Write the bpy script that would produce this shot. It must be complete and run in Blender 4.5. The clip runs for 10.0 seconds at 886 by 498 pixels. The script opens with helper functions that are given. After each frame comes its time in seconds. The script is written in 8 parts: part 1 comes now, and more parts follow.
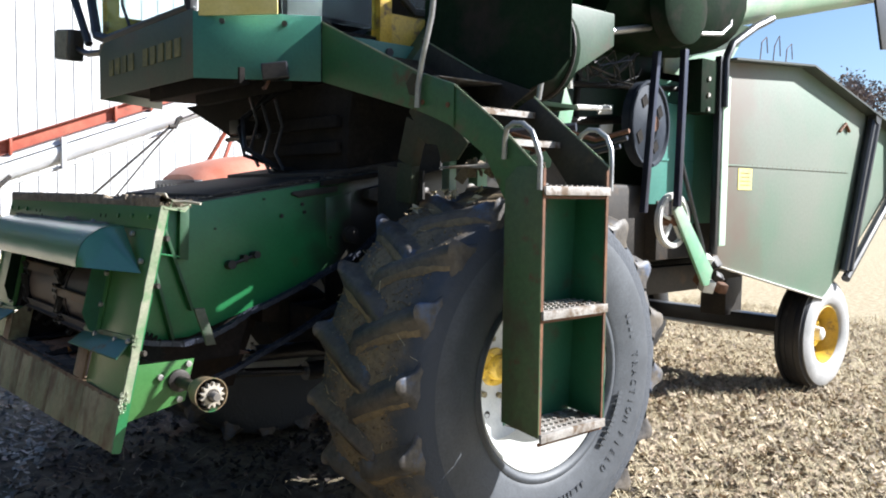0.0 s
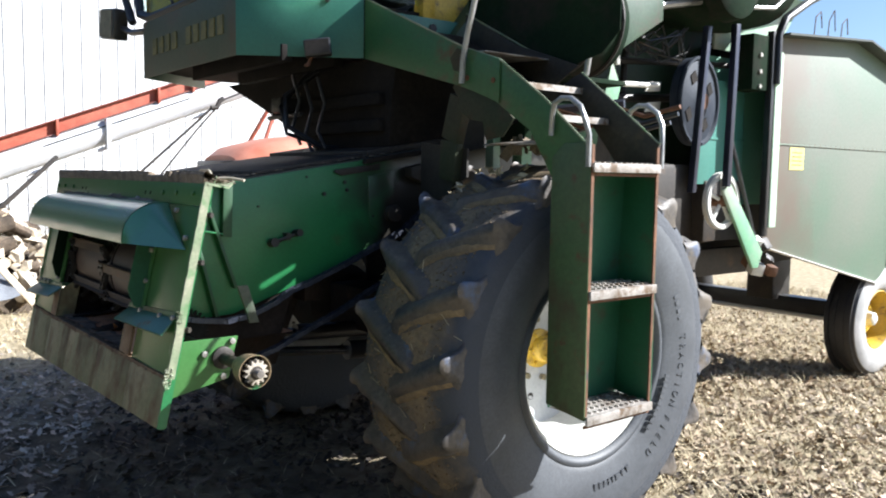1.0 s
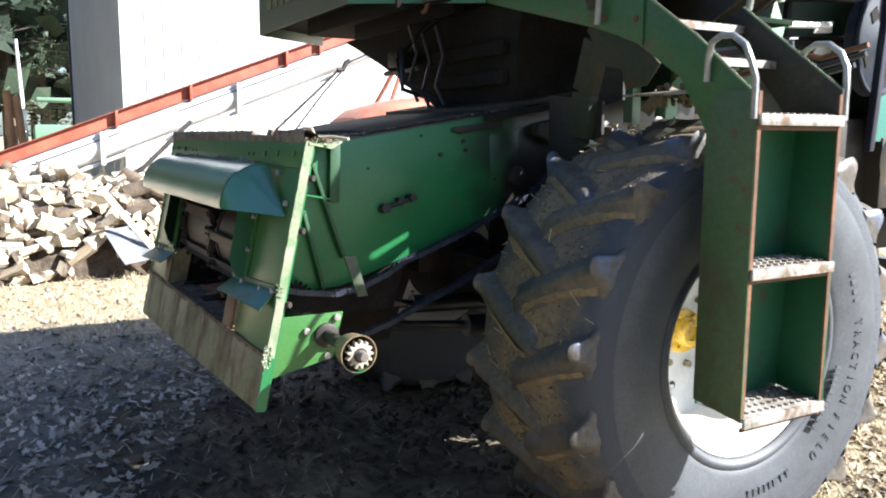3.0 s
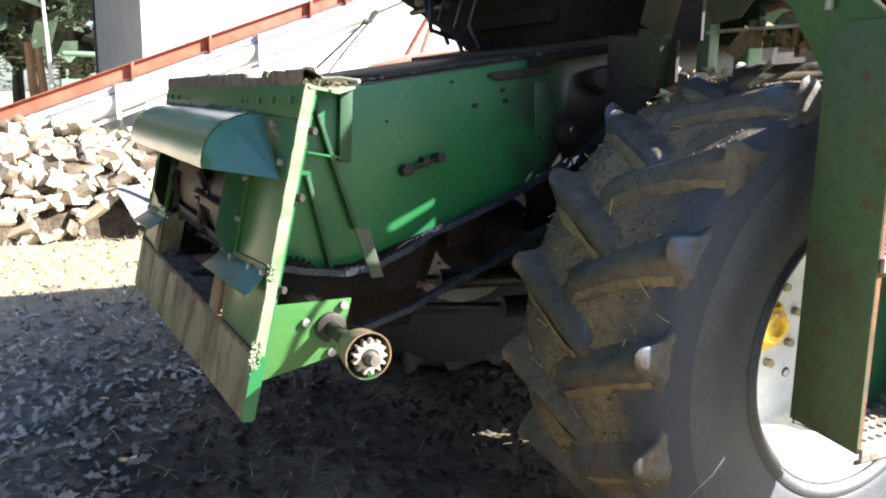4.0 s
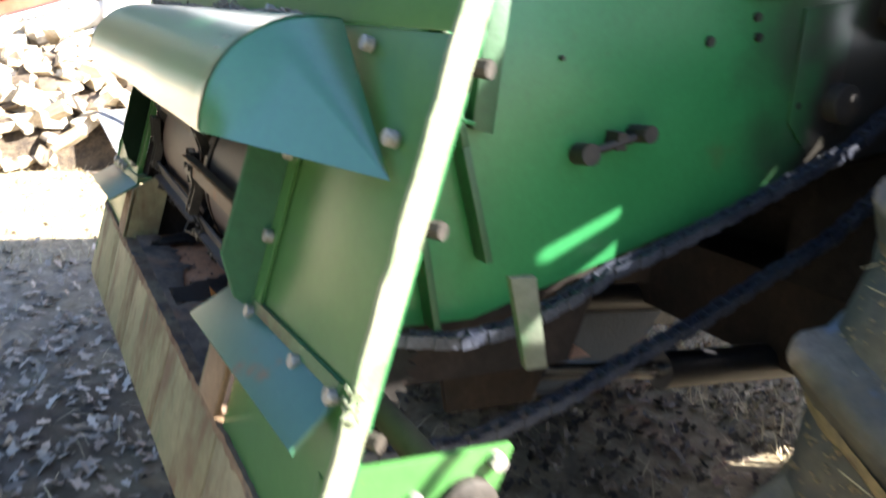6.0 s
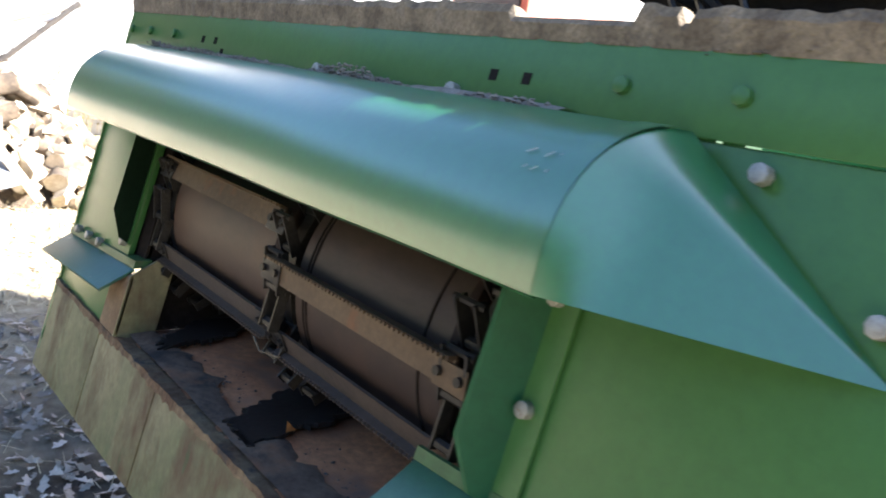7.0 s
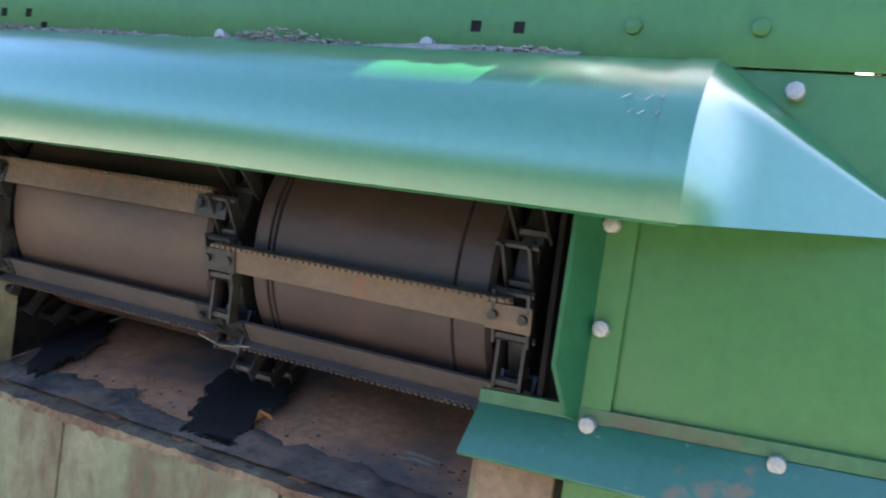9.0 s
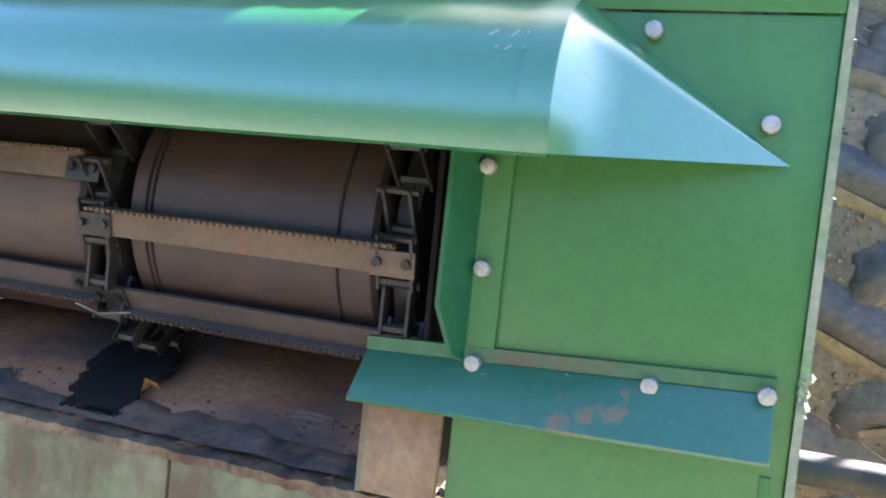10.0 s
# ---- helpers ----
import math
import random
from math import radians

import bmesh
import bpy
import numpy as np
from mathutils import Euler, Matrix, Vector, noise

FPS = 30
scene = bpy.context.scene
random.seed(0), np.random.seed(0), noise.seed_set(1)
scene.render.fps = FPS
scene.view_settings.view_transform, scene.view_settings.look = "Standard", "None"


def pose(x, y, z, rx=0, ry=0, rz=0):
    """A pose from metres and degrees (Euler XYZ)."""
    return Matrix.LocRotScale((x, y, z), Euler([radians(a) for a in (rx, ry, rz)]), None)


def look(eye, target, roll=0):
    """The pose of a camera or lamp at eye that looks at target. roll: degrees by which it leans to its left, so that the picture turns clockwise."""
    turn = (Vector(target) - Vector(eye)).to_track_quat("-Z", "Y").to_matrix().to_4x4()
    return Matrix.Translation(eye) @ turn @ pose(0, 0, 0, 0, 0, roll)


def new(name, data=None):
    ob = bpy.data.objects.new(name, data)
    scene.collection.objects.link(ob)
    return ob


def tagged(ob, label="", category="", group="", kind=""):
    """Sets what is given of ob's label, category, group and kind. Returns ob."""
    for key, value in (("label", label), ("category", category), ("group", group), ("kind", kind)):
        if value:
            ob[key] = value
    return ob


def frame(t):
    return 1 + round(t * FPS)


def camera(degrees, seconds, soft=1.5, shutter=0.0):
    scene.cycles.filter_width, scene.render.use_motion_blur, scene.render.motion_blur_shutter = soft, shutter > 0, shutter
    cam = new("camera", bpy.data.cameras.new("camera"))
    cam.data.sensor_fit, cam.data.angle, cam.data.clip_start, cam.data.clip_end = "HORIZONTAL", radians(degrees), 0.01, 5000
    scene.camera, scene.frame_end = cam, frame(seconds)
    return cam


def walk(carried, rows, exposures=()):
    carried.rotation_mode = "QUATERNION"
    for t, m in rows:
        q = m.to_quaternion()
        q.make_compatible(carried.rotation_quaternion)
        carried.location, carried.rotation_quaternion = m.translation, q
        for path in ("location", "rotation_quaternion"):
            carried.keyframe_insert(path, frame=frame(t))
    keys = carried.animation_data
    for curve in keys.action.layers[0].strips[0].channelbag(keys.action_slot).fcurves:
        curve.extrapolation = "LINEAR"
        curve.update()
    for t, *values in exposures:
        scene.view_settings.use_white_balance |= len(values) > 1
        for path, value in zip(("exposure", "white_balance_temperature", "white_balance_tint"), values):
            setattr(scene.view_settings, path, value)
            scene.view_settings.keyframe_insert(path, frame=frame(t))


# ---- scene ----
cam = camera(57.5, 10.0, soft=1.9, shutter=0.4)
PATH = [
    (0, (2.438, -0.819, 1.385), (0.933, 0.491, 1.248), 0.7),
    (0.5, (2.426, -0.812, 1.374), (0.901, 0.472, 1.216), 0.8),
    (1, (2.39, -0.808, 1.367), (0.828, 0.429, 1.186), 0.8),
    (1.5, (2.347, -0.78, 1.368), (0.726, 0.373, 1.158), 0.5),
    (2, (2.338, -0.665, 1.365), (0.638, 0.362, 1.127), 0.1),
    (2.5, (2.287, -0.636, 1.364), (0.564, 0.346, 1.105), -0.0),
    (4, (1.712, -0.389, 1.313), (-0.035, 0.513, 0.943), 0.9),
    (4.5, (1.551, -0.211, 1.332), (-0.199, 0.619, 0.834), 0.6),
    (5, (1.306, -0.147, 1.31), (-0.421, 0.66, 0.704), 1.3),
    (5.5, (0.975, -0.145, 1.284), (-0.721, 0.675, 0.613), 3.1),
    (6, (0.623, -0.187, 1.259), (-1.082, 0.726, 0.752), 5.5),
    (6.2, (0.479, -0.221, 1.281), (-1.213, 0.744, 0.828), 5.8),
    (7.3, (0.062, -0.478, 1.274), (-1.378, 0.85, 0.869), 7.0),
    (7.5, (-0.004, -0.489, 1.278), (-1.398, 0.876, 0.839), 4.75),
    (8, (-0.115, -0.537, 1.269), (-1.369, 0.961, 0.840), 2.90),
    (8.5, (-0.130, -0.623, 1.282), (-1.178, 1.012, 0.804), 2.18),
    (9, (-0.117, -0.681, 1.271), (-0.996, 1.048, 0.785), 2.46),
    (9.5, (-0.105, -0.699, 1.249), (-0.846, 1.095, 0.766), 3.13),
    (10, (-0.089, -0.688, 1.230), (-0.744, 1.133, 0.727), 1.94),
]
EXPOSURE = [(0, 1.60, 5870, 10), (2.5, 1.91, 5880, 10), (4.0, 2.40, 6250, 10), (4.5, 2.49, 6380, 10), (5.0, 2.54, 6480, 10), (5.5, 3.02, 6480, 10), (6.2, 3.27, 6480, 11), (7.5, 3.18, 6080, 12), (8, 3.24, 6060, 12), (8.5, 3.56, 5950, 12), (9, 3.97, 5900, 12), (10, 4.07, 5850, 12)]
walk(cam, [(t, look(eye, target, roll)) for t, eye, target, roll in PATH], EXPOSURE)

# ---- world and light ----
SUN_AZ, SUN_EL = radians(37), radians(35)
world = bpy.data.worlds.new("sky")
scene.world = world
world.use_nodes = True
wn = world.node_tree.nodes
sky = wn.new("ShaderNodeTexSky")
sky.sky_type = "NISHITA"
sky.sun_disc = False
sky.sun_elevation, sky.sun_rotation = SUN_EL, SUN_AZ
sky.air_density, sky.dust_density, sky.ozone_density = 1.0, 1.2, 3.5
wn["Background"].inputs["Strength"].default_value = 0.056
world.node_tree.links.new(sky.outputs[0], wn["Background"].inputs[0])
sun = new("sun", bpy.data.lights.new("sun", "SUN"))
sun.data.energy, sun.data.angle, sun.data.color = 5.0, radians(0.5), (1.0, 0.95, 0.87)
to_sun = Vector((math.sin(SUN_AZ) * math.cos(SUN_EL), math.cos(SUN_AZ) * math.cos(SUN_EL), math.sin(SUN_EL)))
sun.matrix_world = look(to_sun * 60, (0, 0, 0))


# ---- materials ----
def surf(name, a, b, rough=0.5, metal=0.0, s1=3.0, s2=60.0, fine=0.25, bump=0.05, spot=None, rough_spot=None,
         stretch=(1, 1, 1), island=0.0, shift=False, coat=0.0, spot2=None, contrast=(0.35, 0.65), bscale=None, spec=0.5):
    """Two colours mixed by a broad noise, fine grain, optional spots (colour, scale, threshold, softness, stretch)."""
    m = bpy.data.materials.new(name)
    m.use_nodes = True
    n, l = m.node_tree.nodes, m.node_tree.links
    p = n["Principled BSDF"]
    tc = n.new("ShaderNodeTexCoord")
    vec = tc.outputs["Object"]
    if shift:
        oi = n.new("ShaderNodeObjectInfo")
        mul = n.new("ShaderNodeVectorMath")
        mul.operation = "MULTIPLY_ADD"
        comb = n.new("ShaderNodeCombineXYZ")
        for k in range(3):
            l.new(oi.outputs["Random"], comb.inputs[k])
        mul.inputs[1].default_value = (37, 51, 23)
        l.new(comb.outputs[0], mul.inputs[0])
        l.new(vec, mul.inputs[2])
        vec = mul.outputs[0]

    def noise_at(scale, st=(1, 1, 1), detail=5.0, rgh=0.6):
        mp = n.new("ShaderNodeMapping")
        mp.inputs["Scale"].default_value = st
        l.new(vec, mp.inputs["Vector"])
        t = n.new("ShaderNodeTexNoise")
        t.inputs["Scale"].default_value = scale
        t.inputs["Detail"].default_value = detail
        t.inputs["Roughness"].default_value = rgh
        l.new(mp.outputs[0], t.inputs["Vector"])
        return t.outputs[0]

    def ramp(src, lo, hi):
        r = n.new("ShaderNodeMapRange")
        r.inputs["From Min"].default_value, r.inputs["From Max"].default_value = lo, hi
        l.new(src, r.inputs["Value"])
        return r.outputs[0]

    def mix(fac, c1, c2, mode="MIX"):
        x = n.new("ShaderNodeMix")
        x.data_type, x.blend_type = "RGBA", mode
        for sock, val in ((x.inputs[0], fac), (x.inputs[6], c1), (x.inputs[7], c2)):
            if isinstance(val, bpy.types.NodeSocket):
                l.new(val, sock)
            elif isinstance(val, (int, float)):
                sock.default_value = val
            else:
                sock.default_value = (*val, 1)
        return x.outputs[2]

    broad = noise_at(s1, stretch)
    grain = noise_at(s2, stretch, 3.0, 0.7)
    col = mix(ramp(broad, *contrast), a, b)
    g = ramp(grain, 0.25, 0.75)
    gm = n.new("ShaderNodeMapRange")
    gm.inputs["To Min"].default_value, gm.inputs["To Max"].default_value = 1 - fine, 1 + fine
    l.new(g, gm.inputs["Value"])
    hs = n.new("ShaderNodeHueSaturation")
    l.new(gm.outputs[0], hs.inputs["Value"])
    l.new(col, hs.inputs["Color"])
    col = hs.outputs[0]
    if island:
        geo = n.new("ShaderNodeNewGeometry")
        im = n.new("ShaderNodeMapRange")
        im.inputs["To Min"].default_value, im.inputs["To Max"].default_value = 1 - island, 1 + island
        l.new(geo.outputs["Random Per Island"], im.inputs["Value"])
        h2 = n.new("ShaderNodeHueSaturation")
        l.new(im.outputs[0], h2.inputs["Value"])
        l.new(col, h2.inputs["Color"])
        col = h2.outputs[0]
    elif shift:
        im = n.new("ShaderNodeMapRange")
        im.inputs["To Min"].default_value, im.inputs["To Max"].default_value = 0.7, 1.25
        l.new(oi.outputs["Random"], im.inputs["Value"])
        h2 = n.new("ShaderNodeHueSaturation")
        l.new(im.outputs[0], h2.inputs["Value"])
        l.new(col, h2.inputs["Color"])
        col = h2.outputs[0]
    rsock = None
    for sp in (spot, spot2):
        if not sp:
            continue
        c, sc, thr, soft = sp[:4]
        fac = ramp(noise_at(sc, sp[4] if len(sp) > 4 else (1, 1, 1), 6.0, 0.65), thr, thr + soft)
        col = mix(fac, col, c)
        if rough_spot is not None and rsock is None:
            rr = n.new("ShaderNodeMapRange")
            rr.inputs["To Min"].default_value, rr.inputs["To Max"].default_value = rough, rough_spot
            l.new(fac, rr.inputs["Value"])
            rsock = rr.outputs[0]
    l.new(col, p.inputs["Base Color"])
    p.inputs["Metallic"].default_value = metal
    p.inputs["Specular IOR Level"].default_value = spec
    if rsock is not None:
        l.new(rsock, p.inputs["Roughness"])
    else:
        rr = n.new("ShaderNodeMapRange")
        rr.inputs["To Min"].default_value, rr.inputs["To Max"].default_value = max(0.02, rough - 0.08), min(1, rough + 0.08)
        l.new(broad, rr.inputs["Value"])
        l.new(rr.outputs[0], p.inputs["Roughness"])
    if coat:
        p.inputs["Coat Weight"].default_value = coat
        p.inputs["Coat Roughness"].default_value = 0.24
        p.inputs["Coat IOR"].default_value = 1.95
    if bump:
        bp = n.new("ShaderNodeBump")
        bp.inputs["Strength"].default_value = min(1.0, bump * 4)
        bp.inputs["Distance"].default_value = bscale or 0.004
        l.new(grain, bp.inputs["Height"])
        l.new(bp.outputs[0], p.inputs["Normal"])
    return m


RUST = (0.16, 0.062, 0.025)
green = surf("green_paint", (0.016, 0.125, 0.040), (0.026, 0.160, 0.055), 0.33, s1=2.2, s2=90, fine=0.12, bump=0.012,
             spot=((0.055, 0.10, 0.035), 7, 0.62, 0.2), rough_spot=0.6, spot2=(RUST, 26, 0.73, 0.05))
green_front = surf("green_paint_front", (0.046, 0.140, 0.038), (0.064, 0.162, 0.048), 0.30, spec=0.38, s1=1.6, s2=70, fine=0.10, bump=0.012,
                   spot=((0.10, 0.13, 0.05), 3.5, 0.60, 0.25), rough_spot=0.5, spot2=(RUST, 22, 0.72, 0.05))
green_rusty = surf("green_paint_rusty", (0.026, 0.105, 0.036), (0.052, 0.118, 0.045), 0.45, s1=2.5, s2=60, fine=0.2, bump=0.03,
                   spot=((0.11, 0.055, 0.028), 5, 0.56, 0.12), rough_spot=0.8, spot2=((0.085, 0.075, 0.042), 9, 0.56, 0.18))
green_hood = surf("green_paint_hood", (0.018, 0.124, 0.045), (0.026, 0.145, 0.052), 0.33, spec=0.5, coat=1.0, s1=1.4, s2=80, fine=0.08, bump=0.008,
                  spot=((0.12, 0.17, 0.10), 9, 0.70, 0.12), rough_spot=0.5)
green_light = surf("green_paint_faded", (0.12, 0.30, 0.17), (0.20, 0.34, 0.22), 0.5, s1=2.0, s2=60, fine=0.12, bump=0.02,
                   spot=((0.32, 0.30, 0.25), 2.2, 0.52, 0.25))
green_grey = surf("green_paint_chalky", (0.105, 0.172, 0.118), (0.158, 0.178, 0.142), 0.55, s1=0.8, s2=50, fine=0.12, bump=0.02,
                  spot=((0.175, 0.160, 0.135), 1.1, 0.52, 0.16), spot2=(RUST, 30, 0.70, 0.05))
apron_mat = surf("apron_paint_worn", (0.125, 0.145, 0.062), (0.225, 0.195, 0.110), 0.55, s1=3, s2=50, fine=0.25, bump=0.05,
                 spot=((0.130, 0.085, 0.046), 8, 0.47, 0.16, (1.0, 1.0, 0.45)), rough_spot=0.85, spot2=((0.055, 0.115, 0.045), 14, 0.60, 0.12, (1, 1, 0.22)))
rust_mat = surf("rusty_steel", (0.085, 0.04, 0.02), (0.17, 0.075, 0.035), 0.8, s1=6, s2=70, fine=0.35, bump=0.08,
                spot=((0.06, 0.05, 0.045), 9, 0.58, 0.12))
lip_mat = surf("rust_eaten_edge", (0.10, 0.05, 0.025), (0.20, 0.14, 0.08), 0.85, s1=14, s2=90, fine=0.4, bump=0.12,
               spot=((0.05, 0.04, 0.035), 20, 0.55, 0.1))
floor_mat = surf("feeder_floor_steel", (0.40, 0.175, 0.088), (0.60, 0.29, 0.145), 0.6, s1=6, s2=80, fine=0.35, bump=0.05,
                 spot=((0.17, 0.12, 0.098), 5, 0.50, 0.14), spot2=((0.40, 0.30, 0.21), 16, 0.66, 0.03, (0.25, 1.4, 1)))
drum_mat = surf("drum_steel", (0.034, 0.021, 0.017), (0.058, 0.034, 0.025), 0.50, 0.2, s1=4, s2=70, fine=0.2, bump=0.02,
                spot=((0.085, 0.046, 0.028), 3.0, 0.46, 0.25), stretch=(0.4, 1, 1))
slat_mat = surf("slat_steel_dusty", (0.088, 0.055, 0.031), (0.135, 0.088, 0.050), 0.6, 0.1, s1=6, s2=90, fine=0.25, bump=0.04,
                spot=(RUST, 16, 0.6, 0.15))
chain_mat = surf("oily_chain_steel", (0.018, 0.016, 0.015), (0.040, 0.035, 0.031), 0.46, 0.35, s1=20, s2=160, fine=0.4, bump=0.03)
chain_blue = surf("roller_chain_steel", (0.022, 0.027, 0.045), (0.055, 0.060, 0.078), 0.42, 0.35, s1=20, s2=160, fine=0.3, bump=0.02)
dark_steel = surf("dark_greasy_steel", (0.018, 0.016, 0.015), (0.045, 0.036, 0.028), 0.6, 0.2, s1=4, s2=60, fine=0.35, bump=0.05,
                  spot=((0.09, 0.055, 0.03), 6, 0.6, 0.15))
# near-black: deep shade of undersides and recesses put into a grimy colour
shade_grime = surf("shade_grime_underside", (0.009, 0.008, 0.0075), (0.019, 0.016, 0.014), 0.85, spec=0.15, s1=5, s2=50, fine=0.4, bump=0.1, spot=((0.034, 0.025, 0.019), 7, 0.62, 0.12))
wall_joint = surf("grey_wall_joint", (0.16, 0.165, 0.175), (0.22, 0.225, 0.235), 0.6, s1=3, s2=40, fine=0.1, bump=0.01)
black_paint = surf("black_paint", (0.012, 0.012, 0.014), (0.03, 0.03, 0.034), 0.35, s1=5, s2=80, fine=0.2, bump=0.01)
belt_mat = surf("blue_black_steel_bar", (0.016, 0.018, 0.032), (0.03, 0.034, 0.06), 0.3, 0.2, s1=5, s2=90, fine=0.2, bump=0.01)
bolt_mat = surf("zinc_bolt", (0.30, 0.28, 0.25), (0.42, 0.40, 0.37), 0.5, 0.5, s1=60, s2=300, fine=0.25, bump=0.02, spot=((0.25, 0.16, 0.1), 90, 0.62, 0.1))
chrome = surf("bare_bright_steel", (0.55, 0.55, 0.55), (0.68, 0.67, 0.66), 0.22, 1.0, s1=10, s2=120, fine=0.15, bump=0.01)
rail_mat = surf("worn_grey_rail", (0.30, 0.30, 0.30), (0.45, 0.45, 0.44), 0.4, 0.6, s1=9, s2=120, fine=0.2, bump=0.02, spot=(RUST, 18, 0.66, 0.1))
tread_mat = surf("galvanised_tread", (0.25, 0.225, 0.20), (0.40, 0.37, 0.34), 0.55, 0.3, s1=12, s2=120, fine=0.3, bump=0.05, spot=((0.13, 0.088, 0.055), 14, 0.49, 0.12))
cream_edge = surf("bare_chipped_edge", (0.15, 0.20, 0.11), (0.26, 0.26, 0.18), 0.55, s1=9, s2=100, fine=0.25, bump=0.06, spot=((0.10, 0.2, 0.08), 12, 0.56, 0.1))
rubber = surf("tyre_rubber_muddy", (0.016, 0.017, 0.020), (0.030, 0.028, 0.028), 0.45, s1=5, s2=45, fine=0.3, bump=0.12, bscale=0.008,
              spot=((0.07, 0.055, 0.038), 3.2, 0.58, 0.2), rough_spot=0.85, spot2=((0.08, 0.075, 0.07), 11, 0.64, 0.15))
tread_mud = surf("tyre_valley_mud", (0.120, 0.096, 0.070), (0.235, 0.170, 0.096), 0.8, s1=3.5, s2=55, fine=0.35, bump=0.14, bscale=0.008,
                 spot=((0.100, 0.091, 0.084), 3.0, 0.55, 0.18), rough_spot=0.4, spot2=((0.20, 0.19, 0.175), 16, 0.61, 0.14))
# worn muddy lugs; the blue spots paint in reflected sky
lug_mat = surf("tyre_lug_worn_sky_sheen", (0.046, 0.044, 0.046), (0.112, 0.093, 0.074), 0.55, s1=7, s2=50, fine=0.45, bump=0.10, bscale=0.006,
               spot=((0.125, 0.098, 0.066), 4.5, 0.48, 0.22), rough_spot=0.8, spot2=((0.075, 0.110, 0.190), 5, 0.56, 0.12))
sidewall = surf("tyre_sidewall_dusty", (0.042, 0.046, 0.053), (0.070, 0.076, 0.086), 0.60, spec=0.6, s1=4, s2=100, fine=0.25, bump=0.05,
                spot=((0.088, 0.095, 0.106), 2.6, 0.56, 0.18))
rim_mat = surf("rim_white_dusty", (0.55, 0.54, 0.50), (0.68, 0.67, 0.62), 0.5, s1=6, s2=90, fine=0.12, bump=0.02, spot=((0.30, 0.2, 0.11), 12, 0.66, 0.1))
yellow = surf("yellow_paint", (0.48, 0.30, 0.02), (0.58, 0.38, 0.035), 0.45, s1=8, s2=90, fine=0.2, bump=0.03, spot=((0.17, 0.10, 0.03), 14, 0.54, 0.12))
yellow_pale = surf("yellow_sticker", (0.75, 0.62, 0.15), (0.8, 0.68, 0.22), 0.5, s1=20, s2=90, fine=0.1, bump=0)
pale_dirt = surf("pale_dried_dirt", (0.19, 0.155, 0.125), (0.31, 0.26, 0.215), 0.95, s1=30, s2=200, fine=0.35, bump=0.12)
grime = surf("chaff_and_dirt", (0.12, 0.092, 0.064), (0.25, 0.20, 0.14), 0.95, s1=30, s2=200, fine=0.4, bump=0.15)
white_wall = surf("white_ribbed_steel", (0.56, 0.57, 0.58), (0.64, 0.64, 0.64), 0.5, s1=0.7, s2=20, fine=0.05, bump=0.01, spot=((0.62, 0.60, 0.56), 2.2, 0.62, 0.2, (1, 1, 0.2)), shift=False)
# barn steel darkened so the gable colour holds its shade
gable_shaded = surf("white_steel_gable_shaded", (0.36, 0.37, 0.39), (0.44, 0.45, 0.47), 0.5, s1=0.7, s2=20, fine=0.06, bump=0.01)
grey_roof = surf("galvanised_roof", (0.35, 0.36, 0.38), (0.45, 0.46, 0.47), 0.4, 0.5, s1=1, s2=20, fine=0.1, bump=0.02)
red_paint = surf("red_oxide_paint", (0.30, 0.065, 0.035), (0.42, 0.12, 0.07), 0.55, s1=3, s2=50, fine=0.2, bump=0.03, spot=((0.16, 0.06, 0.035), 7, 0.6, 0.12))
red_hood = surf("faded_red_paint", (0.46, 0.15, 0.09), (0.56, 0.25, 0.17), 0.45, s1=2, s2=50, fine=0.12, bump=0.02)
galv = surf("galvanised_tube", (0.60, 0.61, 0.62), (0.72, 0.72, 0.72), 0.45, 0.2, s1=3, s2=60, fine=0.12, bump=0.02)
bark = surf("bark", (0.065, 0.048, 0.034), (0.15, 0.112, 0.078), 0.9, s1=8, s2=40, fine=0.4, bump=0.2, stretch=(1, 1, 0.3), shift=True)
wood = surf("split_wood", (0.36, 0.28, 0.19), (0.58, 0.50, 0.38), 0.8, s1=6, s2=50, fine=0.25, bump=0.12, stretch=(0.25, 1.5, 1.5), shift=True)
post_wood = surf("weathered_post", (0.40, 0.20, 0.10), (0.50, 0.28, 0.15), 0.8, s1=4, s2=40, fine=0.25, bump=0.1)
leaf_field = surf("sun_bleached_leaves", (0.25, 0.18, 0.11), (0.48, 0.39, 0.28), 0.75, s1=1.2, s2=25, fine=0.2, bump=0, island=0.5)
leaf_dead = surf("dead_leaves", (0.20, 0.155, 0.12), (0.48, 0.41, 0.34), 0.75, s1=1.2, s2=25, fine=0.2, bump=0, island=0.55, spot=((0.38, 0.34, 0.29), 30, 0.62, 0.05))
# leaf colour darkened to carry the shade under the machine
leaf_shaded = surf("shade_darkened_leaves", (0.028, 0.019, 0.013), (0.078, 0.058, 0.040), 0.7, s1=1.2, s2=25, fine=0.2, bump=0, island=0.6)
straw = surf("dry_straw_grass", (0.40, 0.33, 0.20), (0.52, 0.44, 0.29), 0.8, s1=0.6, s2=20, fine=0.2, bump=0, island=0.4)
woods_leaf = surf("dark_woods", (0.017, 0.033, 0.018), (0.028, 0.044, 0.025), 0.7, s1=0.3, s2=4, fine=0.3, bump=0, island=0.4)
pine_leaf = surf("pine_needles", (0.07, 0.11, 0.065), (0.11, 0.15, 0.09), 0.7, s1=0.8, s2=8, fine=0.3, bump=0, island=0.4)
fall_leaf = surf("autumn_leaves", (0.15, 0.12, 0.06), (0.24, 0.17, 0.08), 0.75, s1=0.6, s2=8, fine=0.3, bump=0, island=0.5)
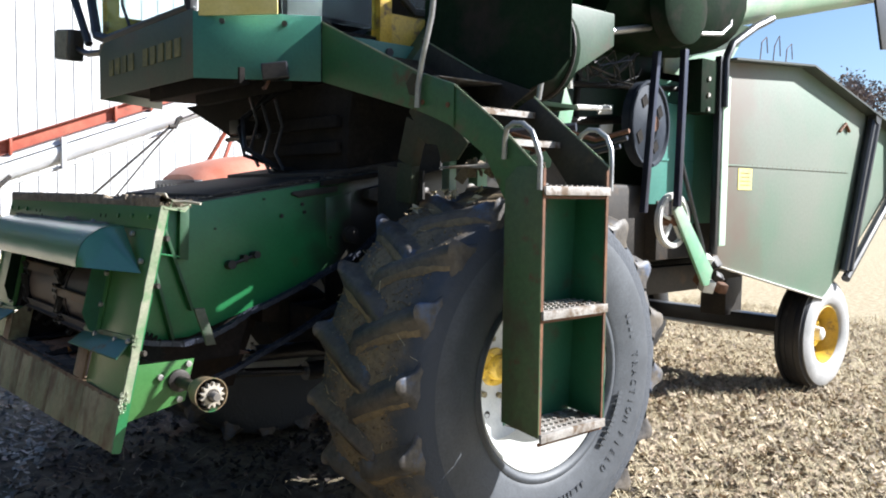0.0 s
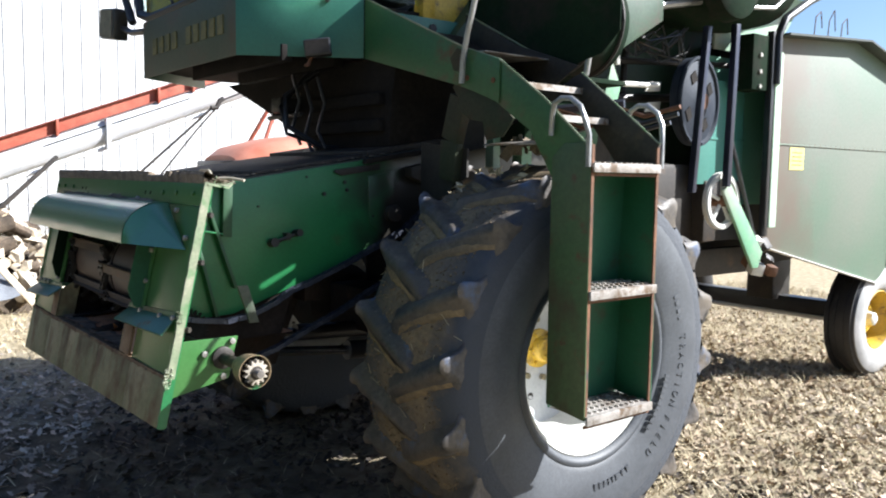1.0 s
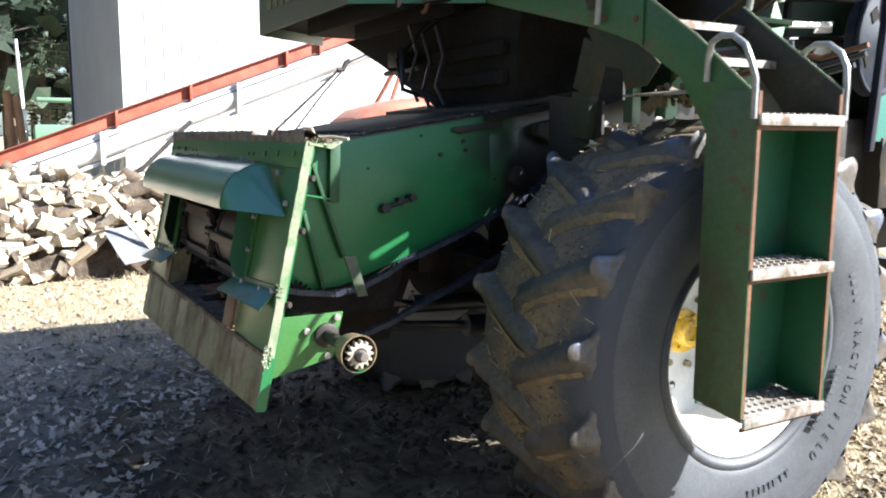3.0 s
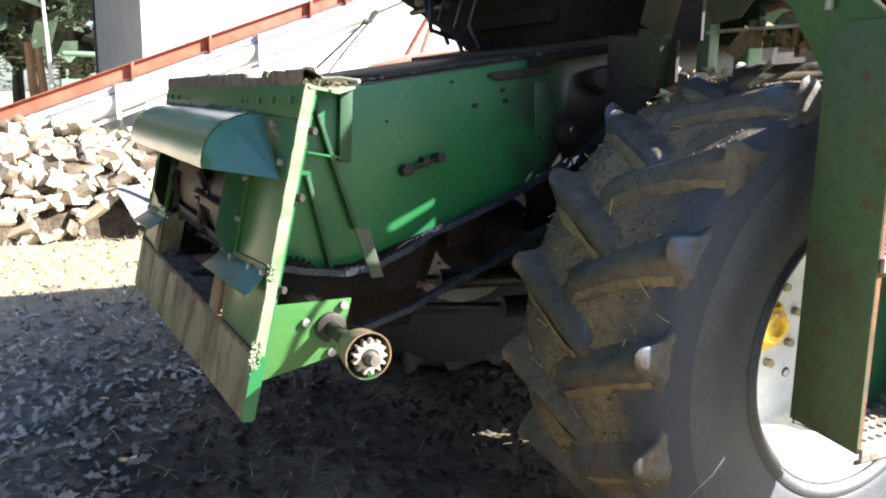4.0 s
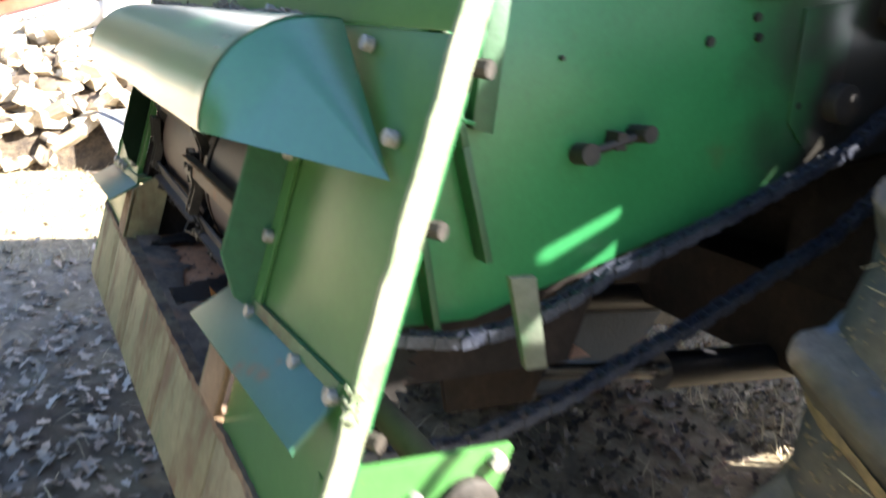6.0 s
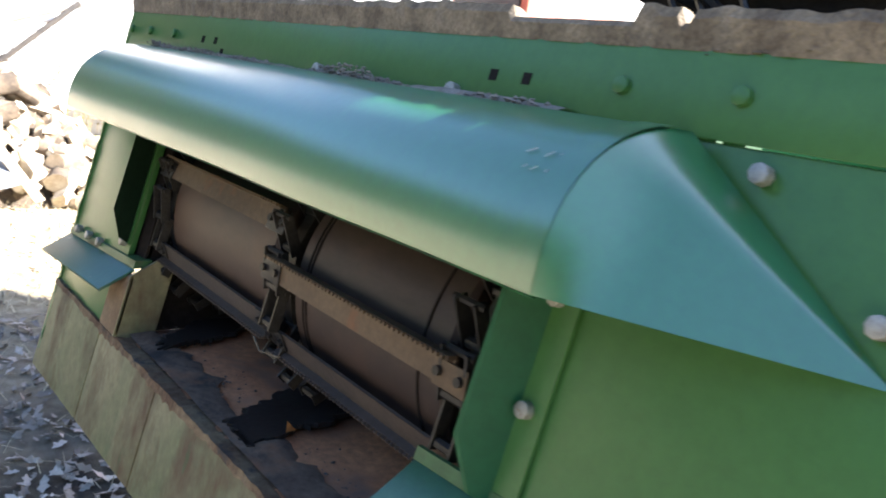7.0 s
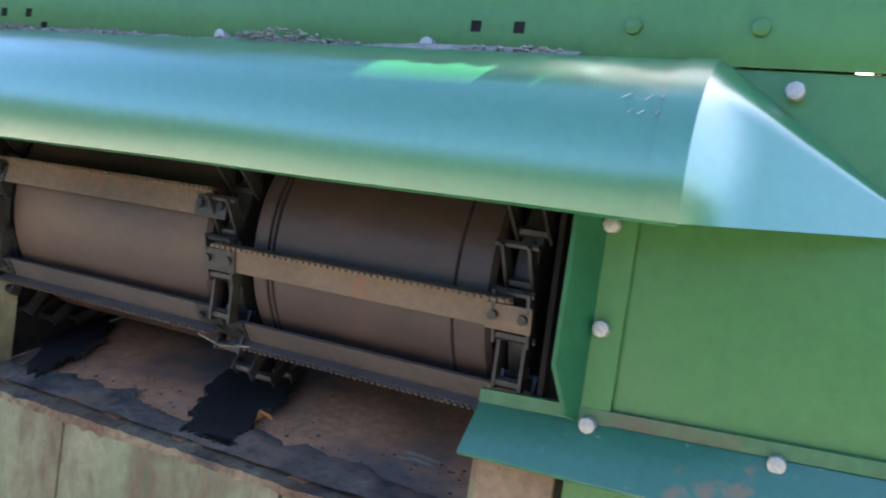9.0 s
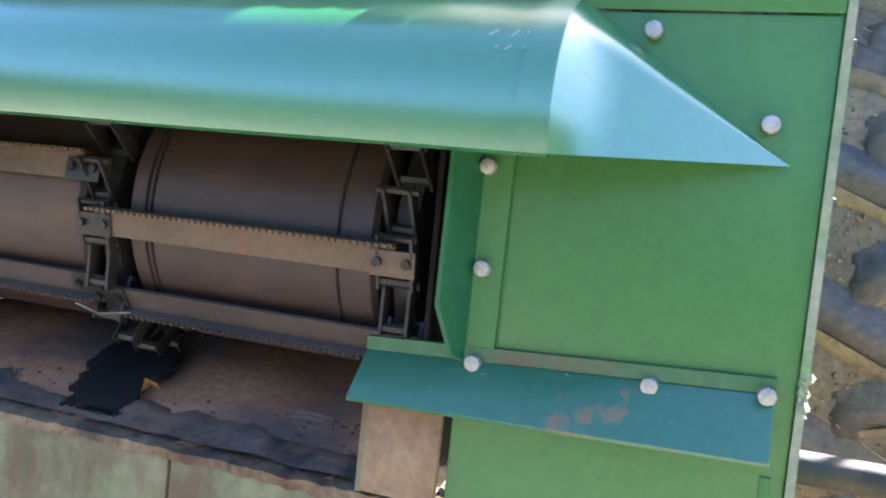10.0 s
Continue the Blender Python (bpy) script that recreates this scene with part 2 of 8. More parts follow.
twig_mat = surf("bare_twigs", (0.13, 0.10, 0.09), (0.19, 0.15, 0.135), 0.85, s1=2, s2=12, fine=0.2, bump=0, island=0.3)
tin_dark = surf("black_plastic", (0.02, 0.02, 0.02), (0.035, 0.033, 0.03), 0.5, s1=6, s2=80, fine=0.2, bump=0.02)
white_mark = surf("white_paint_marks", (0.6, 0.6, 0.58), (0.7, 0.7, 0.68), 0.6, s1=8, s2=60, fine=0.1, bump=0)
yellow_mark = surf("worn_yellow_lettering", (0.085, 0.085, 0.035), (0.21, 0.18, 0.06), 0.55, s1=14, s2=60, fine=0.2, bump=0)

glass = bpy.data.materials.new("window_glass")
glass.use_nodes = True
gp = glass.node_tree.nodes["Principled BSDF"]
gp.inputs["Base Color"].default_value = (0.75, 0.92, 0.92, 1)
gp.inputs["Roughness"].default_value = 0.02
gp.inputs["Transmission Weight"].default_value = 1.0
gp.inputs["IOR"].default_value = 1.2
lens_mat = surf("lamp_lens", (0.16, 0.14, 0.12), (0.22, 0.19, 0.16), 0.15, s1=20, s2=90, fine=0.1, bump=0.0)


def ground_material():
    """Packed dirt that gives way to dry grass with noise along the edge of the worn yard."""
    m = bpy.data.materials.new("yard_ground")
    m.use_nodes = True
    n, l = m.node_tree.nodes, m.node_tree.links
    p = n["Principled BSDF"]
    tc = n.new("ShaderNodeTexCoord")
    def nz(scale, detail=6.0, rgh=0.65):
        t = n.new("ShaderNodeTexNoise")
        t.inputs["Scale"].default_value, t.inputs["Detail"].default_value, t.inputs["Roughness"].default_value = scale, detail, rgh
        l.new(tc.outputs["Object"], t.inputs["Vector"])
        return t.outputs[0]
    def ramp(src, stops):
        r = n.new("ShaderNodeValToRGB")
        e = r.color_ramp.elements
        while len(e) < len(stops):
            e.new(0.5)
        for k, (pos, c) in enumerate(stops):
            e[k].position, e[k].color = pos, (*c, 1)
        l.new(src, r.inputs[0])
        return r.outputs[0]
    dirt = ramp(nz(9), [(0.3, (0.053, 0.043, 0.034)), (0.5, (0.104, 0.085, 0.068)), (0.68, (0.20, 0.170, 0.142))])
    grass = ramp(nz(14), [(0.3, (0.17, 0.125, 0.07)), (0.5, (0.33, 0.27, 0.165)), (0.7, (0.46, 0.395, 0.28))])
    # a pale dusty trodden patch
    def spot_at(cx, cy, kx, ky, lo, hi, wob):
        s0 = n.new("ShaderNodeVectorMath")
        s0.operation = "SUBTRACT"
        s0.inputs[1].default_value = (cx, cy, 0)
        l.new(tc.outputs["Object"], s0.inputs[0])
        s1 = n.new("ShaderNodeVectorMath")
        s1.operation = "MULTIPLY"
        s1.inputs[1].default_value = (kx, ky, 0)
        l.new(s0.outputs[0], s1.inputs[0])
        s2 = n.new("ShaderNodeVectorMath")
        s2.operation = "LENGTH"
        l.new(s1.outputs[0], s2.inputs[0])
        s3 = n.new("ShaderNodeMath")
        s3.operation = "MULTIPLY_ADD"
        s3.inputs[1].default_value = wob
        l.new(nz(2.6), s3.inputs[0])
        l.new(s2.outputs["Value"], s3.inputs[2])
        r = n.new("ShaderNodeMapRange")
        r.inputs["From Min"].default_value, r.inputs["From Max"].default_value = hi, lo
        l.new(s3.outputs[0], r.inputs["Value"])
        return r.outputs[0]
    pale = ramp(nz(11), [(0.3, (0.15, 0.13, 0.11)), (0.5, (0.26, 0.23, 0.20)), (0.7, (0.36, 0.33, 0.29))])
    mp = n.new("ShaderNodeMix")
    mp.data_type = "RGBA"
    l.new(spot_at(-2.6, -0.95, 0.32, 0.62, 1.1, 1.8, 1.1), mp.inputs[0])
    l.new(dirt, mp.inputs[6])
    l.new(pale, mp.inputs[7])
    dirt = mp.outputs[2]
    # shade under the machine put into the soil colour
    shaded_dirt = ramp(nz(13), [(0.3, (0.010, 0.007, 0.005)), (0.5, (0.018, 0.013, 0.009)), (0.7, (0.036, 0.027, 0.020))])
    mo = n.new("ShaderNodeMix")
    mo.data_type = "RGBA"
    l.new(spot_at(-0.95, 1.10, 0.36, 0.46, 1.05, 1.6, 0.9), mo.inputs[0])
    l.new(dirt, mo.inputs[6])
    l.new(shaded_dirt, mo.inputs[7])
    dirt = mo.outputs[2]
    # distance from the worn yard's middle, bent by noise
    sub = n.new("ShaderNodeVectorMath")
    sub.operation = "SUBTRACT"
    sub.inputs[1].default_value = (-1.6, -10.0, 0)
    l.new(tc.outputs["Object"], sub.inputs[0])
    sc = n.new("ShaderNodeVectorMath")
    sc.operation = "MULTIPLY"
    sc.inputs[1].default_value = (0.30, 0.0815, 0)
    l.new(sub.outputs[0], sc.inputs[0])
    ln = n.new("ShaderNodeVectorMath")
    ln.operation = "LENGTH"
    l.new(sc.outputs[0], ln.inputs[0])
    add = n.new("ShaderNodeMath")
    add.operation = "ADD"
    l.new(ln.outputs["Value"], add.inputs[0])
    nn = n.new("ShaderNodeMath")
    nn.operation = "MULTIPLY"
    nn.inputs[1].default_value = 0.9
    l.new(nz(1.6), nn.inputs[0])
    l.new(nn.outputs[0], add.inputs[1])
    mr = n.new("ShaderNodeMapRange")
    mr.inputs["From Min"].default_value, mr.inputs["From Max"].default_value = 1.2, 1.65
    l.new(add.outputs[0], mr.inputs["Value"])
    mx = n.new("ShaderNodeMix")
    mx.data_type = "RGBA"
    l.new(mr.outputs[0], mx.inputs[0])
    l.new(dirt, mx.inputs[6])
    l.new(grass, mx.inputs[7])
    # green ground beyond the yard, added unseen to dim bounce and reflections
    cover = mx.outputs[2]
    dim_green = ramp(nz(12), [(0.3, (0.055, 0.066, 0.032)), (0.5, (0.090, 0.098, 0.050)), (0.7, (0.140, 0.140, 0.078))])
    for cx, cy, kk in ((12, -8, 0.09), (-6, -34, 0.045)):
        mg = n.new("ShaderNodeMix")
        mg.data_type = "RGBA"
        l.new(spot_at(cx, cy, kk, kk, 0.95, 1.85, 0.9), mg.inputs[0])
        l.new(cover, mg.inputs[6])
        l.new(dim_green, mg.inputs[7])
        cover = mg.outputs[2]
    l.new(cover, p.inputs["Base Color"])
    p.inputs["Roughness"].default_value = 0.95
    bp = n.new("ShaderNodeBump")
    bp.inputs["Strength"].default_value, bp.inputs["Distance"].default_value = 0.7, 0.02
    l.new(nz(38, 8.0, 0.75), bp.inputs["Height"])
    l.new(bp.outputs[0], p.inputs["Normal"])
    return m


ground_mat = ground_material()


# ---- mesh helpers ----
def tyre_material(cx):
    m = tread_mud.copy()
    m.name = "tyre_tread"
    n, l = m.node_tree.nodes, m.node_tree.links
    p = n["Principled BSDF"]
    mud = p.inputs["Base Color"].links[0].from_socket
    geo = n.new("ShaderNodeNewGeometry")
    sep = n.new("ShaderNodeSeparateXYZ")
    l.new(geo.outputs["Position"], sep.inputs[0])
    off = n.new("ShaderNodeMath")
    off.operation = "SUBTRACT"
    l.new(sep.outputs[0], off.inputs[0])
    off.inputs[1].default_value = cx
    ab = n.new("ShaderNodeMath")
    ab.operation = "ABSOLUTE"
    l.new(off.outputs[0], ab.inputs[0])
    nz = n.new("ShaderNodeTexNoise")
    nz.inputs["Scale"].default_value, nz.inputs["Detail"].default_value = 9.0, 5.0
    l.new(geo.outputs["Position"], nz.inputs["Vector"])
    ma = n.new("ShaderNodeMath")
    ma.operation = "MULTIPLY_ADD"
    ma.inputs[1].default_value = 0.26
    l.new(nz.outputs[0], ma.inputs[0])
    l.new(ab.outputs[0], ma.inputs[2])
    mr = n.new("ShaderNodeMapRange")
    mr.inputs["From Min"].default_value, mr.inputs["From Max"].default_value = 0.24, 0.37
    l.new(ma.outputs[0], mr.inputs["Value"])
    mx = n.new("ShaderNodeMix")
    mx.data_type = "RGBA"
    l.new(mr.outputs[0], mx.inputs[0])
    l.new(mud, mx.inputs[6])
    mx.inputs[7].default_value = (0.050, 0.055, 0.065, 1)
    l.new(mx.outputs[2], p.inputs["Base Color"])
    return m


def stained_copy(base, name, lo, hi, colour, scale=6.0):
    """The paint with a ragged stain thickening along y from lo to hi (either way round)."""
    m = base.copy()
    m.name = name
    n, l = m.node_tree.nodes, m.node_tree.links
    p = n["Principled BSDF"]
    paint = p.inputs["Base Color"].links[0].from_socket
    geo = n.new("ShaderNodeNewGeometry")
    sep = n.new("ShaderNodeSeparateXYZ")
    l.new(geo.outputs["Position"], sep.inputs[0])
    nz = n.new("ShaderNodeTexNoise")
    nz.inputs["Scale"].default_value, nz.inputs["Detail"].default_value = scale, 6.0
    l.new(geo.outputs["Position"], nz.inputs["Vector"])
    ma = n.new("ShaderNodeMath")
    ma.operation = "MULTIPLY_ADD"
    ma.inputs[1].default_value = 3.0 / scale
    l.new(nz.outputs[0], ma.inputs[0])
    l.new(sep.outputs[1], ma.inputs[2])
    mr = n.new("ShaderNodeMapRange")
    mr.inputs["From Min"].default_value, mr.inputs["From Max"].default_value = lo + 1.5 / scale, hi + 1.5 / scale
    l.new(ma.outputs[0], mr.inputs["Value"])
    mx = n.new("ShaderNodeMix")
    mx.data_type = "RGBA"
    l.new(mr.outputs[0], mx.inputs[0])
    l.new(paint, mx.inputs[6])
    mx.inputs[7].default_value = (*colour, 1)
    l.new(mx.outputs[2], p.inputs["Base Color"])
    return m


class Geo:
    """Collects vertices and faces, then becomes one mesh object."""

    def __init__(self):
        self.v, self.f = [], []

    def add(self, verts, faces):
        k = len(self.v)
        self.v += [tuple(p) for p in verts]
        self.f += [tuple(i + k for i in q) for q in faces]
        return self

    def box(self, x0, x1, y0, y1, z0, z1, m=None):
        vs = [Vector((x, y, z)) for x in (x0, x1) for y in (y0, y1) for z in (z0, z1)]
        if m:
            vs = [m @ p for p in vs]
        return self.add(vs, [(0, 1, 3, 2), (4, 6, 7, 5), (0, 4, 5, 1), (2, 3, 7, 6), (0, 2, 6, 4), (1, 5, 7, 3)])

    def prism(self, poly, a, b):
        """poly: 3D points of one face; shifted by vectors a and b to make the two ends."""
        k = len(poly)
        a, b = Vector(a), Vector(b)
        vs = [Vector(p) + a for p in poly] + [Vector(p) + b for p in poly]
        fs = [tuple(range(k))[::-1], tuple(range(k, 2 * k))]
        fs += [(i, (i + 1) % k, k + (i + 1) % k, k + i) for i in range(k)]
        return self.add(vs, fs)

    def tube(self, pts, r, seg=10, cap=True, r2=None):
        pts = [Vector(p) for p in pts]
        vs, fs = [], []
        side = None
        for i, p in enumerate(pts):
            d = (pts[min(i + 1, len(pts) - 1)] - pts[max(i - 1, 0)]).normalized()
            if side is None:
                side = d.orthogonal().normalized()
            side = (side - d * side.dot(d)).normalized()
            up = d.cross(side)
            rr = r if r2 is None else r + (r2 - r) * i / max(1, len(pts) - 1)
            for k in range(seg):
                t = 2 * math.pi * k / seg
                vs.append(p + side * math.cos(t) * rr + up * math.sin(t) * rr)
        for i in range(len(pts) - 1):
            for k in range(seg):
                j = (k + 1) % seg
                fs.append((i * seg + k, i * seg + j, (i + 1) * seg + j, (i + 1) * seg + k))
        if cap:
            fs.append(tuple(range(seg))[::-1])
            fs.append(tuple((len(pts) - 1) * seg + k for k in range(seg)))
        return self.add(vs, fs)

    def lathe(self, prof, centre, seg=48, closed=False):
        """prof: (x offset, radius) pairs, spun about the x axis through centre."""
        c = Vector(centre)
        vs, fs, k = [], [], len(prof)
        for s in range(seg):
            t = 2 * math.pi * s / seg
            for x, r in prof:
                vs.append(c + Vector((x, r * math.cos(t), r * math.sin(t))))
        for s in range(seg):
            u = (s + 1) % seg
            for i in range(k if closed else k - 1):
                j = (i + 1) % k
                fs.append((s * k + i, s * k + j, u * k + j, u * k + i))
        return self.add(vs, fs)

    def crumb(self, c, s, flat=0.6):
        """A small irregular lump."""
        j = lambda: rnd(0.55, 1.25) * s
        a = rnd(0, 6.3)
        ca, sa = math.cos(a), math.sin(a)
        pts = [(j(), 0, 0), (0, j(), 0), (-j(), 0, 0), (0, -j(), 0), (0, 0, j() * flat), (0, 0, -j() * flat)]
        vs = [(c[0] + x * ca - y * sa, c[1] + x * sa + y * ca, c[2] + z) for x, y, z in pts]
        return self.add(vs, [(0, 1, 4), (1, 2, 4), (2, 3, 4), (3, 0, 4), (1, 0, 5), (2, 1, 5), (3, 2, 5), (0, 3, 5)])

    def bolt(self, p, d, r=0.011, h=0.008):
        p, d = Vector(p), Vector(d).normalized()
        return self.tube([p - d * 0.002, p + d * h * 0.6, p + d * h], r, 8, True)


def part(name, geo, mat, parent=None, label="", bevel=0.0, smooth=35, kind=""):
    me = bpy.data.meshes.new(name)
    me.from_pydata(geo.v, [], geo.f)
    bm = bmesh.new()
    bm.from_mesh(me)
    bmesh.ops.recalc_face_normals(bm, faces=bm.faces)
    if bevel:
        es = [e for e in bm.edges if len(e.link_faces) == 2 and e.calc_face_angle(0) > 0.6]
        bmesh.ops.bevel(bm, geom=es, offset=bevel, segments=2, affect="EDGES", profile=0.6)
    bm.to_mesh(me)
    bm.free()
    if smooth:
        me.shade_smooth()
        me.set_sharp_from_angle(angle=radians(smooth))
    me.materials.append(mat)
    ob = new(name, me)
    if parent:
        ob.parent = parent
        if parent.type == "EMPTY":
            ob.matrix_parent_inverse = Matrix.Translation(parent.location).inverted()
    if label or kind:
        tagged(ob, label, kind=kind)
    return ob


def thing(name, label, category, group="", kind="", at=(0, 0, 0)):
    ob = new(name)
    ob.location = at
    return tagged(ob, label, category, group, kind)


def rnd(a, b):
    return random.uniform(a, b)

# ---- ground ----
def ground_height(x, y):
    near = math.exp(-((x + 1.5) ** 2 + (y - 2) ** 2) / 260)
    return (0.018 * noise.noise(Vector((x * 0.9, y * 0.9, 0))) + 0.010 * noise.noise(Vector((x * 4, y * 4, 3)))) * near


def build_ground():
    def axis(lo, hi, step, far):
        fine = list(np.arange(lo, hi + step / 2, step))
        out, d = [], step
        p = hi
        while p < far:
            d *= 1.5
            p += d
            out.append(p)
        low, d, p = [], step, lo
        while p > -far:
            d *= 1.5
            p -= d
            low.append(p)
        return low[::-1] + fine + out
    xs, ys = axis(-9, 3, 0.09, 700), axis(-3.5, 8, 0.09, 700)
    g = Geo()
    vs = [(x, y, ground_height(x, y)) for y in ys for x in xs]
    w = len(xs)
    fs = [(j * w + i, j * w + i + 1, (j + 1) * w + i + 1, (j + 1) * w + i) for j in range(len(ys) - 1) for i in range(w - 1)]
    g.v, g.f = vs, fs
    ob = part("ground", g, ground_mat, smooth=180)
    tagged(ob, "bare trodden farmyard dirt turning into dry grass", "ground", kind="structure")


build_ground()

# ---- the combine harvester ----
combine = thing("combine_harvester", "old green combine harvester with no header, parked in a farmyard", "combine harvester", at=(-0.94, 2.5, 0))
K, Z0 = 0.217, 0.592            # lean of the feeder's front
XL, XR, XC = -1.69, -0.012, -0.84  # its outer edges and the machine's middle line


def fp(x, z, out=0.0):
    """A point on the leaning front of the feeder house, out metres before it."""
    return Vector((x, K * (z - Z0) - out + 0.015 * x, z + 0.2 * out))


def mirror(x):
    return 2 * XC - x


def build_feeder():
    front_n = Vector((0, -1, K)).normalized()
    # box of the feeder house
    prof = [(0.395, 1.335), (1.235, 1.469), (2.0, 1.59), (2.0, 1.20), (1.50, 1.18), (1.05, 1.075), (0.46, 0.875), (0.395, 0.865)]
    xi, xo = -0.36, mirror(-0.36)
    g = Geo()
    g.prism([(0, y, z) for y, z in [(0.175, 1.325)] + prof[:-2] + [(0.40, 0.855), (0.095, 0.845)]], (xi, 0, 0), (xi - 0.012, 0, 0))
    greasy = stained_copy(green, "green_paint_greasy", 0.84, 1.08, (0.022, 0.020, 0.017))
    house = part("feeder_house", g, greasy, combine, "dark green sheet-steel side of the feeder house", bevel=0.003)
    g = Geo().prism([(0, y, z) for y, z in [(0.175, 1.325)] + prof[:-2] + [(0.40, 0.765), (0.075, 0.745)]], (xo, 0, 0), (xo + 0.012, 0, 0))
    part("side_panel", g, green, house)
    g = Geo()
    g.prism([(0, 0.160, 1.318), (0, 0.395, 1.340), (0, 1.235, 1.474), (0, 2.0, 1.595), (0, 2.0, 1.585), (0, 1.235, 1.462), (0, 0.395, 1.33), (0, 0.160, 1.308)],
            (xi - 0.012, 0, 0), (xo + 0.012, 0, 0))
    part("top_cover", g, surf_top, house, "dirt-covered top sheet of the feeder house")
    g = Geo()
    g.prism([(0, 0.62, 0.94), (0, 1.05, 1.075), (0, 2.0, 1.19), (0, 2.0, 1.20), (0, 1.05, 1.09), (0, 0.62, 0.96)], (xi - 0.02, 0, 0), (xo + 0.02, 0, 0))
    part("bottom_cover", g, under_mat, house)
    # raised cover sheets on top
    for (y0, y1, h) in ((0.5, 0.98, 0.016), (1.0, 1.6, 0.028)):
        zz = lambda y: 1.34 + (y - 0.395) * 0.1595
        g = Geo().prism([(0, y0, zz(y0) + 0.002), (0, y1, zz(y1) + 0.002), (0, y1, zz(y1) + h), (0, y0, zz(y0) + h)], (-0.40, 0, 0), (-1.28, 0, 0))
        part("cover_sheet", g, dark_steel, house, bevel=0.003)
    # folded seam along the top of the side
    g = Geo()
    g.prism([(0, 0.95, 1.408), (0, 1.5, 1.497), (0, 1.5, 1.512), (0, 0.95, 1.43)], (xi + 0.004, 0, 0), (xi + 0.03, 0, 0))
    part("edge_angle", g, shade_grime, house, bevel=0.003)
    # rear bracket and pivot bolt on the side
    g = Geo().prism([(0, 1.16, 1.40), (0, 1.34, 1.44), (0, 1.36, 1.36), (0, 1.24, 1.33), (0, 1.16, 1.36)], (xi, 0, 0), (xi + 0.05, 0, 0))
    part("pivot_bracket", g, dark_steel, house, bevel=0.006)
    g = Geo().tube([(xi, 1.09, 1.21), (xi + 0.03, 1.09, 1.21), (xi + 0.035, 1.09, 1.21)], 0.035, 14)
    part("shaft_cap", g, dark_steel, house, bevel=0.004)
    part("top_strap", Geo().prism([(0, 0.815, 1.375), (0, 0.85, 1.362), (0, 1.03, 1.388), (0, 1.03, 1.412), (0, 0.825, 1.385)], (xi, 0, 0), (xi + 0.014, 0, 0)), dark_steel, house, "greasy strap bolted along the top", bevel=0.002)
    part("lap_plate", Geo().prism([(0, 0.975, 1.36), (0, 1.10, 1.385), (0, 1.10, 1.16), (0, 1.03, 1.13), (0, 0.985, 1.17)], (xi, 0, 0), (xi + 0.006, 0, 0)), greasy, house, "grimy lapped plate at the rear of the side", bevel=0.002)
    for y, z, r in ((0.776, 1.290, 0.011), (0.869, 1.336, 0.010), (0.879, 1.305, 0.010), (0.835, 1.378, 0.008), (0.70, 1.355, 0.006), (0.50, 1.245, 0.005), (1.00, 1.20, 0.009)):
        part("side_bolt", Geo().bolt((xi, y, z), (1, 0, 0), r * 0.75, 0.007), chain_mat, house)
    # latch on the side
    g = Geo().tube([(xi, 0.552, 1.108), (xi + 0.035, 0.552, 1.112)], 0.017, 12).tube([(xi + 0.024, 0.54, 1.108), (xi + 0.024, 0.66, 1.145)], 0.007, 8)
    g.box(xi, xi + 0.03, 0.60, 0.618, 1.118, 1.145).tube([(xi, 0.65, 1.142), (xi + 0.045, 0.65, 1.146)], 0.014, 10)
    part("latch", g, dark_steel, house, "small grimy adjuster bolt with nuts", bevel=0.0)

    # leaning front: panels either side of the mouth
    def panel(x0, x1, z0, z1, mat, name, label="", th=0.012, out=0.0, bev=0.002):
        g = Geo().prism([fp(x0, z0, out), fp(x1, z0, out), fp(x1, z1, out), fp(x0, z1, out)], (0, 0, 0), (0, th, 0))
        return part(name, g, mat, house, label, bevel=bev)
    panel(-0.338, XR, 0.745, 1.262, green_front, "front_panel", "smooth green front sheet beside the mouth")
    panel(XL + 0.004, -1.342, 0.745, 1.262, green_front, "front_panel")
    panel(-1.342, -0.338, 1.135, 1.262, green_front, "front_panel")
    panel(XL, XR, 1.263, 1.335, green_front, "top_beam", "green cross beam above the mouth, dented along the top", out=0.004)
    # turned lips beside the mouth
    for s in (0, 1):
        q = (lambda x: -1.68 - x) if s else (lambda x: x)
        pts = [fp(q(-0.332), 1.135, 0.002), fp(q(-0.352), 1.135, 0.050), fp(q(-0.352), 0.965, 0.052), fp(q(-0.342), 0.915, 0.026), fp(q(-0.332), 0.905, 0.002)]
        g = Geo().prism(pts, (0, 0, 0), (0.004 * (1 - 2 * s), 0.002, 0))
        part("mouth_lip", g, lip_green if not s else lip_shaded, house)
        g = Geo().prism([fp(q(-0.300), 0.905, 0.005), fp(q(-0.340), 0.905, 0.005), fp(q(-0.340), 1.135, 0.005), fp(q(-0.300), 1.135, 0.005)], (0, 0, 0), (0, 0.004, 0))
        part("bolt_strip", g, green_front, house)
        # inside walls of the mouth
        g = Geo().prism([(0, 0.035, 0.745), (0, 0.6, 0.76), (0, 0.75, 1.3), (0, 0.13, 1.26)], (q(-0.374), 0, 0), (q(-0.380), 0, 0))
        part("mouth_wall", g, wall_dark, house)
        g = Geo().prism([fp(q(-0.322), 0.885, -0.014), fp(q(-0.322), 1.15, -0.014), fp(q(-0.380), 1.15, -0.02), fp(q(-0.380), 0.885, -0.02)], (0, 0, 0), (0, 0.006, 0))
        part("mouth_return", g, wall_dark, house)

    # lower apron in worn plates
    xs = [XL, -1.36, -1.06, -0.68, -0.34, XR]
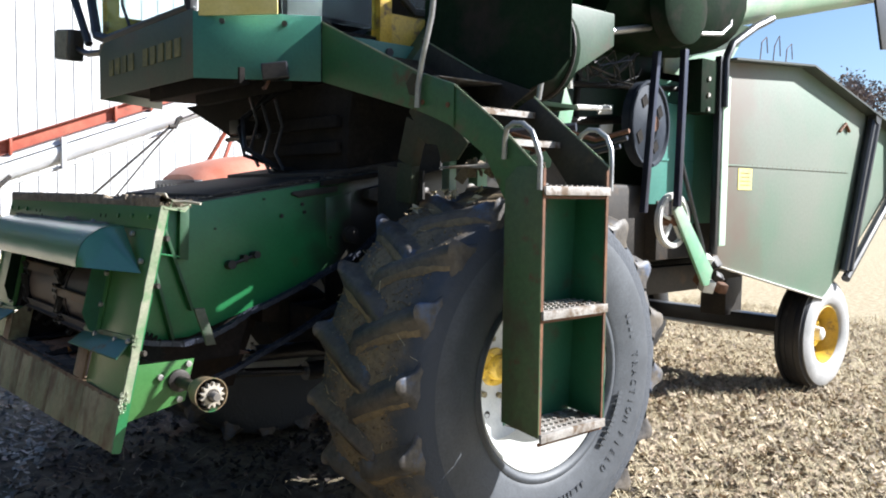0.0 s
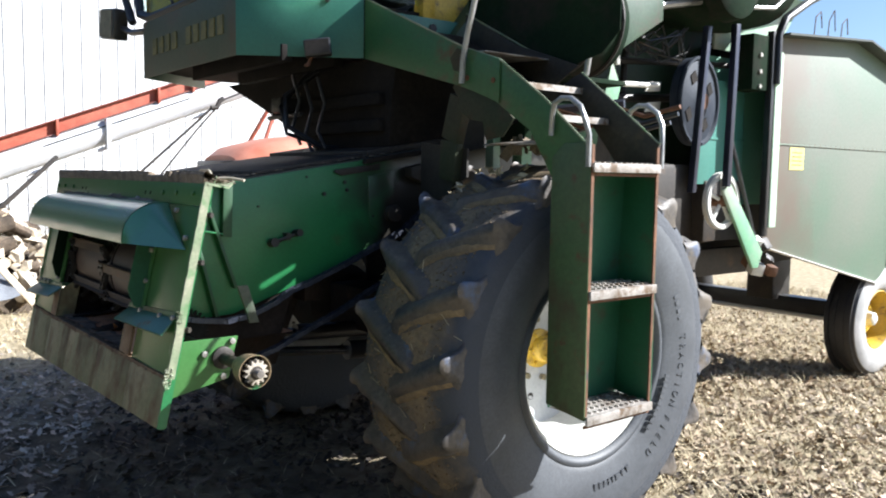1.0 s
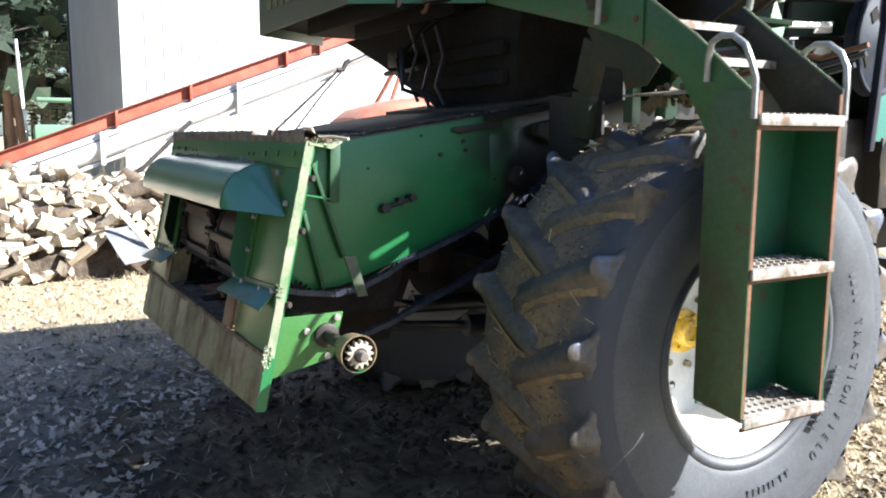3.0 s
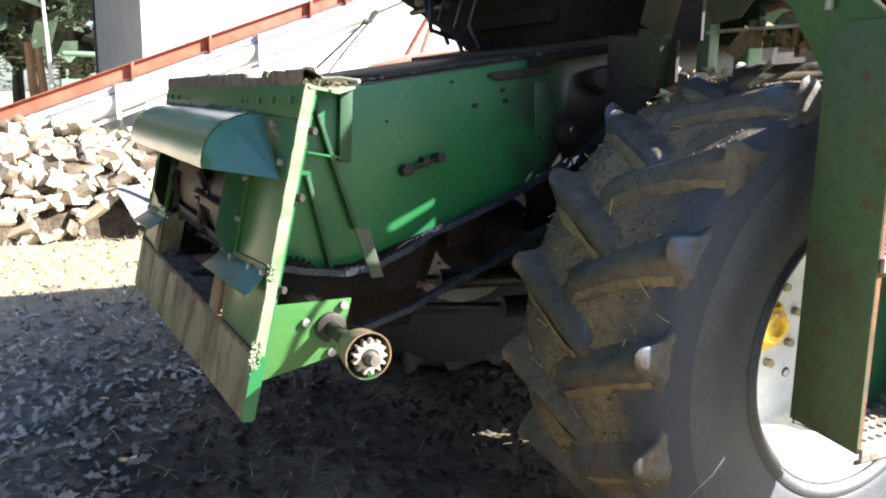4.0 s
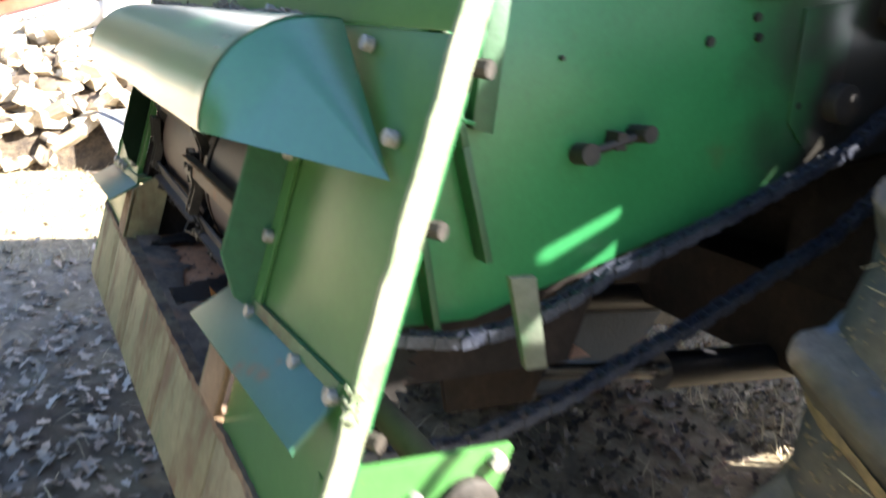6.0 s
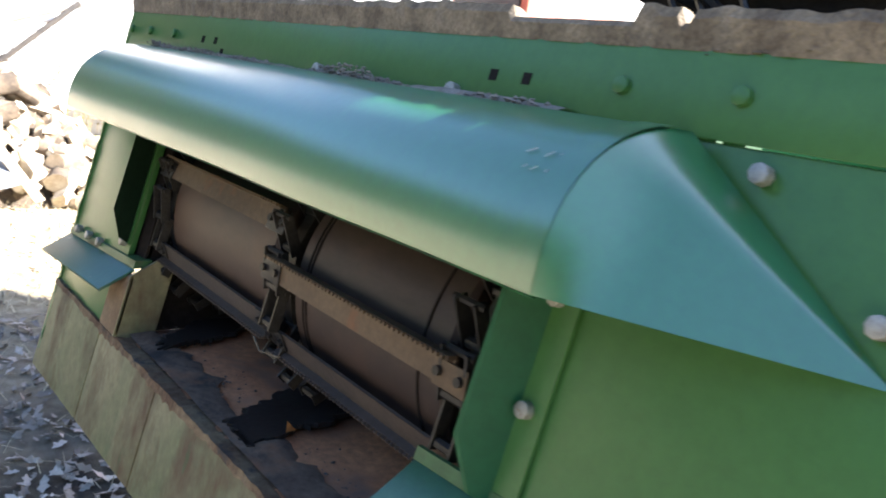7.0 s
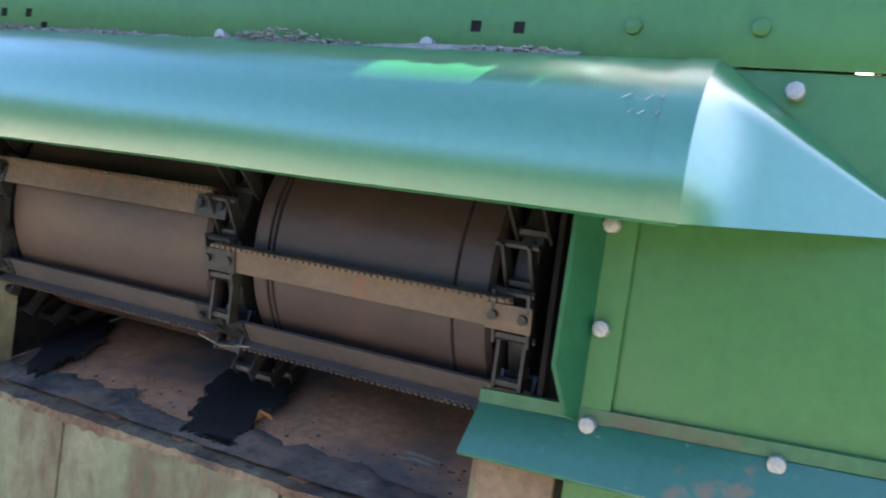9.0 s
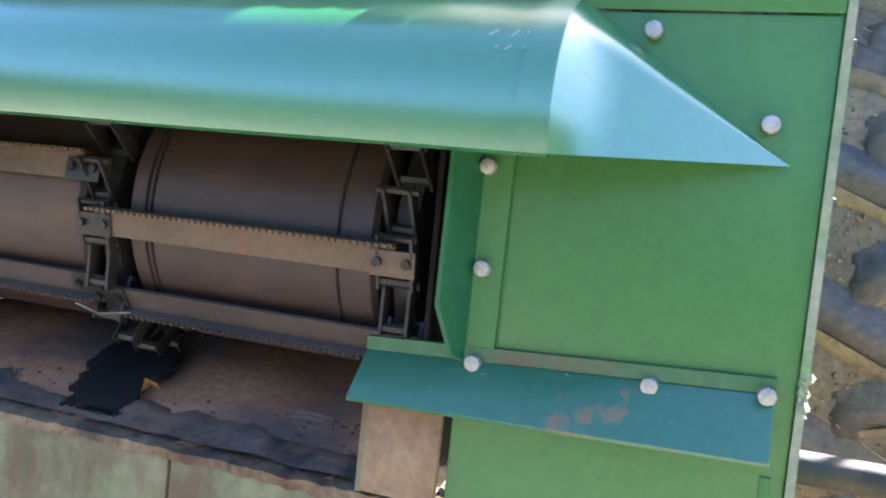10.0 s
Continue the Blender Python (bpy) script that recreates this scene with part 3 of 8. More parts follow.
    for a, b in zip(xs, xs[1:]):
        zb0, zb1 = 0.552 + (a - XL) / 1.68 * 0.040, 0.552 + (b - XL) / 1.68 * 0.040
        g = Geo().prism([fp(a + 0.002, zb0, 0.003), fp(b - 0.002, zb1, 0.003), fp(b - 0.002, 0.742, 0.003), fp(a + 0.002, 0.742, 0.003)], (0, 0, 0), (0, 0.014, 0))
        part("apron_plate", g, apron_mat, house, "worn rust-streaked apron plate under the mouth", bevel=0.003)
    # rust-eaten lip along the apron
    g = Geo()
    n = 150
    row = []
    for i in range(n + 1):
        x = XL + 0.01 + (XR - XL - 0.02) * i / n
        j = 0.004 * noise.noise(Vector((x * 22, 0, 1))) + 0.003 * noise.noise(Vector((x * 70, 2, 1)))
        row.append((x, 0.744 + j, 0.004 + 0.003 * noise.noise(Vector((x * 40, 5, 2))) + 0.002))
    for i in range(n):
        (x0, z0, o0), (x1, z1, o1) = row[i], row[i + 1]
        g.prism([fp(x0, z0 - 0.006 - 0.012 * abs(noise.noise(Vector((x0 * 30, 9, 4)))), o0), fp(x1, z1 - 0.006 - 0.012 * abs(noise.noise(Vector((x1 * 30, 9, 4)))), o1), fp(x1, z1 + 0.003, o1), fp(x0, z0 + 0.003, o0)], (0, 0, 0), (0, 0.03, 0))
    part("apron_lip", g, lip_mat, house, "rusty eaten edge of the apron", kind="stuff")
    # floor of the mouth
    g = Geo()
    nx, ny = 60, 22
    def fz(x, y):
        return 0.748 + 0.02 * (y - 0.05) + 0.006 * noise.noise(Vector((x * 9, y * 9, 0))) + 0.004 * noise.noise(Vector((x * 30, y * 30, 0)))
    vs = [(-1.295 + 0.910 * i / nx, 0.035 + 0.62 * j / ny, fz(i * .02, j * .03)) for j in range(ny + 1) for i in range(nx + 1)]
    g.add(vs, [(j * (nx + 1) + i, j * (nx + 1) + i + 1, (j + 1) * (nx + 1) + i + 1, (j + 1) * (nx + 1) + i) for j in range(ny) for i in range(nx)])
    part("mouth_floor", g, floor_mat, house, "rusty greasy floor of the feeder mouth", smooth=60)
    # worn grey strip along the front of the floor
    g = Geo()
    n = 90
    vs = []
    for i in range(n + 1):
        x = -1.335 + 0.985 * i / n
        back = 0.095 + 0.045 * noise.noise(Vector((x * 5, 3, 1))) + 0.025 * noise.noise(Vector((x * 17, 3, 1))) + 0.012 * noise.noise(Vector((x * 50, 3, 1)))
        for k in range(5):
            y = 0.032 + (back - 0.032) * k / 4
            vs.append((x, y, 0.757 + 0.02 * (y - 0.05) + 0.004 * noise.noise(Vector((x * 20, y * 20, 8))) - (0.006 if k == 4 else 0)))
    g.add(vs, [(i * 5 + k, i * 5 + k + 1, i * 5 + k + 6, i * 5 + k + 5) for i in range(n) for k in range(4)])
    part("floor_edge", g, floor_edge_mat, house, "dented grey worn strip along the mouth floor", smooth=50)
    # grease patches on the floor
    for (ax, ay), (bx, by), wd in (((-0.90, 0.27), (-0.83, 0.045), 0.048), ((-1.30, 0.27), (-1.20, 0.09), 0.035)):
        g = Geo()
        m = 120
        ring = []
        cxm, cym = (ax + bx) / 2, (ay + by) / 2
        L = math.hypot(bx - ax, by - ay) * 0.62
        ux, uy = (bx - ax) / (L / 0.62), (by - ay) / (L / 0.62)
        for k in range(m):
            t = 2 * math.pi * k / m
            r = 1 + 0.45 * noise.noise(Vector((math.cos(t) * 1.8, math.sin(t) * 1.8, ax * 7))) + 0.26 * noise.noise(Vector((math.cos(t) * 6, math.sin(t) * 6, ax * 3))) + 0.16 * noise.noise(Vector((math.cos(t) * 17, math.sin(t) * 17, ax)))
            p, q = math.cos(t) * L * r, math.sin(t) * wd * r * 1.15
            ring.append((cxm + ux * p - uy * q, max(0.048 + 0.006 * math.sin(k * 2.3), cym + uy * p + ux * q), 0))
        vs = [(x, y, 0.7495 + 0.02 * (y - 0.05) + 0.0115) for x, y, z in ring]
        g.add(vs + [(x, y, z - 0.008) for x, y, z in vs], [tuple(range(m))] + [(i, (i + 1) % m, m + (i + 1) % m, m + i) for i in range(m)])
        part("grease_patch", g, grease_mat, house, "black greasy patch on the floor", smooth=0)
    g = Geo()
    for k in range(170):
        x, y = rnd(-1.32, -0.42), rnd(0.05, 0.12) + abs(rnd(-0.1, 0.1)) * 0.6
        g.crumb((x, y, 0.753), rnd(0.001, 0.004), 0.5)
    part("grit", g, grey_grit, house, "grey chaff and grit along the edge of the floor", kind="stuff")

    # hood over the mouth
    def hood_prof():
        a, c = (0.128, 1.268), (-0.022, 1.140)
        out = []
        for i in range(13):
            t = i / 12 * math.pi / 2
            out.append((a[0] - (a[0] - c[0]) * math.sin(t) ** 0.95, c[1] + (a[1] - c[1]) * math.cos(t) ** 0.95 + 0.006 * math.sin(2 * t)))
        return out
    pr = hood_prof()
    hx0, hx1 = -1.47, -0.240
    g = Geo()
    rows = []
    nseg = 40
    for i in range(nseg + 1):
        x = hx0 + (hx1 - hx0) * i / nseg
        dent = 0.004 * noise.noise(Vector((x * 3, 0, 7)))
        rows += [(x, y + dent + 0.015 * x, z + dent * 0.5) for y, z in pr]
    k = len(pr)
    g.add(rows, [(i * k + j, i * k + j + 1, (i + 1) * k + j + 1, (i + 1) * k + j) for i in range(nseg) for j in range(k - 1)])
    # inner skin
    g.add([(x, y + 0.006, z - 0.004) for x, y, z in rows], [(i * k + j + 1, i * k + j, (i + 1) * k + j, (i + 1) * k + j + 1) for i in range(nseg) for j in range(k - 1)])
    off = len(rows)
    g.f += [(i * k + k - 1, i * k + k - 1 + off, (i + 1) * k + k - 1 + off, (i + 1) * k + k - 1) for i in range(nseg)]
    hood = part("hood", g, green_hood, house, "glossy green rolled hood over the mouth", smooth=50)
    for s in (0, 1):
        q = (lambda x: -1.71 - x) if s else (lambda x: x)
        tip = Vector((q(-0.042), 0.108 + 0.015 * q(-0.042), 1.128))
        g = Geo()
        ring = [Vector((q(-0.240), y + 0.015 * q(-0.24), z)) for y, z in pr]
        m = 15
        vs = []
        for i in range(m + 1):
            t = i / m
            w = min(1.0, t * 5)
            for j, p in enumerate(ring):
                flat = ring[4].lerp(ring[-1], (j - 4) / (k - 5)) if j > 4 else p
                vs.append(p.lerp(flat, w).lerp(tip, t))
        g.add(vs, [(i * k + j, i * k + j + 1, (i + 1) * k + j + 1, (i + 1) * k + j) for i in range(m) for j in range(k - 1)])
        part("end_cap", g, green_hood, hood, smooth=50)
    # joint strap where the cap meets the hood
    g = Geo()
    vs = [(x, y - 0.006, z + 0.002) for x in (-0.268, -0.238) for y, z in pr]
    g.add(vs, [(j, j + 1, k + j + 1, k + j) for j in range(k - 1)])
    part("joint_strap", g, green_hood, hood, smooth=60)
    # scratches through the paint
    rs = random.Random(6)
    g = Geo()
    for i in range(7):
        x, t = rs.gauss(-0.275, 0.012), rs.uniform(0.6, 1.0)
        k0 = min(len(pr) - 2, int(t / (math.pi / 2) * 12))
        (ya, za), (yb, zb) = pr[k0], pr[k0 + 1]
        a = Vector((x, ya + 0.015 * x - 0.0012, za + 0.0012))
        b = Vector((x - rs.uniform(0.004, 0.03), yb + 0.015 * x - 0.0012, zb + 0.0012))
        b = a.lerp(b, rs.uniform(0.15, 0.6))
        g.tube([a, b], rs.uniform(0.0003, 0.0006), 4, False)
    part("scratching", g, scratch_mat, hood, "pale scratches through the paint", kind="stuff")
    # chaff along the top of the hood
    g = Geo()
    for i in range(1500):
        x = rnd(-1.46, -0.40)
        deep = max(0.0, noise.noise(Vector((x * 6, 1, 2))) + 0.35) * 0.018
        c = (x, 0.122 + 0.015 * x + rnd(-0.010, 0.012), 1.266 + rnd(-0.003, 0.002) + rnd(0, deep))
        g.crumb(c, rnd(0.0015, 0.0048))
    film, n = [], 240
    for i in range(n + 1):
        x = -1.44 + 1.06 * i / n
        k = min(1.0, max(0.12, 0.75 + 1.1 * noise.noise(Vector((x * 5, 3, 7))) + 0.5 * noise.noise(Vector((x * 26, 1, 4)))))
        film += [(x, 0.142 + 0.015 * x, 1.268 + 0.004 * k), (x, 0.131 + 0.015 * x, 1.2675 + 0.006 * k), (x, 0.126 + 0.015 * x - 0.016 * k, 1.2665 + 0.001 * k), (x, 0.124 + 0.015 * x - 0.020 * k, 1.262)]
    g.add(film, [(i * 4 + j, i * 4 + j + 1, i * 4 + j + 5, i * 4 + j + 4) for i in range(n) for j in range(3)])
    part("chaff", g, pale_dirt, house, "line of chaff caught above the hood", kind="stuff")
    # chaff and lumps on the top edge
    g = Geo()
    for i in range(2400):
        x = rnd(XL, XR)
        deep = max(0.0, noise.noise(Vector((x * 5, 4, 2))) + 0.25) * 0.020
        c = (x, rnd(0.155, 0.27), 1.334 + rnd(-0.004, 0.003) + rnd(0, deep))
        g.crumb(c, rnd(0.002, 0.009), 0.3)
    for i in range(4200):
        x = rnd(XL, XR)
        # gap kept so sun can pass to the hood
        if -0.475 < x < -0.31:
            continue
        top = 0.012 + 0.009 * noise.noise(Vector((x * 7, 2, 5))) + 0.006 * noise.noise(Vector((x * 30, 2, 5)))
        g.crumb((x, 0.172 + rnd(-0.012, 0.03) + 0.015 * x, 1.334 + rnd(0, 1) * top), rnd(0.0012, 0.0042), 0.8)
    for i in range(1400):
        y = rnd(0.3, 1.2)
        g.crumb((rnd(-1.3, -0.38), y, 1.345 + (y - 0.395) * 0.1595), rnd(0.003, 0.014), 0.4)
    for cx in (-0.33, -0.12, -1.10, -1.50):
        for i in range(200):
            g.crumb((cx + rnd(-0.09, 0.09), 0.19 + rnd(-0.03, 0.06), 1.338 + rnd(0, 0.014)), rnd(0.003, 0.009), 0.4)
    for pts in ([(-0.30, 0.20, 1.345), (-0.22, 0.215, 1.352), (-0.12, 0.205, 1.350), (-0.02, 0.20, 1.346)], [(-0.16, 0.19, 1.345), (-0.145, 0.20, 1.375), (-0.10, 0.21, 1.372), (-0.07, 0.21, 1.348)], [(-0.09, 0.18, 1.347), (0.00, 0.235, 1.350), (0.05, 0.26, 1.344)]):
        part("dry_stalk", Geo().tube(pts, 0.0045, 6), stalk_mat, house, "pale dry stalk lying on the corner")
    # caked dirt ridge along the front top edge, heightened to shade the hood
    ridge, ns = Geo(), 320
    vs = []
    for i in range(ns + 1):
        x = XL + (XR - XL) * i / ns
        h = 0.036 + 0.004 * noise.noise(Vector((x * 7, 2, 5))) + 0.004 * noise.noise(Vector((x * 38, 2, 9)))
        # low stretches shaped to let a sun patch onto the hood
        if -0.500 < x < -0.338 or -0.292 < x < -0.280:
            h = 0.0225
        w = 0.003 * noise.noise(Vector((x * 45, 8, 1)))
        vs += [(x, y + w + 0.015 * x, 1.333 + h * k) for y, k in ((0.156, 0.0), (0.155, 0.75), (0.160, 1.0), (0.172, 0.95), (0.190, 0.7), (0.215, 0.0))]
    ridge.add(vs, [(i * 6 + j, i * 6 + j + 1, i * 6 + j + 7, i * 6 + j + 6) for i in range(ns) for j in range(5)])
    part("dirt_ridge", ridge, grime, house, "caked ridge of dirt along the top edge, heightened to shade the hood", smooth=30)
    part("debris", g, grime, house, "dried chaff and dirt lying on top", kind="stuff")

    # ragged flange standing up at the corner of the top edge
    for xa, xb in ((-0.255, -0.015), (-1.675, -1.56)):
        g = Geo()
        m = 26
        for i in range(m):
            x0, x1 = xa + (xb - xa) * i / m, xa + (xb - xa) * (i + 1) / m
            h0, h1 = (1.352 + 0.014 * noise.noise(Vector((x * 23, 1, 6))) + 0.012 * noise.noise(Vector((x * 60, 1, 6))) for x in (x0, x1))
            yy = 0.186 + 0.006 * noise.noise(Vector((x0 * 20, 7, 7)))
            g.prism([(x0, yy, 1.325), (x1, yy, 1.325), (x1, yy + 0.01, h1), (x0, yy + 0.01, h0)], (0, 0, 0), (0, 0.003, 0))
        part("ragged_flange", g, cream_edge, house, "ragged flange with flaking pale paint")

    # hinged deflector flaps
    for s in (0, 1):
        q = (lambda x: -1.68 - x) if s else (lambda x: x)
        a, b = (-1.225, -1.655) if s else (-0.440, -0.030)
        if s:
            a, b = -1.282, -1.675
            ha, hb = 0.874, 0.850
            P = [fp(a, ha, 0.004), fp(b, hb, 0.004), Vector((b, -0.030, hb - 0.034)), Vector((a, -0.022, ha - 0.034))]
        else:
            ha, hb = 0.902, 0.922
            P = [fp(a, ha, 0.004), fp(b, hb, 0.004), Vector((b, 0.022, 0.874)), Vector((a, 0.004, 0.868))]
        fl = part("deflector_flap", Geo().prism(P, (0, 0, 0), (0, 0.002, -0.005)), flap_mat, house, "short green deflector flap, paint scratched", bevel=0.001)
        part("hinge_strip", Geo().prism([fp(a, ha, 0.006), fp(b, hb, 0.006), fp(b, hb + 0.014, 0.006), fp(a, ha + 0.014, 0.006)], (0, 0, 0), (0, 0.030 if s else 0.005, 0)), green_rusty, fl)
        x0, x1 = (-1.268, -1.352) if s else (-0.435, -0.345)
        part("corner_plate", Geo().prism([fp(x0, 0.752, 0.012), fp(x1, 0.752, 0.012), fp(x1, 0.862, 0.012), fp(x0, 0.862, 0.012)], (0, 0, 0), (0, 0.01, 0)), plate_rusty, house, "small rusted corner plate", bevel=0.003)
        part("corner_side", Geo().prism([fp(x0, 0.752, 0.012), fp(x0, 0.862, 0.012), fp(x0, 0.900, -0.03), fp(x0, 0.888, -0.06), fp(x0, 0.752, -0.06)], (0, 0, 0), (0.006 * (1 - 2 * s), 0, 0)), apron_mat, house)

    # bolt heads on the front
    heads = [(-0.853, 1.270, 1), (-0.559, 1.270, 1), (-0.177, 1.243, 1), (-0.063, 1.162, 1), (-0.325, 1.104, 1), (-0.320, 1.002, 1), (-0.319, 0.906, 1), (-0.142, 0.912, 1), (-0.037, 0.920, 1),
             (-0.334, 1.297, 0), (-0.215, 1.299, 0), (-0.075, 1.300, 0), (-1.418, 1.297, 0), (-1.55, 1.297, 0), (-1.66, 1.297, 0), (-1.355, 1.104, 1), (-1.36, 1.002, 1), (-1.36, 0.906, 1), (-1.48, 0.876, 1), (-1.62, 0.870, 1), (-1.55, 0.873, 1)]
    for x, z, shiny in heads:
        g = Geo()
        o = 0.010 if z > 1.26 or abs(x + 0.84) > 0.5 else 0.007
        g.bolt(fp(x, z, o - 0.006), front_n, 0.0088, 0.011 if shiny else 0.006)
        part("bolt", g, bolt_mat if shiny else green_front, house, bevel=0.002)
    for x in (-0.506, -0.456, -1.226, -1.28, -1.19):
        z = 1.293 if x != -1.19 else 1.275
        part("bolt_hole", Geo().prism([fp(x - 0.006, z - 0.006, 0.0046), fp(x + 0.006, z - 0.006, 0.0046), fp(x + 0.006, z + 0.006, 0.0046), fp(x - 0.006, z + 0.006, 0.0046)], (0, 0, 0), (0, 0.002, 0)), shade_grime, house)

    # chipped edge flange on the outer side of the front
    for s in (0, 1):
        q = (lambda x: mirror(x)) if s else (lambda x: x)
        g, gl = Geo(), Geo()
        m = 40
        for i in range(m):
            z0, z1 = 0.592 + 0.745 * i / m, 0.592 + 0.745 * (i + 1) / m
            j0, j1 = 0.003 * noise.noise(Vector((z0 * 60, 3, 0))), 0.003 * noise.noise(Vector((z1 * 60, 3, 0)))
            (gl if i < 8 else g).prism([fp(q(-0.011), z0, 0.004 + j0), fp(q(-0.011), z1, 0.004 + j1), fp(q(-0.011), z1, -0.020), fp(q(-0.011), z0, -0.020)], (0, 0, 0), (0.008 * (1 - 2 * s), 0, 0))
        part("edge_flange", g, cream_edge if not s else green_front, house, "chipped edge flange with bare metal")
        part("edge_flange", gl, green, house, "green painted foot of the edge flange")
        # return flange behind the edge
        g = Geo().prism([fp(q(-0.012), 0.592, -0.022), fp(q(-0.012), 1.335, -0.022), fp(q(-0.06), 1.335, -0.026), fp(q(-0.06), 0.592, -0.026)], (0, 0, 0), (0, 0.006, 0))
        part("return_flange", g, green, house)
        part("top_wing", Geo().prism([fp(q(0.0), 1.335, -0.004), fp(q(-0.36), 1.335, -0.004), Vector((q(-0.358), 0.41, 1.338)), Vector((q(-0.01), 0.235, 1.322))], (0, 0, 0), (0, 0, -0.006)), cream_edge, house, "bent top flange with flaking paint")
        # ribs standing on the side of the box
        xs0, xs1 = q(-0.362), q(-0.326)
        for pts, w in ((((0.286, 1.289), (0.342, 1.118), (0.399, 0.953)), 0.011), (((0.263, 1.105), (0.326, 0.856)), 0.011), (((0.262, 1.166), (0.352, 1.150)), 0.006)):
            g = Geo()
            for (ya, za), (yb, zb) in zip(pts, pts[1:]):
                ln = math.hypot(yb - ya, zb - za)
                ny, nz = -(zb - za) / ln * w / 2, (yb - ya) / ln * w / 2
                g.prism([(0, ya - ny, za - nz), (0, ya + ny, za + nz), (0, yb + ny, zb + nz), (0, yb - ny, zb - nz)], (xs0, 0, 0), (xs1, 0, 0))
            part("rib", g, brace_mat if w > 0.008 else green, house, bevel=0.0015)
        part("corner_strip", Geo().prism([(0, 0.352, 1.142), (0, 0.386, 1.136), (0, 0.392, 1.334), (0, 0.358, 1.334)], (xs0, 0, 0), (q(-0.333), 0, 0)), brace_mat, house, "dark green corner strip", bevel=0.002)
        g = Geo().prism([Vector((q(-0.175), 0.330, 0.985)), Vector((q(-0.175), 0.368, 0.985)), Vector((q(-0.195), 0.418, 0.850)), Vector((q(-0.195), 0.384, 0.850))], (0, 0, 0), (0.012 * (1 - 2 * s), 0, 0))
        part("hanger_strip", g, hanger_mat, house, "rusty flat hanger strip", bevel=0.002)
    for z in (1.235, 1.09, 0.885):
        part("bolt", Geo().bolt((-0.012, K * (z - Z0) + 0.030, z), (1, 0.6, 0), 0.009, 0.014), dark_steel, house)
    for z in (0.93, 0.76, 0.735, 0.715):
        g = Geo()
        for i in range(22):
            c = fp(-0.006, z, 0.0) + Vector((rnd(-0.004, 0.006), rnd(-0.010, 0.010), rnd(-0.02, 0.02)))
            g.crumb(c, rnd(0.002, 0.006), 1.3)
        part("flaking_mud", g, cream_edge, house, "flaking paint and dried mud on the edge", kind="stuff")

    # gearbox side plate with drive coupler
    for s in (0,):
        br = part("drive_plate", Geo().prism([(0, 0.052, 0.845), (0, 0.268, 0.845), (0, 0.235, 0.712), (0, 0.026, 0.668)], (-0.034, 0, 0), (-0.024, 0, 0)), green_front, house, "bright green side plate carrying the drive shaft", bevel=0.002)
        for y, z in ((0.154, 0.800), (0.246, 0.832), (0.214, 0.722)):
            part("bolt", Geo().bolt((-0.024, y, z), (1, 0, 0), 0.0105, 0.012), bolt_mat, br, bevel=0.002)
        cy, cz = 0.214, 0.782
        part("bearing", Geo().lathe([(-0.024, 0.036), (-0.012, 0.036), (-0.008, 0.028), (-0.008, 0.0)], (0, cy, cz), 20), dark_steel, br)
        part("shaft", Geo().tube([(-0.32, cy, cz), (0.12, cy, cz)], 0.019, 14), dark_steel, br)
        cp = part("coupler", Geo().lathe([(0.110, 0.0), (0.110, 0.026), (0.118, 0.031), (0.140, 0.034), (0.150, 0.043), (0.170, 0.047), (0.205, 0.050), (0.216, 0.0515), (0.216, 0.0485), (0.165, 0.046), (0.15, 0.0)], (0, cy, cz), 32), coupler_mat, br, "worn steel drive coupler, green paint rubbed off", smooth=40)
        part("coupler_core", Geo().lathe([(0.155, 0.0), (0.155, 0.0445), (0.186, 0.0445), (0.188, 0.030), (0.190, 0.0)], (0, cy, cz), 24), shade_grime, cp)
        g = Geo()
        ring = []
        nt = 13
        for i in range(nt * 4):
            t = 2 * math.pi * i / (nt * 4) + 0.2
            r = (0.0285, 0.0285, 0.039, 0.037)[i % 4]
            ring.append((0, cy + r * math.cos(t), cz + r * math.sin(t)))
        g.prism(ring, (0.206, 0, 0), (0.226, 0, 0))
        part("hub_collar", Geo().lathe([(0.188, 0.020), (0.228, 0.020), (0.229, 0.017), (0.229, 0.0)], (0, cy, cz), 20), dark_steel, cp)
        part("sprocket", g, tooth_mat, cp, "bare toothed sprocket", bevel=0.0015)
        part("shaft_end", Geo().lathe([(0.20, 0.014), (0.250, 0.0135), (0.254, 0.011), (0.254, 0.0)], (0, cy, cz), 18), chrome_worn, cp)

    # conveyor drum, chains and slats in the mouth
    cy, cz, R = 0.262, 0.985, 0.176
    for xa, xb in ((-1.243, -0.850), (-0.780, -0.446)):
        part("drum", Geo().lathe([(xa, 0.0), (xa, R - 0.006), (xa + 0.006, R), (xb - 0.006, R), (xb, R - 0.006), (xb, 0.0)], (0, cy, cz), 64), drum_mat, house, "worn steel conveyor drum", smooth=30)
    for x in (-0.752, -0.744, -0.492):
        part("drum_band", Geo().lathe([(x - 0.0015, R), (x - 0.0015, R + 0.0015), (x + 0.0015, R + 0.0015), (x + 0.0015, R)], (0, cy, cz), 64), wall_dark, house)
    chain_r = 0.188
    for cx in (-1.27, -0.815, -0.415):
        g = Geo()
        for i in range(22):
            t = 2 * math.pi * i / 22 + 0.07
            m = Matrix.Translation((cx, cy - chain_r * math.cos(t), cz + chain_r * math.sin(t))) @ Matrix.Rotation(t, 4, "X")
            w = 0.015 if i % 2 else 0.0195
            for sx in (-1, 1):
                g.box(sx * w - 0.0018, sx * w + 0.0018, -0.008, 0.008, -0.030, 0.030, m)
            g.tube([m @ Vector((-w, 0, -0.022)), m @ Vector((w, 0, -0.022))], 0.0065, 7)
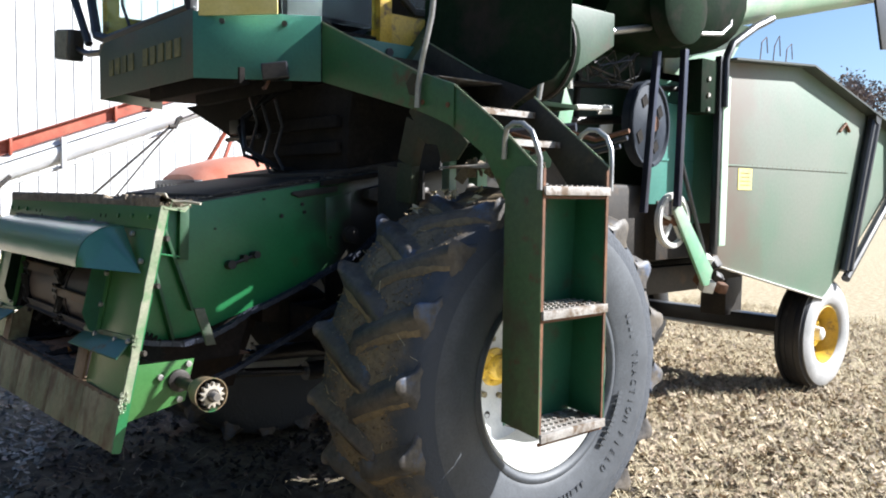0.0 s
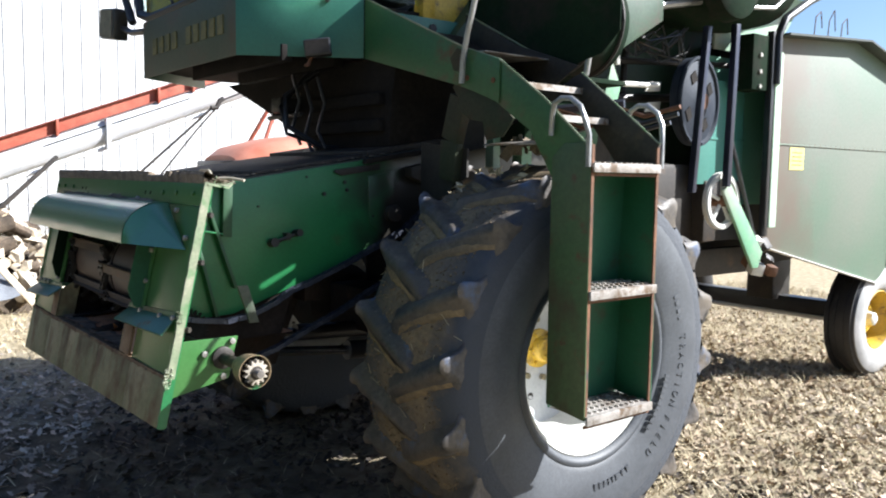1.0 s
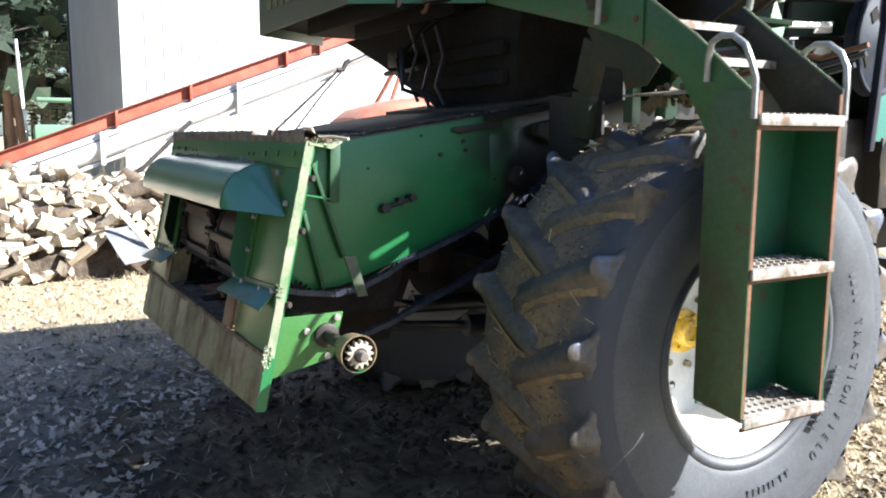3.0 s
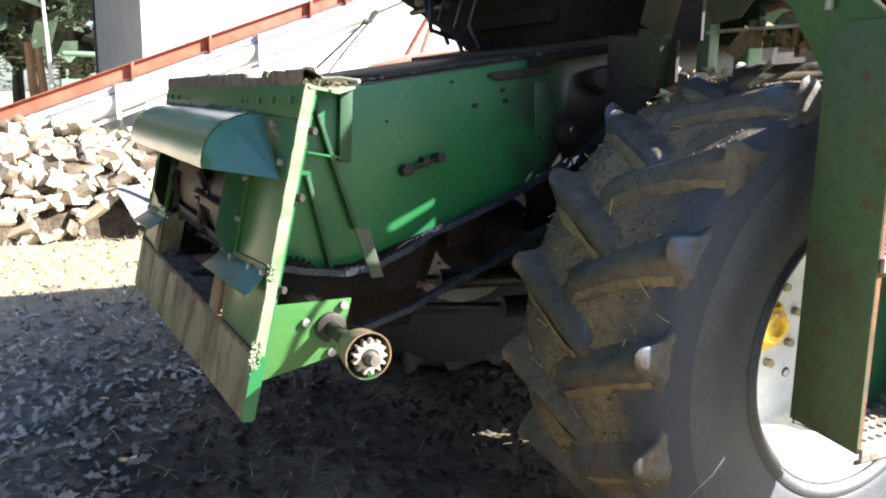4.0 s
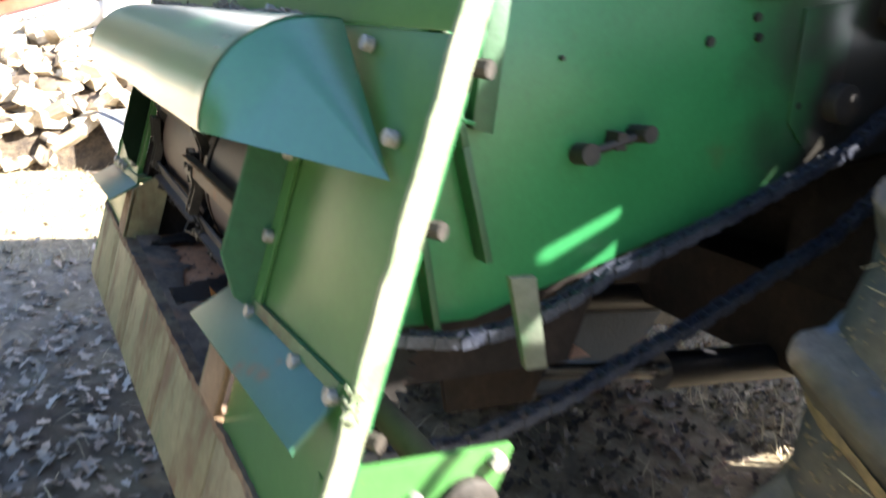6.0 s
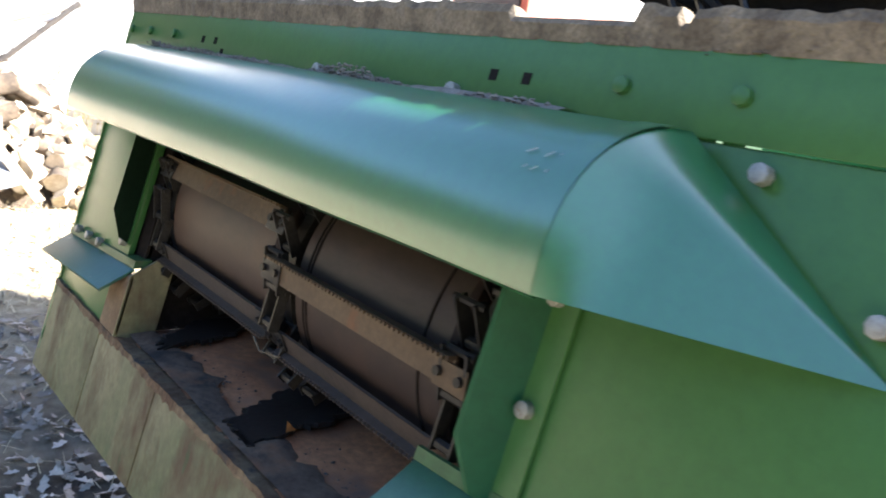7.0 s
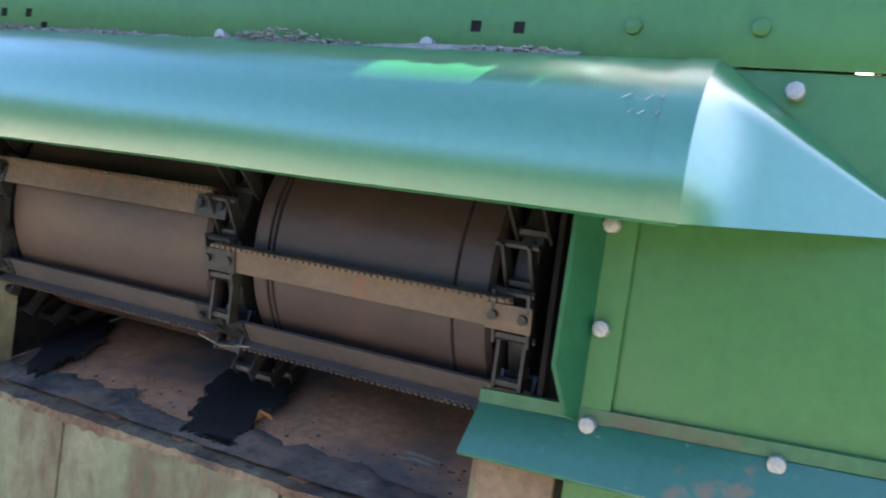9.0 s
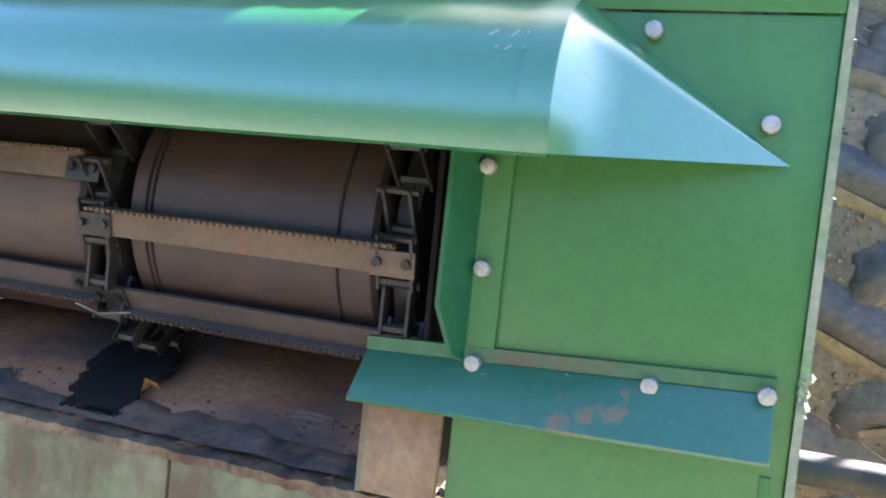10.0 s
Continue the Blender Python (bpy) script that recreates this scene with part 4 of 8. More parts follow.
            g.tube([m @ Vector((-0.024, 0, 0.027)), m @ Vector((0.024, 0, 0.027))], 0.0042, 6)
        part("feeder_chain", g, chain_mat, house, "oily conveyor chain around the drum")
        # sprocket plates beneath the chain
        part("chain_wheel", Geo().lathe([(cx - 0.02, 0), (cx - 0.012, 0.170), (cx + 0.012, 0.170), (cx + 0.02, 0)], (0, cy, cz), 20), chain_mat, house)
    def slat(x0, x1, ang, flip=1, mat=None):
        r = chain_r + 0.002
        m = Matrix.Translation((0, cy, cz)) @ Matrix.Rotation(ang, 4, "X") @ Matrix.Diagonal((1, 1, flip, 1))
        g = Geo()
        g.box(x0, x1, -r - 0.004, -r, -0.010, 0.022, m)
        # serrated standing leg
        n = int((x1 - x0) / 0.0085)
        for i in range(n):
            a, b = x0 + (x1 - x0) * i / n, x0 + (x1 - x0) * (i + 0.55) / n
            g.box(a, b, -r - 0.0190, -r - 0.003, 0.0215, 0.0250, m)
        g.box(x0, x1, -r - 0.0150, -r - 0.002, 0.0210, 0.0255, m)
        ob = part("slat", g, mat or slat_mat, house, "dusty serrated conveyor slat")
        # bolted tabs on the chains at both ends
        for x in (x0 + 0.002, x1 - 0.002):
            t = part("slat_tab", Geo().box(x - 0.026, x + 0.026, -r - 0.007, -r - 0.0045, -0.012, 0.017, m), chain_mat if x < -0.5 else slat_mat, ob, bevel=0.001)
            for dx in (-0.017, 0.017):
                part("bolt", Geo().bolt(m @ Vector((x + dx, -r - 0.007, 0.004)), m.to_3x3() @ Vector((0, -1, 0)), 0.0055, 0.005), chain_mat, t)
    for turn, flip, mt in ((-0.055, 1, slat_mat), (0.42, -1, slat_shaded), (-0.87, 1, slat_mat), (-1.6, 1, slat_mat)):
        slat(-0.815, -0.415, turn, flip, mt)
    for turn, flip, mt in ((-0.39, 1, slat_mat), (0.34, -1, slat_shaded), (-1.35, 1, slat_mat)):
        slat(-1.270, -0.835, turn, flip, mt)
    # bits of twine and a leaf caught in the mouth
    part("twine", Geo().tube([(-0.86, 0.075, 0.888), (-0.81, 0.060, 0.886), (-0.77, 0.07, 0.890)], 0.0013, 5), grime, house)

    part("dry_leaf", Geo().add([(-0.792, 0.105, 0.765), (-0.778, 0.098, 0.790), (-0.765, 0.105, 0.782), (-0.772, 0.120, 0.764), (-0.786, 0.118, 0.770)], [(0, 1, 4), (1, 2, 4), (2, 3, 4)]), leaf_orange, house, "curled orange dead leaf on the mouth floor", smooth=0)
    # drive chain under the side, lower return run, and the big sprocket
    def chain_run(pts, name, mat, w=0.013, x=-0.335):
        g = Geo()
        path = [Vector((x, y, z)) for y, z in pts]
        acc = 0
        for a, b in zip(path, path[1:]):
            n = max(1, int((b - a).length / 0.022))
            d = (b - a).normalized()
            rot = Vector((0, 1, 0)).rotation_difference(d).to_matrix().to_4x4()
            for i in range(n):
                c = a.lerp(b, (i + 0.5) / n)
                ww = w * (1.0 if (i + acc) % 2 else 0.72)
                m = Matrix.Translation(c) @ rot
                for sx in (-1, 1):
                    g.box(sx * ww - 0.002, sx * ww + 0.002, -0.013, 0.013, -0.009, 0.009, m)
                g.tube([m @ Vector((-ww - 0.003, 0.009, 0)), m @ Vector((ww + 0.003, 0.009, 0))], 0.0065, 6)
            acc += n
        return part(name, g, mat, house, "steel roller chain running back under the side")
    chain_run([(0.16, 0.872), (0.25, 0.852), (0.36, 0.838), (0.45, 0.850), (0.54, 0.886), (0.62, 0.930), (0.69, 0.952), (0.86, 1.018), (1.00, 1.080), (1.12, 1.135), (1.26, 1.24), (1.42, 1.42)], "roller_chain", chain_blue, x=-0.325)
    chain_run([(0.22, 0.675), (0.39, 0.668), (0.557, 0.717), (0.68, 0.771), (0.826, 0.829), (0.969, 0.900), (1.115, 0.965), (1.30, 1.10), (1.5, 1.36)], "roller_chain", chain_blue, x=-0.325)
    g = Geo()
    ring = []
    nt = 26
    for i in range(nt * 4):
        t = 2 * math.pi * i / (nt * 4)
        r = (0.066, 0.066, 0.080, 0.080)[i % 4]
        ring.append((0, 0.214 + r * math.cos(t), 0.815 + r * math.sin(t)))
    g.prism(ring, (-0.33, 0, 0), (-0.32, 0, 0))
    part("chain_sprocket", g, shade_grime, house, "greasy chain sprocket")
    # knife-edge under the bottom and hydraulic cylinder
    for s in (0, 1):
        q = (lambda x: mirror(x)) if s else (lambda x: x)
        cyl = part("hydraulic_cylinder", Geo().tube([(q(-0.60), 1.03, 0.60), (q(-0.60), 1.9, 0.56)], 0.042, 16), black_paint, house, "black hydraulic lift cylinder")
        part("piston_rod", Geo().tube([(q(-0.60), 0.60, 0.645), (q(-0.60), 1.05, 0.60)], 0.020, 14), chrome, cyl, "bright piston rod")
        part("rod_eye", Geo().lathe([(-0.03, 0.02), (-0.03, 0.045), (0.03, 0.045), (0.03, 0.02)], (q(-0.60), 0.58, 0.648), 16, True), dark_steel, cyl)
        part("lug_plate", Geo().prism([(0, 0.48, 0.60), (0, 0.66, 0.60), (0, 0.80, 0.95), (0, 0.42, 0.86)], (q(-0.56), 0, 0), (q(-0.545), 0, 0)), under_mat, house, "grimy lift lug under the feeder")
    part("under_beam", Geo().box(-1.06, -0.62, 0.30, 0.42, 0.80, 0.87), under_mat, house, "rusty cross beam beneath the feeder", bevel=0.006)
    part("under_beam", Geo().box(-1.30, -0.45, 0.74, 0.82, 0.86, 0.95), under_mat, house, bevel=0.006)
    return house


under_mat = surf("greasy_rusty_underside", (0.010, 0.008, 0.007), (0.026, 0.017, 0.012), 0.7, spec=0.2, s1=6, s2=60, fine=0.35, bump=0.06, spot=((0.055, 0.030, 0.016), 7, 0.60, 0.12))
flap_mat = surf("flap_paint_chipped", (0.026, 0.105, 0.060), (0.036, 0.125, 0.070), 0.34, spec=0.7, s1=2, s2=80, fine=0.12, bump=0.02, spot=((0.17, 0.12, 0.065), 11, 0.63, 0.06), rough_spot=0.7, spot2=((0.30, 0.30, 0.27), 38, 0.68, 0.05))
floor_edge_mat = surf("worn_grey_floor_edge", (0.115, 0.074, 0.052), (0.20, 0.140, 0.098), 0.95, 0.0, s1=12, s2=90, fine=0.35, bump=0.1, spot=((0.045, 0.036, 0.032), 9, 0.49, 0.12), spot2=((0.24, 0.115, 0.06), 6, 0.54, 0.12))
leaf_orange = surf("orange_dead_leaf", (0.34, 0.15, 0.05), (0.48, 0.24, 0.09), 0.7, s1=20, s2=120, fine=0.3, bump=0)
# slat steel darkened to hold the shade of the lower slats
slat_shaded = surf("slat_steel_shaded", (0.050, 0.040, 0.036), (0.085, 0.064, 0.052), 0.5, 0.2, s1=6, s2=90, fine=0.25, bump=0.04)
scratch_mat = surf("bare_scratch", (0.30, 0.36, 0.32), (0.42, 0.46, 0.42), 0.5, s1=20, s2=90, fine=0.1, bump=0)
wall_dark = surf("dark_inner_wall", (0.012, 0.010, 0.009), (0.026, 0.019, 0.016), 0.85, spec=0.12, s1=5, s2=60, fine=0.3, bump=0.05)
stalk_mat = surf("pale_dry_stalk", (0.34, 0.30, 0.22), (0.46, 0.42, 0.33), 0.8, s1=12, s2=90, fine=0.2, bump=0.05)
brace_mat = surf("grimy_green_bar", (0.012, 0.058, 0.022), (0.026, 0.072, 0.030), 0.5, s1=6, s2=70, fine=0.2, bump=0.03, spot=(RUST, 9, 0.62, 0.12))
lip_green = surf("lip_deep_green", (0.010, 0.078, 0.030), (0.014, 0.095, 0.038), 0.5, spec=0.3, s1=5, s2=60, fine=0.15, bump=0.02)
# green darkened so the far lip's shade sits in its colour
lip_shaded = surf("shaded_dark_green", (0.006, 0.018, 0.009), (0.010, 0.025, 0.012), 0.7, spec=0.15, s1=5, s2=60, fine=0.25, bump=0.04)
hanger_mat = surf("worn_hanger_steel", (0.07, 0.085, 0.06), (0.13, 0.12, 0.095), 0.6, s1=8, s2=80, fine=0.25, bump=0.04, spot=((0.03, 0.10, 0.04), 6, 0.52, 0.15))
plate_rusty = surf("rusted_corner_plate", (0.16, 0.095, 0.05), (0.24, 0.16, 0.09), 0.75, s1=9, s2=90, fine=0.25, bump=0.05, spot=((0.08, 0.12, 0.05), 12, 0.58, 0.1))
grease_mat = surf("black_grease", (0.018, 0.017, 0.017), (0.032, 0.028, 0.026), 0.4, s1=20, s2=120, fine=0.3, bump=0.06)
grey_grit = surf("grey_grit", (0.06, 0.055, 0.05), (0.12, 0.11, 0.10), 0.9, s1=30, s2=200, fine=0.4, bump=0.1)
surf_top = surf("top_sheet_dirty", (0.035, 0.038, 0.033), (0.085, 0.075, 0.055), 0.6, s1=4, s2=60, fine=0.3, bump=0.05, spot=((0.22, 0.18, 0.12), 6, 0.58, 0.15))
coupler_mat = surf("coupler_worn_green", (0.16, 0.115, 0.07), (0.27, 0.20, 0.12), 0.45, 0.4, s1=10, s2=90, fine=0.2, bump=0.03, spot=((0.03, 0.13, 0.05), 16, 0.55, 0.08))
tooth_mat = surf("bare_tooth_steel", (0.30, 0.265, 0.21), (0.42, 0.375, 0.31), 0.55, 0.2, s1=40, s2=200, fine=0.2, bump=0.02)
chrome_worn = surf("shaft_end_steel", (0.13, 0.115, 0.10), (0.22, 0.20, 0.18), 0.5, 0.4, s1=40, s2=200, fine=0.2, bump=0.02)
build_feeder()


# ---- wheels ----
mud_tan = surf("tan_caked_mud", (0.13, 0.100, 0.066), (0.24, 0.175, 0.095), 0.85, s1=9, s2=90, fine=0.3, bump=0.1, spot=((0.07, 0.065, 0.062), 12, 0.55, 0.15))
disc_mat = surf("wheel_disc_grey_white", (0.42, 0.43, 0.44), (0.54, 0.54, 0.53), 0.5, s1=6, s2=90, fine=0.12, bump=0.02, spot=((0.26, 0.19, 0.12), 14, 0.64, 0.1))
nut_mat = surf("weathered_wheel_nut", (0.12, 0.11, 0.09), (0.26, 0.22, 0.12), 0.5, 0.4, s1=30, s2=120, fine=0.25, bump=0.03)
mud_crumb = surf("dried_mud_crumbs", (0.13, 0.10, 0.066), (0.28, 0.20, 0.11), 0.9, s1=20, s2=120, fine=0.3, bump=0.1, island=0.4)

def arc_letter(ch, wheel, x, cy, cz, r, a):
    """One raised letter standing on a circle of the tyre's side, its top outwards."""
    cu = bpy.data.curves.new("letter", "FONT")
    cu.body, cu.size, cu.extrude, cu.align_x = ch, 0.052, 0.0022, "CENTER"
    tmp = bpy.data.objects.new("letter", cu)
    me = bpy.data.meshes.new_from_object(tmp)
    bpy.data.objects.remove(tmp)
    bpy.data.curves.remove(cu)
    out, along = Vector((0, math.cos(a), math.sin(a))), Vector((0, math.sin(a), -math.cos(a)))
    for v in me.vertices:
        p, q, w = v.co
        v.co = Vector((x + w, cy, cz)) + out * (r + q * 0.95) + along * p * 0.72
    me.materials.clear()
    me.materials.append(sidewall)
    ob = new("raised_letter", me)
    ob.parent = wheel


def lug_tyre(cx, cy, cz, outer):
    """Big drive wheel; outer is +1 when the dished side looks to +x."""
    R, W = 0.700, 0.272
    rim = Geo()
    o = outer
    prof = [(0.245 * o, 0.358), (0.250 * o, 0.349), (0.235 * o, 0.334), (0.20 * o, 0.326), (0.06 * o, 0.318), (0.02 * o, 0.296), (-0.10 * o, 0.296), (-0.2 * o, 0.326), (-0.245 * o, 0.351)]
    rim.lathe(prof, (cx, cy, cz), 56)
    wheel = part("front_wheel", rim, rim_mat, combine, "dusty white rim of the big drive wheel", smooth=40)
    tprof = [(-0.235, 0.348), (-0.262, 0.39), (-0.283, 0.47), (-0.288, 0.55), (-0.277, 0.63), (-0.255, 0.672), (-0.21, 0.690), (-0.1, 0.698), (0, 0.700),
             (0.1, 0.698), (0.21, 0.690), (0.255, 0.672), (0.277, 0.63), (0.288, 0.55), (0.283, 0.47), (0.262, 0.39), (0.235, 0.348)]
    part("tyre", Geo().lathe(tprof, (cx, cy, cz), 96), tyre_material(cx), wheel, "muddy lugged tractor tyre", smooth=60)
    # dusty outer sidewall band, 3 mm proud
    sp = [(o * (x + 0.003), r + 0.003) for x, r in [(0.255, 0.372), (0.268, 0.405), (0.283, 0.47), (0.288, 0.55), (0.2802, 0.587)]]
    sp += [(o * (x - 0.004), r) for x, r in [(0.285, 0.585), (0.288, 0.55), (0.283, 0.47), (0.268, 0.405), (0.255, 0.372)]]
    part("sidewall", Geo().lathe(sp, (cx, cy, cz), 96, True), sidewall, wheel, "grey dusty tyre sidewall", smooth=60)
    part("bead_ring", Geo().lathe([(o * 0.252, 0.356), (o * 0.268, 0.366), (o * 0.272, 0.380), (o * 0.262, 0.394)], (cx, cy, cz), 72), sidewall, wheel, smooth=60)
    # lugs: long bars that run from the shoulder past the middle
    def surf_r(x):
        a = abs(x)
        return 0.700 - 0.010 * (a / 0.21) ** 2 if a < 0.21 else 0.690 - (a - 0.21) * 0.40
    n = 18
    for side in (-1, 1):
        for i in range(n):
            t0 = 2 * math.pi * i / n + radians(13.0 if side * o > 0 else 4.0)
            g = Geo()
            ring = []
            # outer buttress down the shoulder, then the bar to its nose
            stations = [(0.268, -0.008, 0.640, 0.008), (0.271, -0.004, 0.672, 0.014), (0.273, 0.000, 0.704, 0.017), (0.272, 0.004, 0.730, 0.018), (0.264, 0.009, 0.741, 0.020)]
            for u in (0.10, 0.22, 0.36, 0.50, 0.64, 0.78, 0.90, 0.97, 1.0):
                hgt = 0.040 - (0.015 if side * o > 0 else 0.021) * u
                hgt += 0.020 * max(0.0, 1 - u / 0.35)
                if u > 0.92:
                    hgt = 0.018 if u < 0.99 else 0.003
                stations.append((0.294 - 0.365 * u, 0.235 * u ** 1.05, surf_r(0.294 - 0.365 * u) + hgt, (0.024 - 0.004 * u) * (1 if u < 0.95 else 0.7)))
            ns = len(stations) - 1
            for k, (x, da, r1, hw) in enumerate(stations):
                rs = min(surf_r(x), r1 - 0.004) if k > 1 else r1 - 0.02
                r1 += 0.006 * noise.noise(Vector((x * 14, i * 1.7, side * 3.1)))
                e = 0.010 * noise.noise(Vector((x * 9, i * 3.3, side)))
                f0, f1 = (0.066, 0.030) if k > 3 else (0.022 + 0.011 * k, 0.011 + 0.005 * k)
                for (rr, w) in ((rs - 0.012, -hw - f0), (rs + 0.004, -hw - f1), (r1 - 0.011, -hw - 0.003 + e), (r1 - 0.001, -hw + 0.010 + e), (r1 - 0.001, hw - 0.010 + e), (r1 - 0.011, hw + 0.003 + e), (rs + 0.004, hw + f1), (rs - 0.012, hw + f0)):
                    a = t0 + da + w / 0.72
                    ring.append((cx + side * x, cy + rr * math.cos(a), cz + rr * math.sin(a)))
            fs = []
            for k in range(ns):
                for q in range(7):
                    fs.append((k * 8 + q, k * 8 + q + 1, (k + 1) * 8 + q + 1, (k + 1) * 8 + q))
            fs += [tuple(range(8)), tuple(range(ns * 8, ns * 8 + 8))[::-1]]
            g.add(ring, fs)
            part("lug", g, lug_mat, wheel, bevel=0.0, smooth=75)
    # mud caked along the foot of each bar
    gm = Geo()
    for side in (-1, 1):
        for i in range(n):
            t0 = 2 * math.pi * i / n + radians(13.0 if side * o > 0 else 4.0)
            m0, vs = 22, []
            for k in range(m0 + 1):
                u = 0.10 + 0.84 * k / m0
                x = 0.294 - 0.365 * u
                a = t0 + 0.235 * u ** 1.05 + (0.024 - 0.004 * u) / 0.72
                wid = 0.010 + 0.014 * noise.noise(Vector((x * 9, i * 2.1, side * 5))) + 0.006 * noise.noise(Vector((x * 40, i, side)))
                rs = surf_r(x)
                for w, h in ((0.012, 0.016), (0.020, 0.014), (0.026 + wid * 0.5, 0.0075), (0.028 + wid, 0.002), (0.030 + wid, -0.004)):
                    b = a + w / 0.72
                    r = rs + h * min(1.0, 6 * (1 - k / m0)) + 0.0012 * noise.noise(Vector((x * 60, b * 60, i)))
                    vs.append((cx + side * x, cy + r * math.cos(b), cz + r * math.sin(b)))
            gm.add(vs, [(k * 5 + q, k * 5 + q + 1, k * 5 + q + 6, k * 5 + q + 5) for k in range(m0) for q in range(4)])
    part("caked_mud", gm, mud_tan, wheel, "tan mud caked along the foot of the lugs", smooth=60, kind="stuff")
    # dried mud and straw stuck in the tread
    rr = random.Random(8)
    g, gs = Geo(), Geo()
    for i in range(2600 if o > 0 else 200):
        x, a = rr.uniform(-0.25, 0.21), radians(rr.uniform(75, 235))
        rad = surf_r(x) + 0.0015
        g.crumb((cx + x, cy + rad * math.cos(a), cz + rad * math.sin(a)), rr.uniform(0.0015, 0.0075) * rr.uniform(0.6, 1.2), 0.9)
    for i in range(60 if o > 0 else 8):
        x, a = rr.uniform(-0.25, 0.26), radians(rr.uniform(75, 200))
        rad = surf_r(x) + 0.006
        p = Vector((cx + x, cy + rad * math.cos(a), cz + rad * math.sin(a)))
        d = Vector((rr.uniform(-1, 1), -math.sin(a) * rr.uniform(-1, 1), math.cos(a) * rr.uniform(-1, 1))).normalized() * rr.uniform(0.01, 0.03)
        gs.tube([p - d, p, p + d], 0.0011, 4, False)
    for x, a in ((-0.16, 108), (-0.10, 107), (-0.03, 109), (-0.12, 119), (0.05, 104), (0.12, 112)) if o > 0 else ():
        a = radians(a)
        p = Vector((cx + x, cy + (surf_r(x) + 0.03) * math.cos(a), cz + (surf_r(x) + 0.03) * math.sin(a)))
        for k in range(3):
            d = Vector((rr.uniform(-1, 1), rr.uniform(-0.4, 0.4), rr.uniform(-0.4, 0.4))).normalized() * rr.uniform(0.02, 0.045)
            e = Vector((0, 0.012, 0.012)) * rr.uniform(-1, 1)
            gs.add([p - d, p + e, p + d, p - e + Vector((0, -0.004, 0.012))], [(0, 1, 2), (0, 2, 3)])
    part("dried_mud", g, mud_crumb, wheel, "crumbs of dried mud in the tread", kind="stuff")
    part("stray_straw", gs, straw, wheel, "bits of straw stuck to the tyre", kind="stuff")
    # deep-set disc with yellow hub
    part("wheel_disc", Geo().lathe([(o * -0.015, 0.297), (o * -0.025, 0.282), (o * -0.022, 0.245), (o * -0.034, 0.225), (o * -0.040, 0.16), (o * -0.040, 0.0)], (cx, cy, cz), 56), disc_mat, wheel, "grey-white wheel disc set deep in the rim", smooth=40)
    part("hub_flange", Geo().lathe([(o * -0.040, 0.078), (o * -0.026, 0.076), (o * -0.022, 0.070), (o * -0.022, 0.0)], (cx, cy, cz), 36), yellow, wheel, "yellow hub flange", bevel=0)
    part("hub", Geo().lathe([(o * -0.022, 0.052), (o * 0.006, 0.048), (o * 0.014, 0.042), (o * 0.014, 0.028), (o * 0.000, 0.024), (o * 0.000, 0.0)], (cx, cy, cz), 36), yellow, wheel, "yellow wheel hub", bevel=0)
    for i in range(8):
        t = 2 * math.pi * i / 8 + 0.2
        part("wheel_nut", Geo().bolt((cx - o * 0.038, cy + 0.122 * math.cos(t), cz + 0.122 * math.sin(t)), (o, 0, 0), 0.013, 0.020), nut_mat, wheel, bevel=0.002)
        t += 0.39
        part("disc_hole", Geo().lathe([(0.0, 0.0), (0.0, 0.010), (o * 0.002, 0.013), (0.0, 0.016)], (cx - o * 0.037, cy + 0.195 * math.cos(t), cz + 0.195 * math.sin(t)), 14), chain_mat, wheel)
    for i in range(6):
        t = 2 * math.pi * i / 6
        part("hub_bolt", Geo().bolt((cx - o * 0.020, cy + 0.064 * math.cos(t), cz + 0.064 * math.sin(t)), (o, 0, 0), 0.007, 0.010), yellow, wheel)
    # raised lettering and worn marks on the outer sidewall
    def arc_mark(a0, a1, r0, r1):
        vs = []
        for xx in (o * 0.282, o * (0.2872 if r0 < 0.43 else 0.2890)):
            for a, r in ((a0, r0), (a1, r0), (a1, r1), (a0, r1)):
                vs.append((cx + xx, cy + r * math.cos(a), cz + r * math.sin(a)))
        part("moulded_mark", Geo().add(vs, [(0, 1, 2, 3), (7, 6, 5, 4), (0, 4, 5, 1), (1, 5, 6, 2), (2, 6, 7, 3), (3, 7, 4, 0)]), sidewall, wheel)
    if o > 0:
        for word, a0, a1 in (("TRACTION", 5.0, -26.5), ("FIELD", -34.0, -53.0)):
            for k, ch in enumerate(word):
                a = radians(a0 + (a1 - a0) * k / (len(word) - 1))
                arc_letter(ch, wheel, cx + 0.2872 + 0.0012, cy, cz, 0.478, a)
        rr = random.Random(5)
        for lo, hi, r0 in ((-46, -14, 0.405), (-92, -66, 0.455), (14, 27, 0.475)):
            a = lo
            while a < hi:
                w = rr.uniform(1.0, 2.6)
                arc_mark(radians(a), radians(a + w), r0, r0 + 0.024)
                a += w + rr.uniform(0.9, 2.0)
    return wheel


WY, WZ = 1.458, 0.690
lug_tyre(0.185, WY, WZ, 1)
lug_tyre(mirror(0.185), WY, WZ, -1)


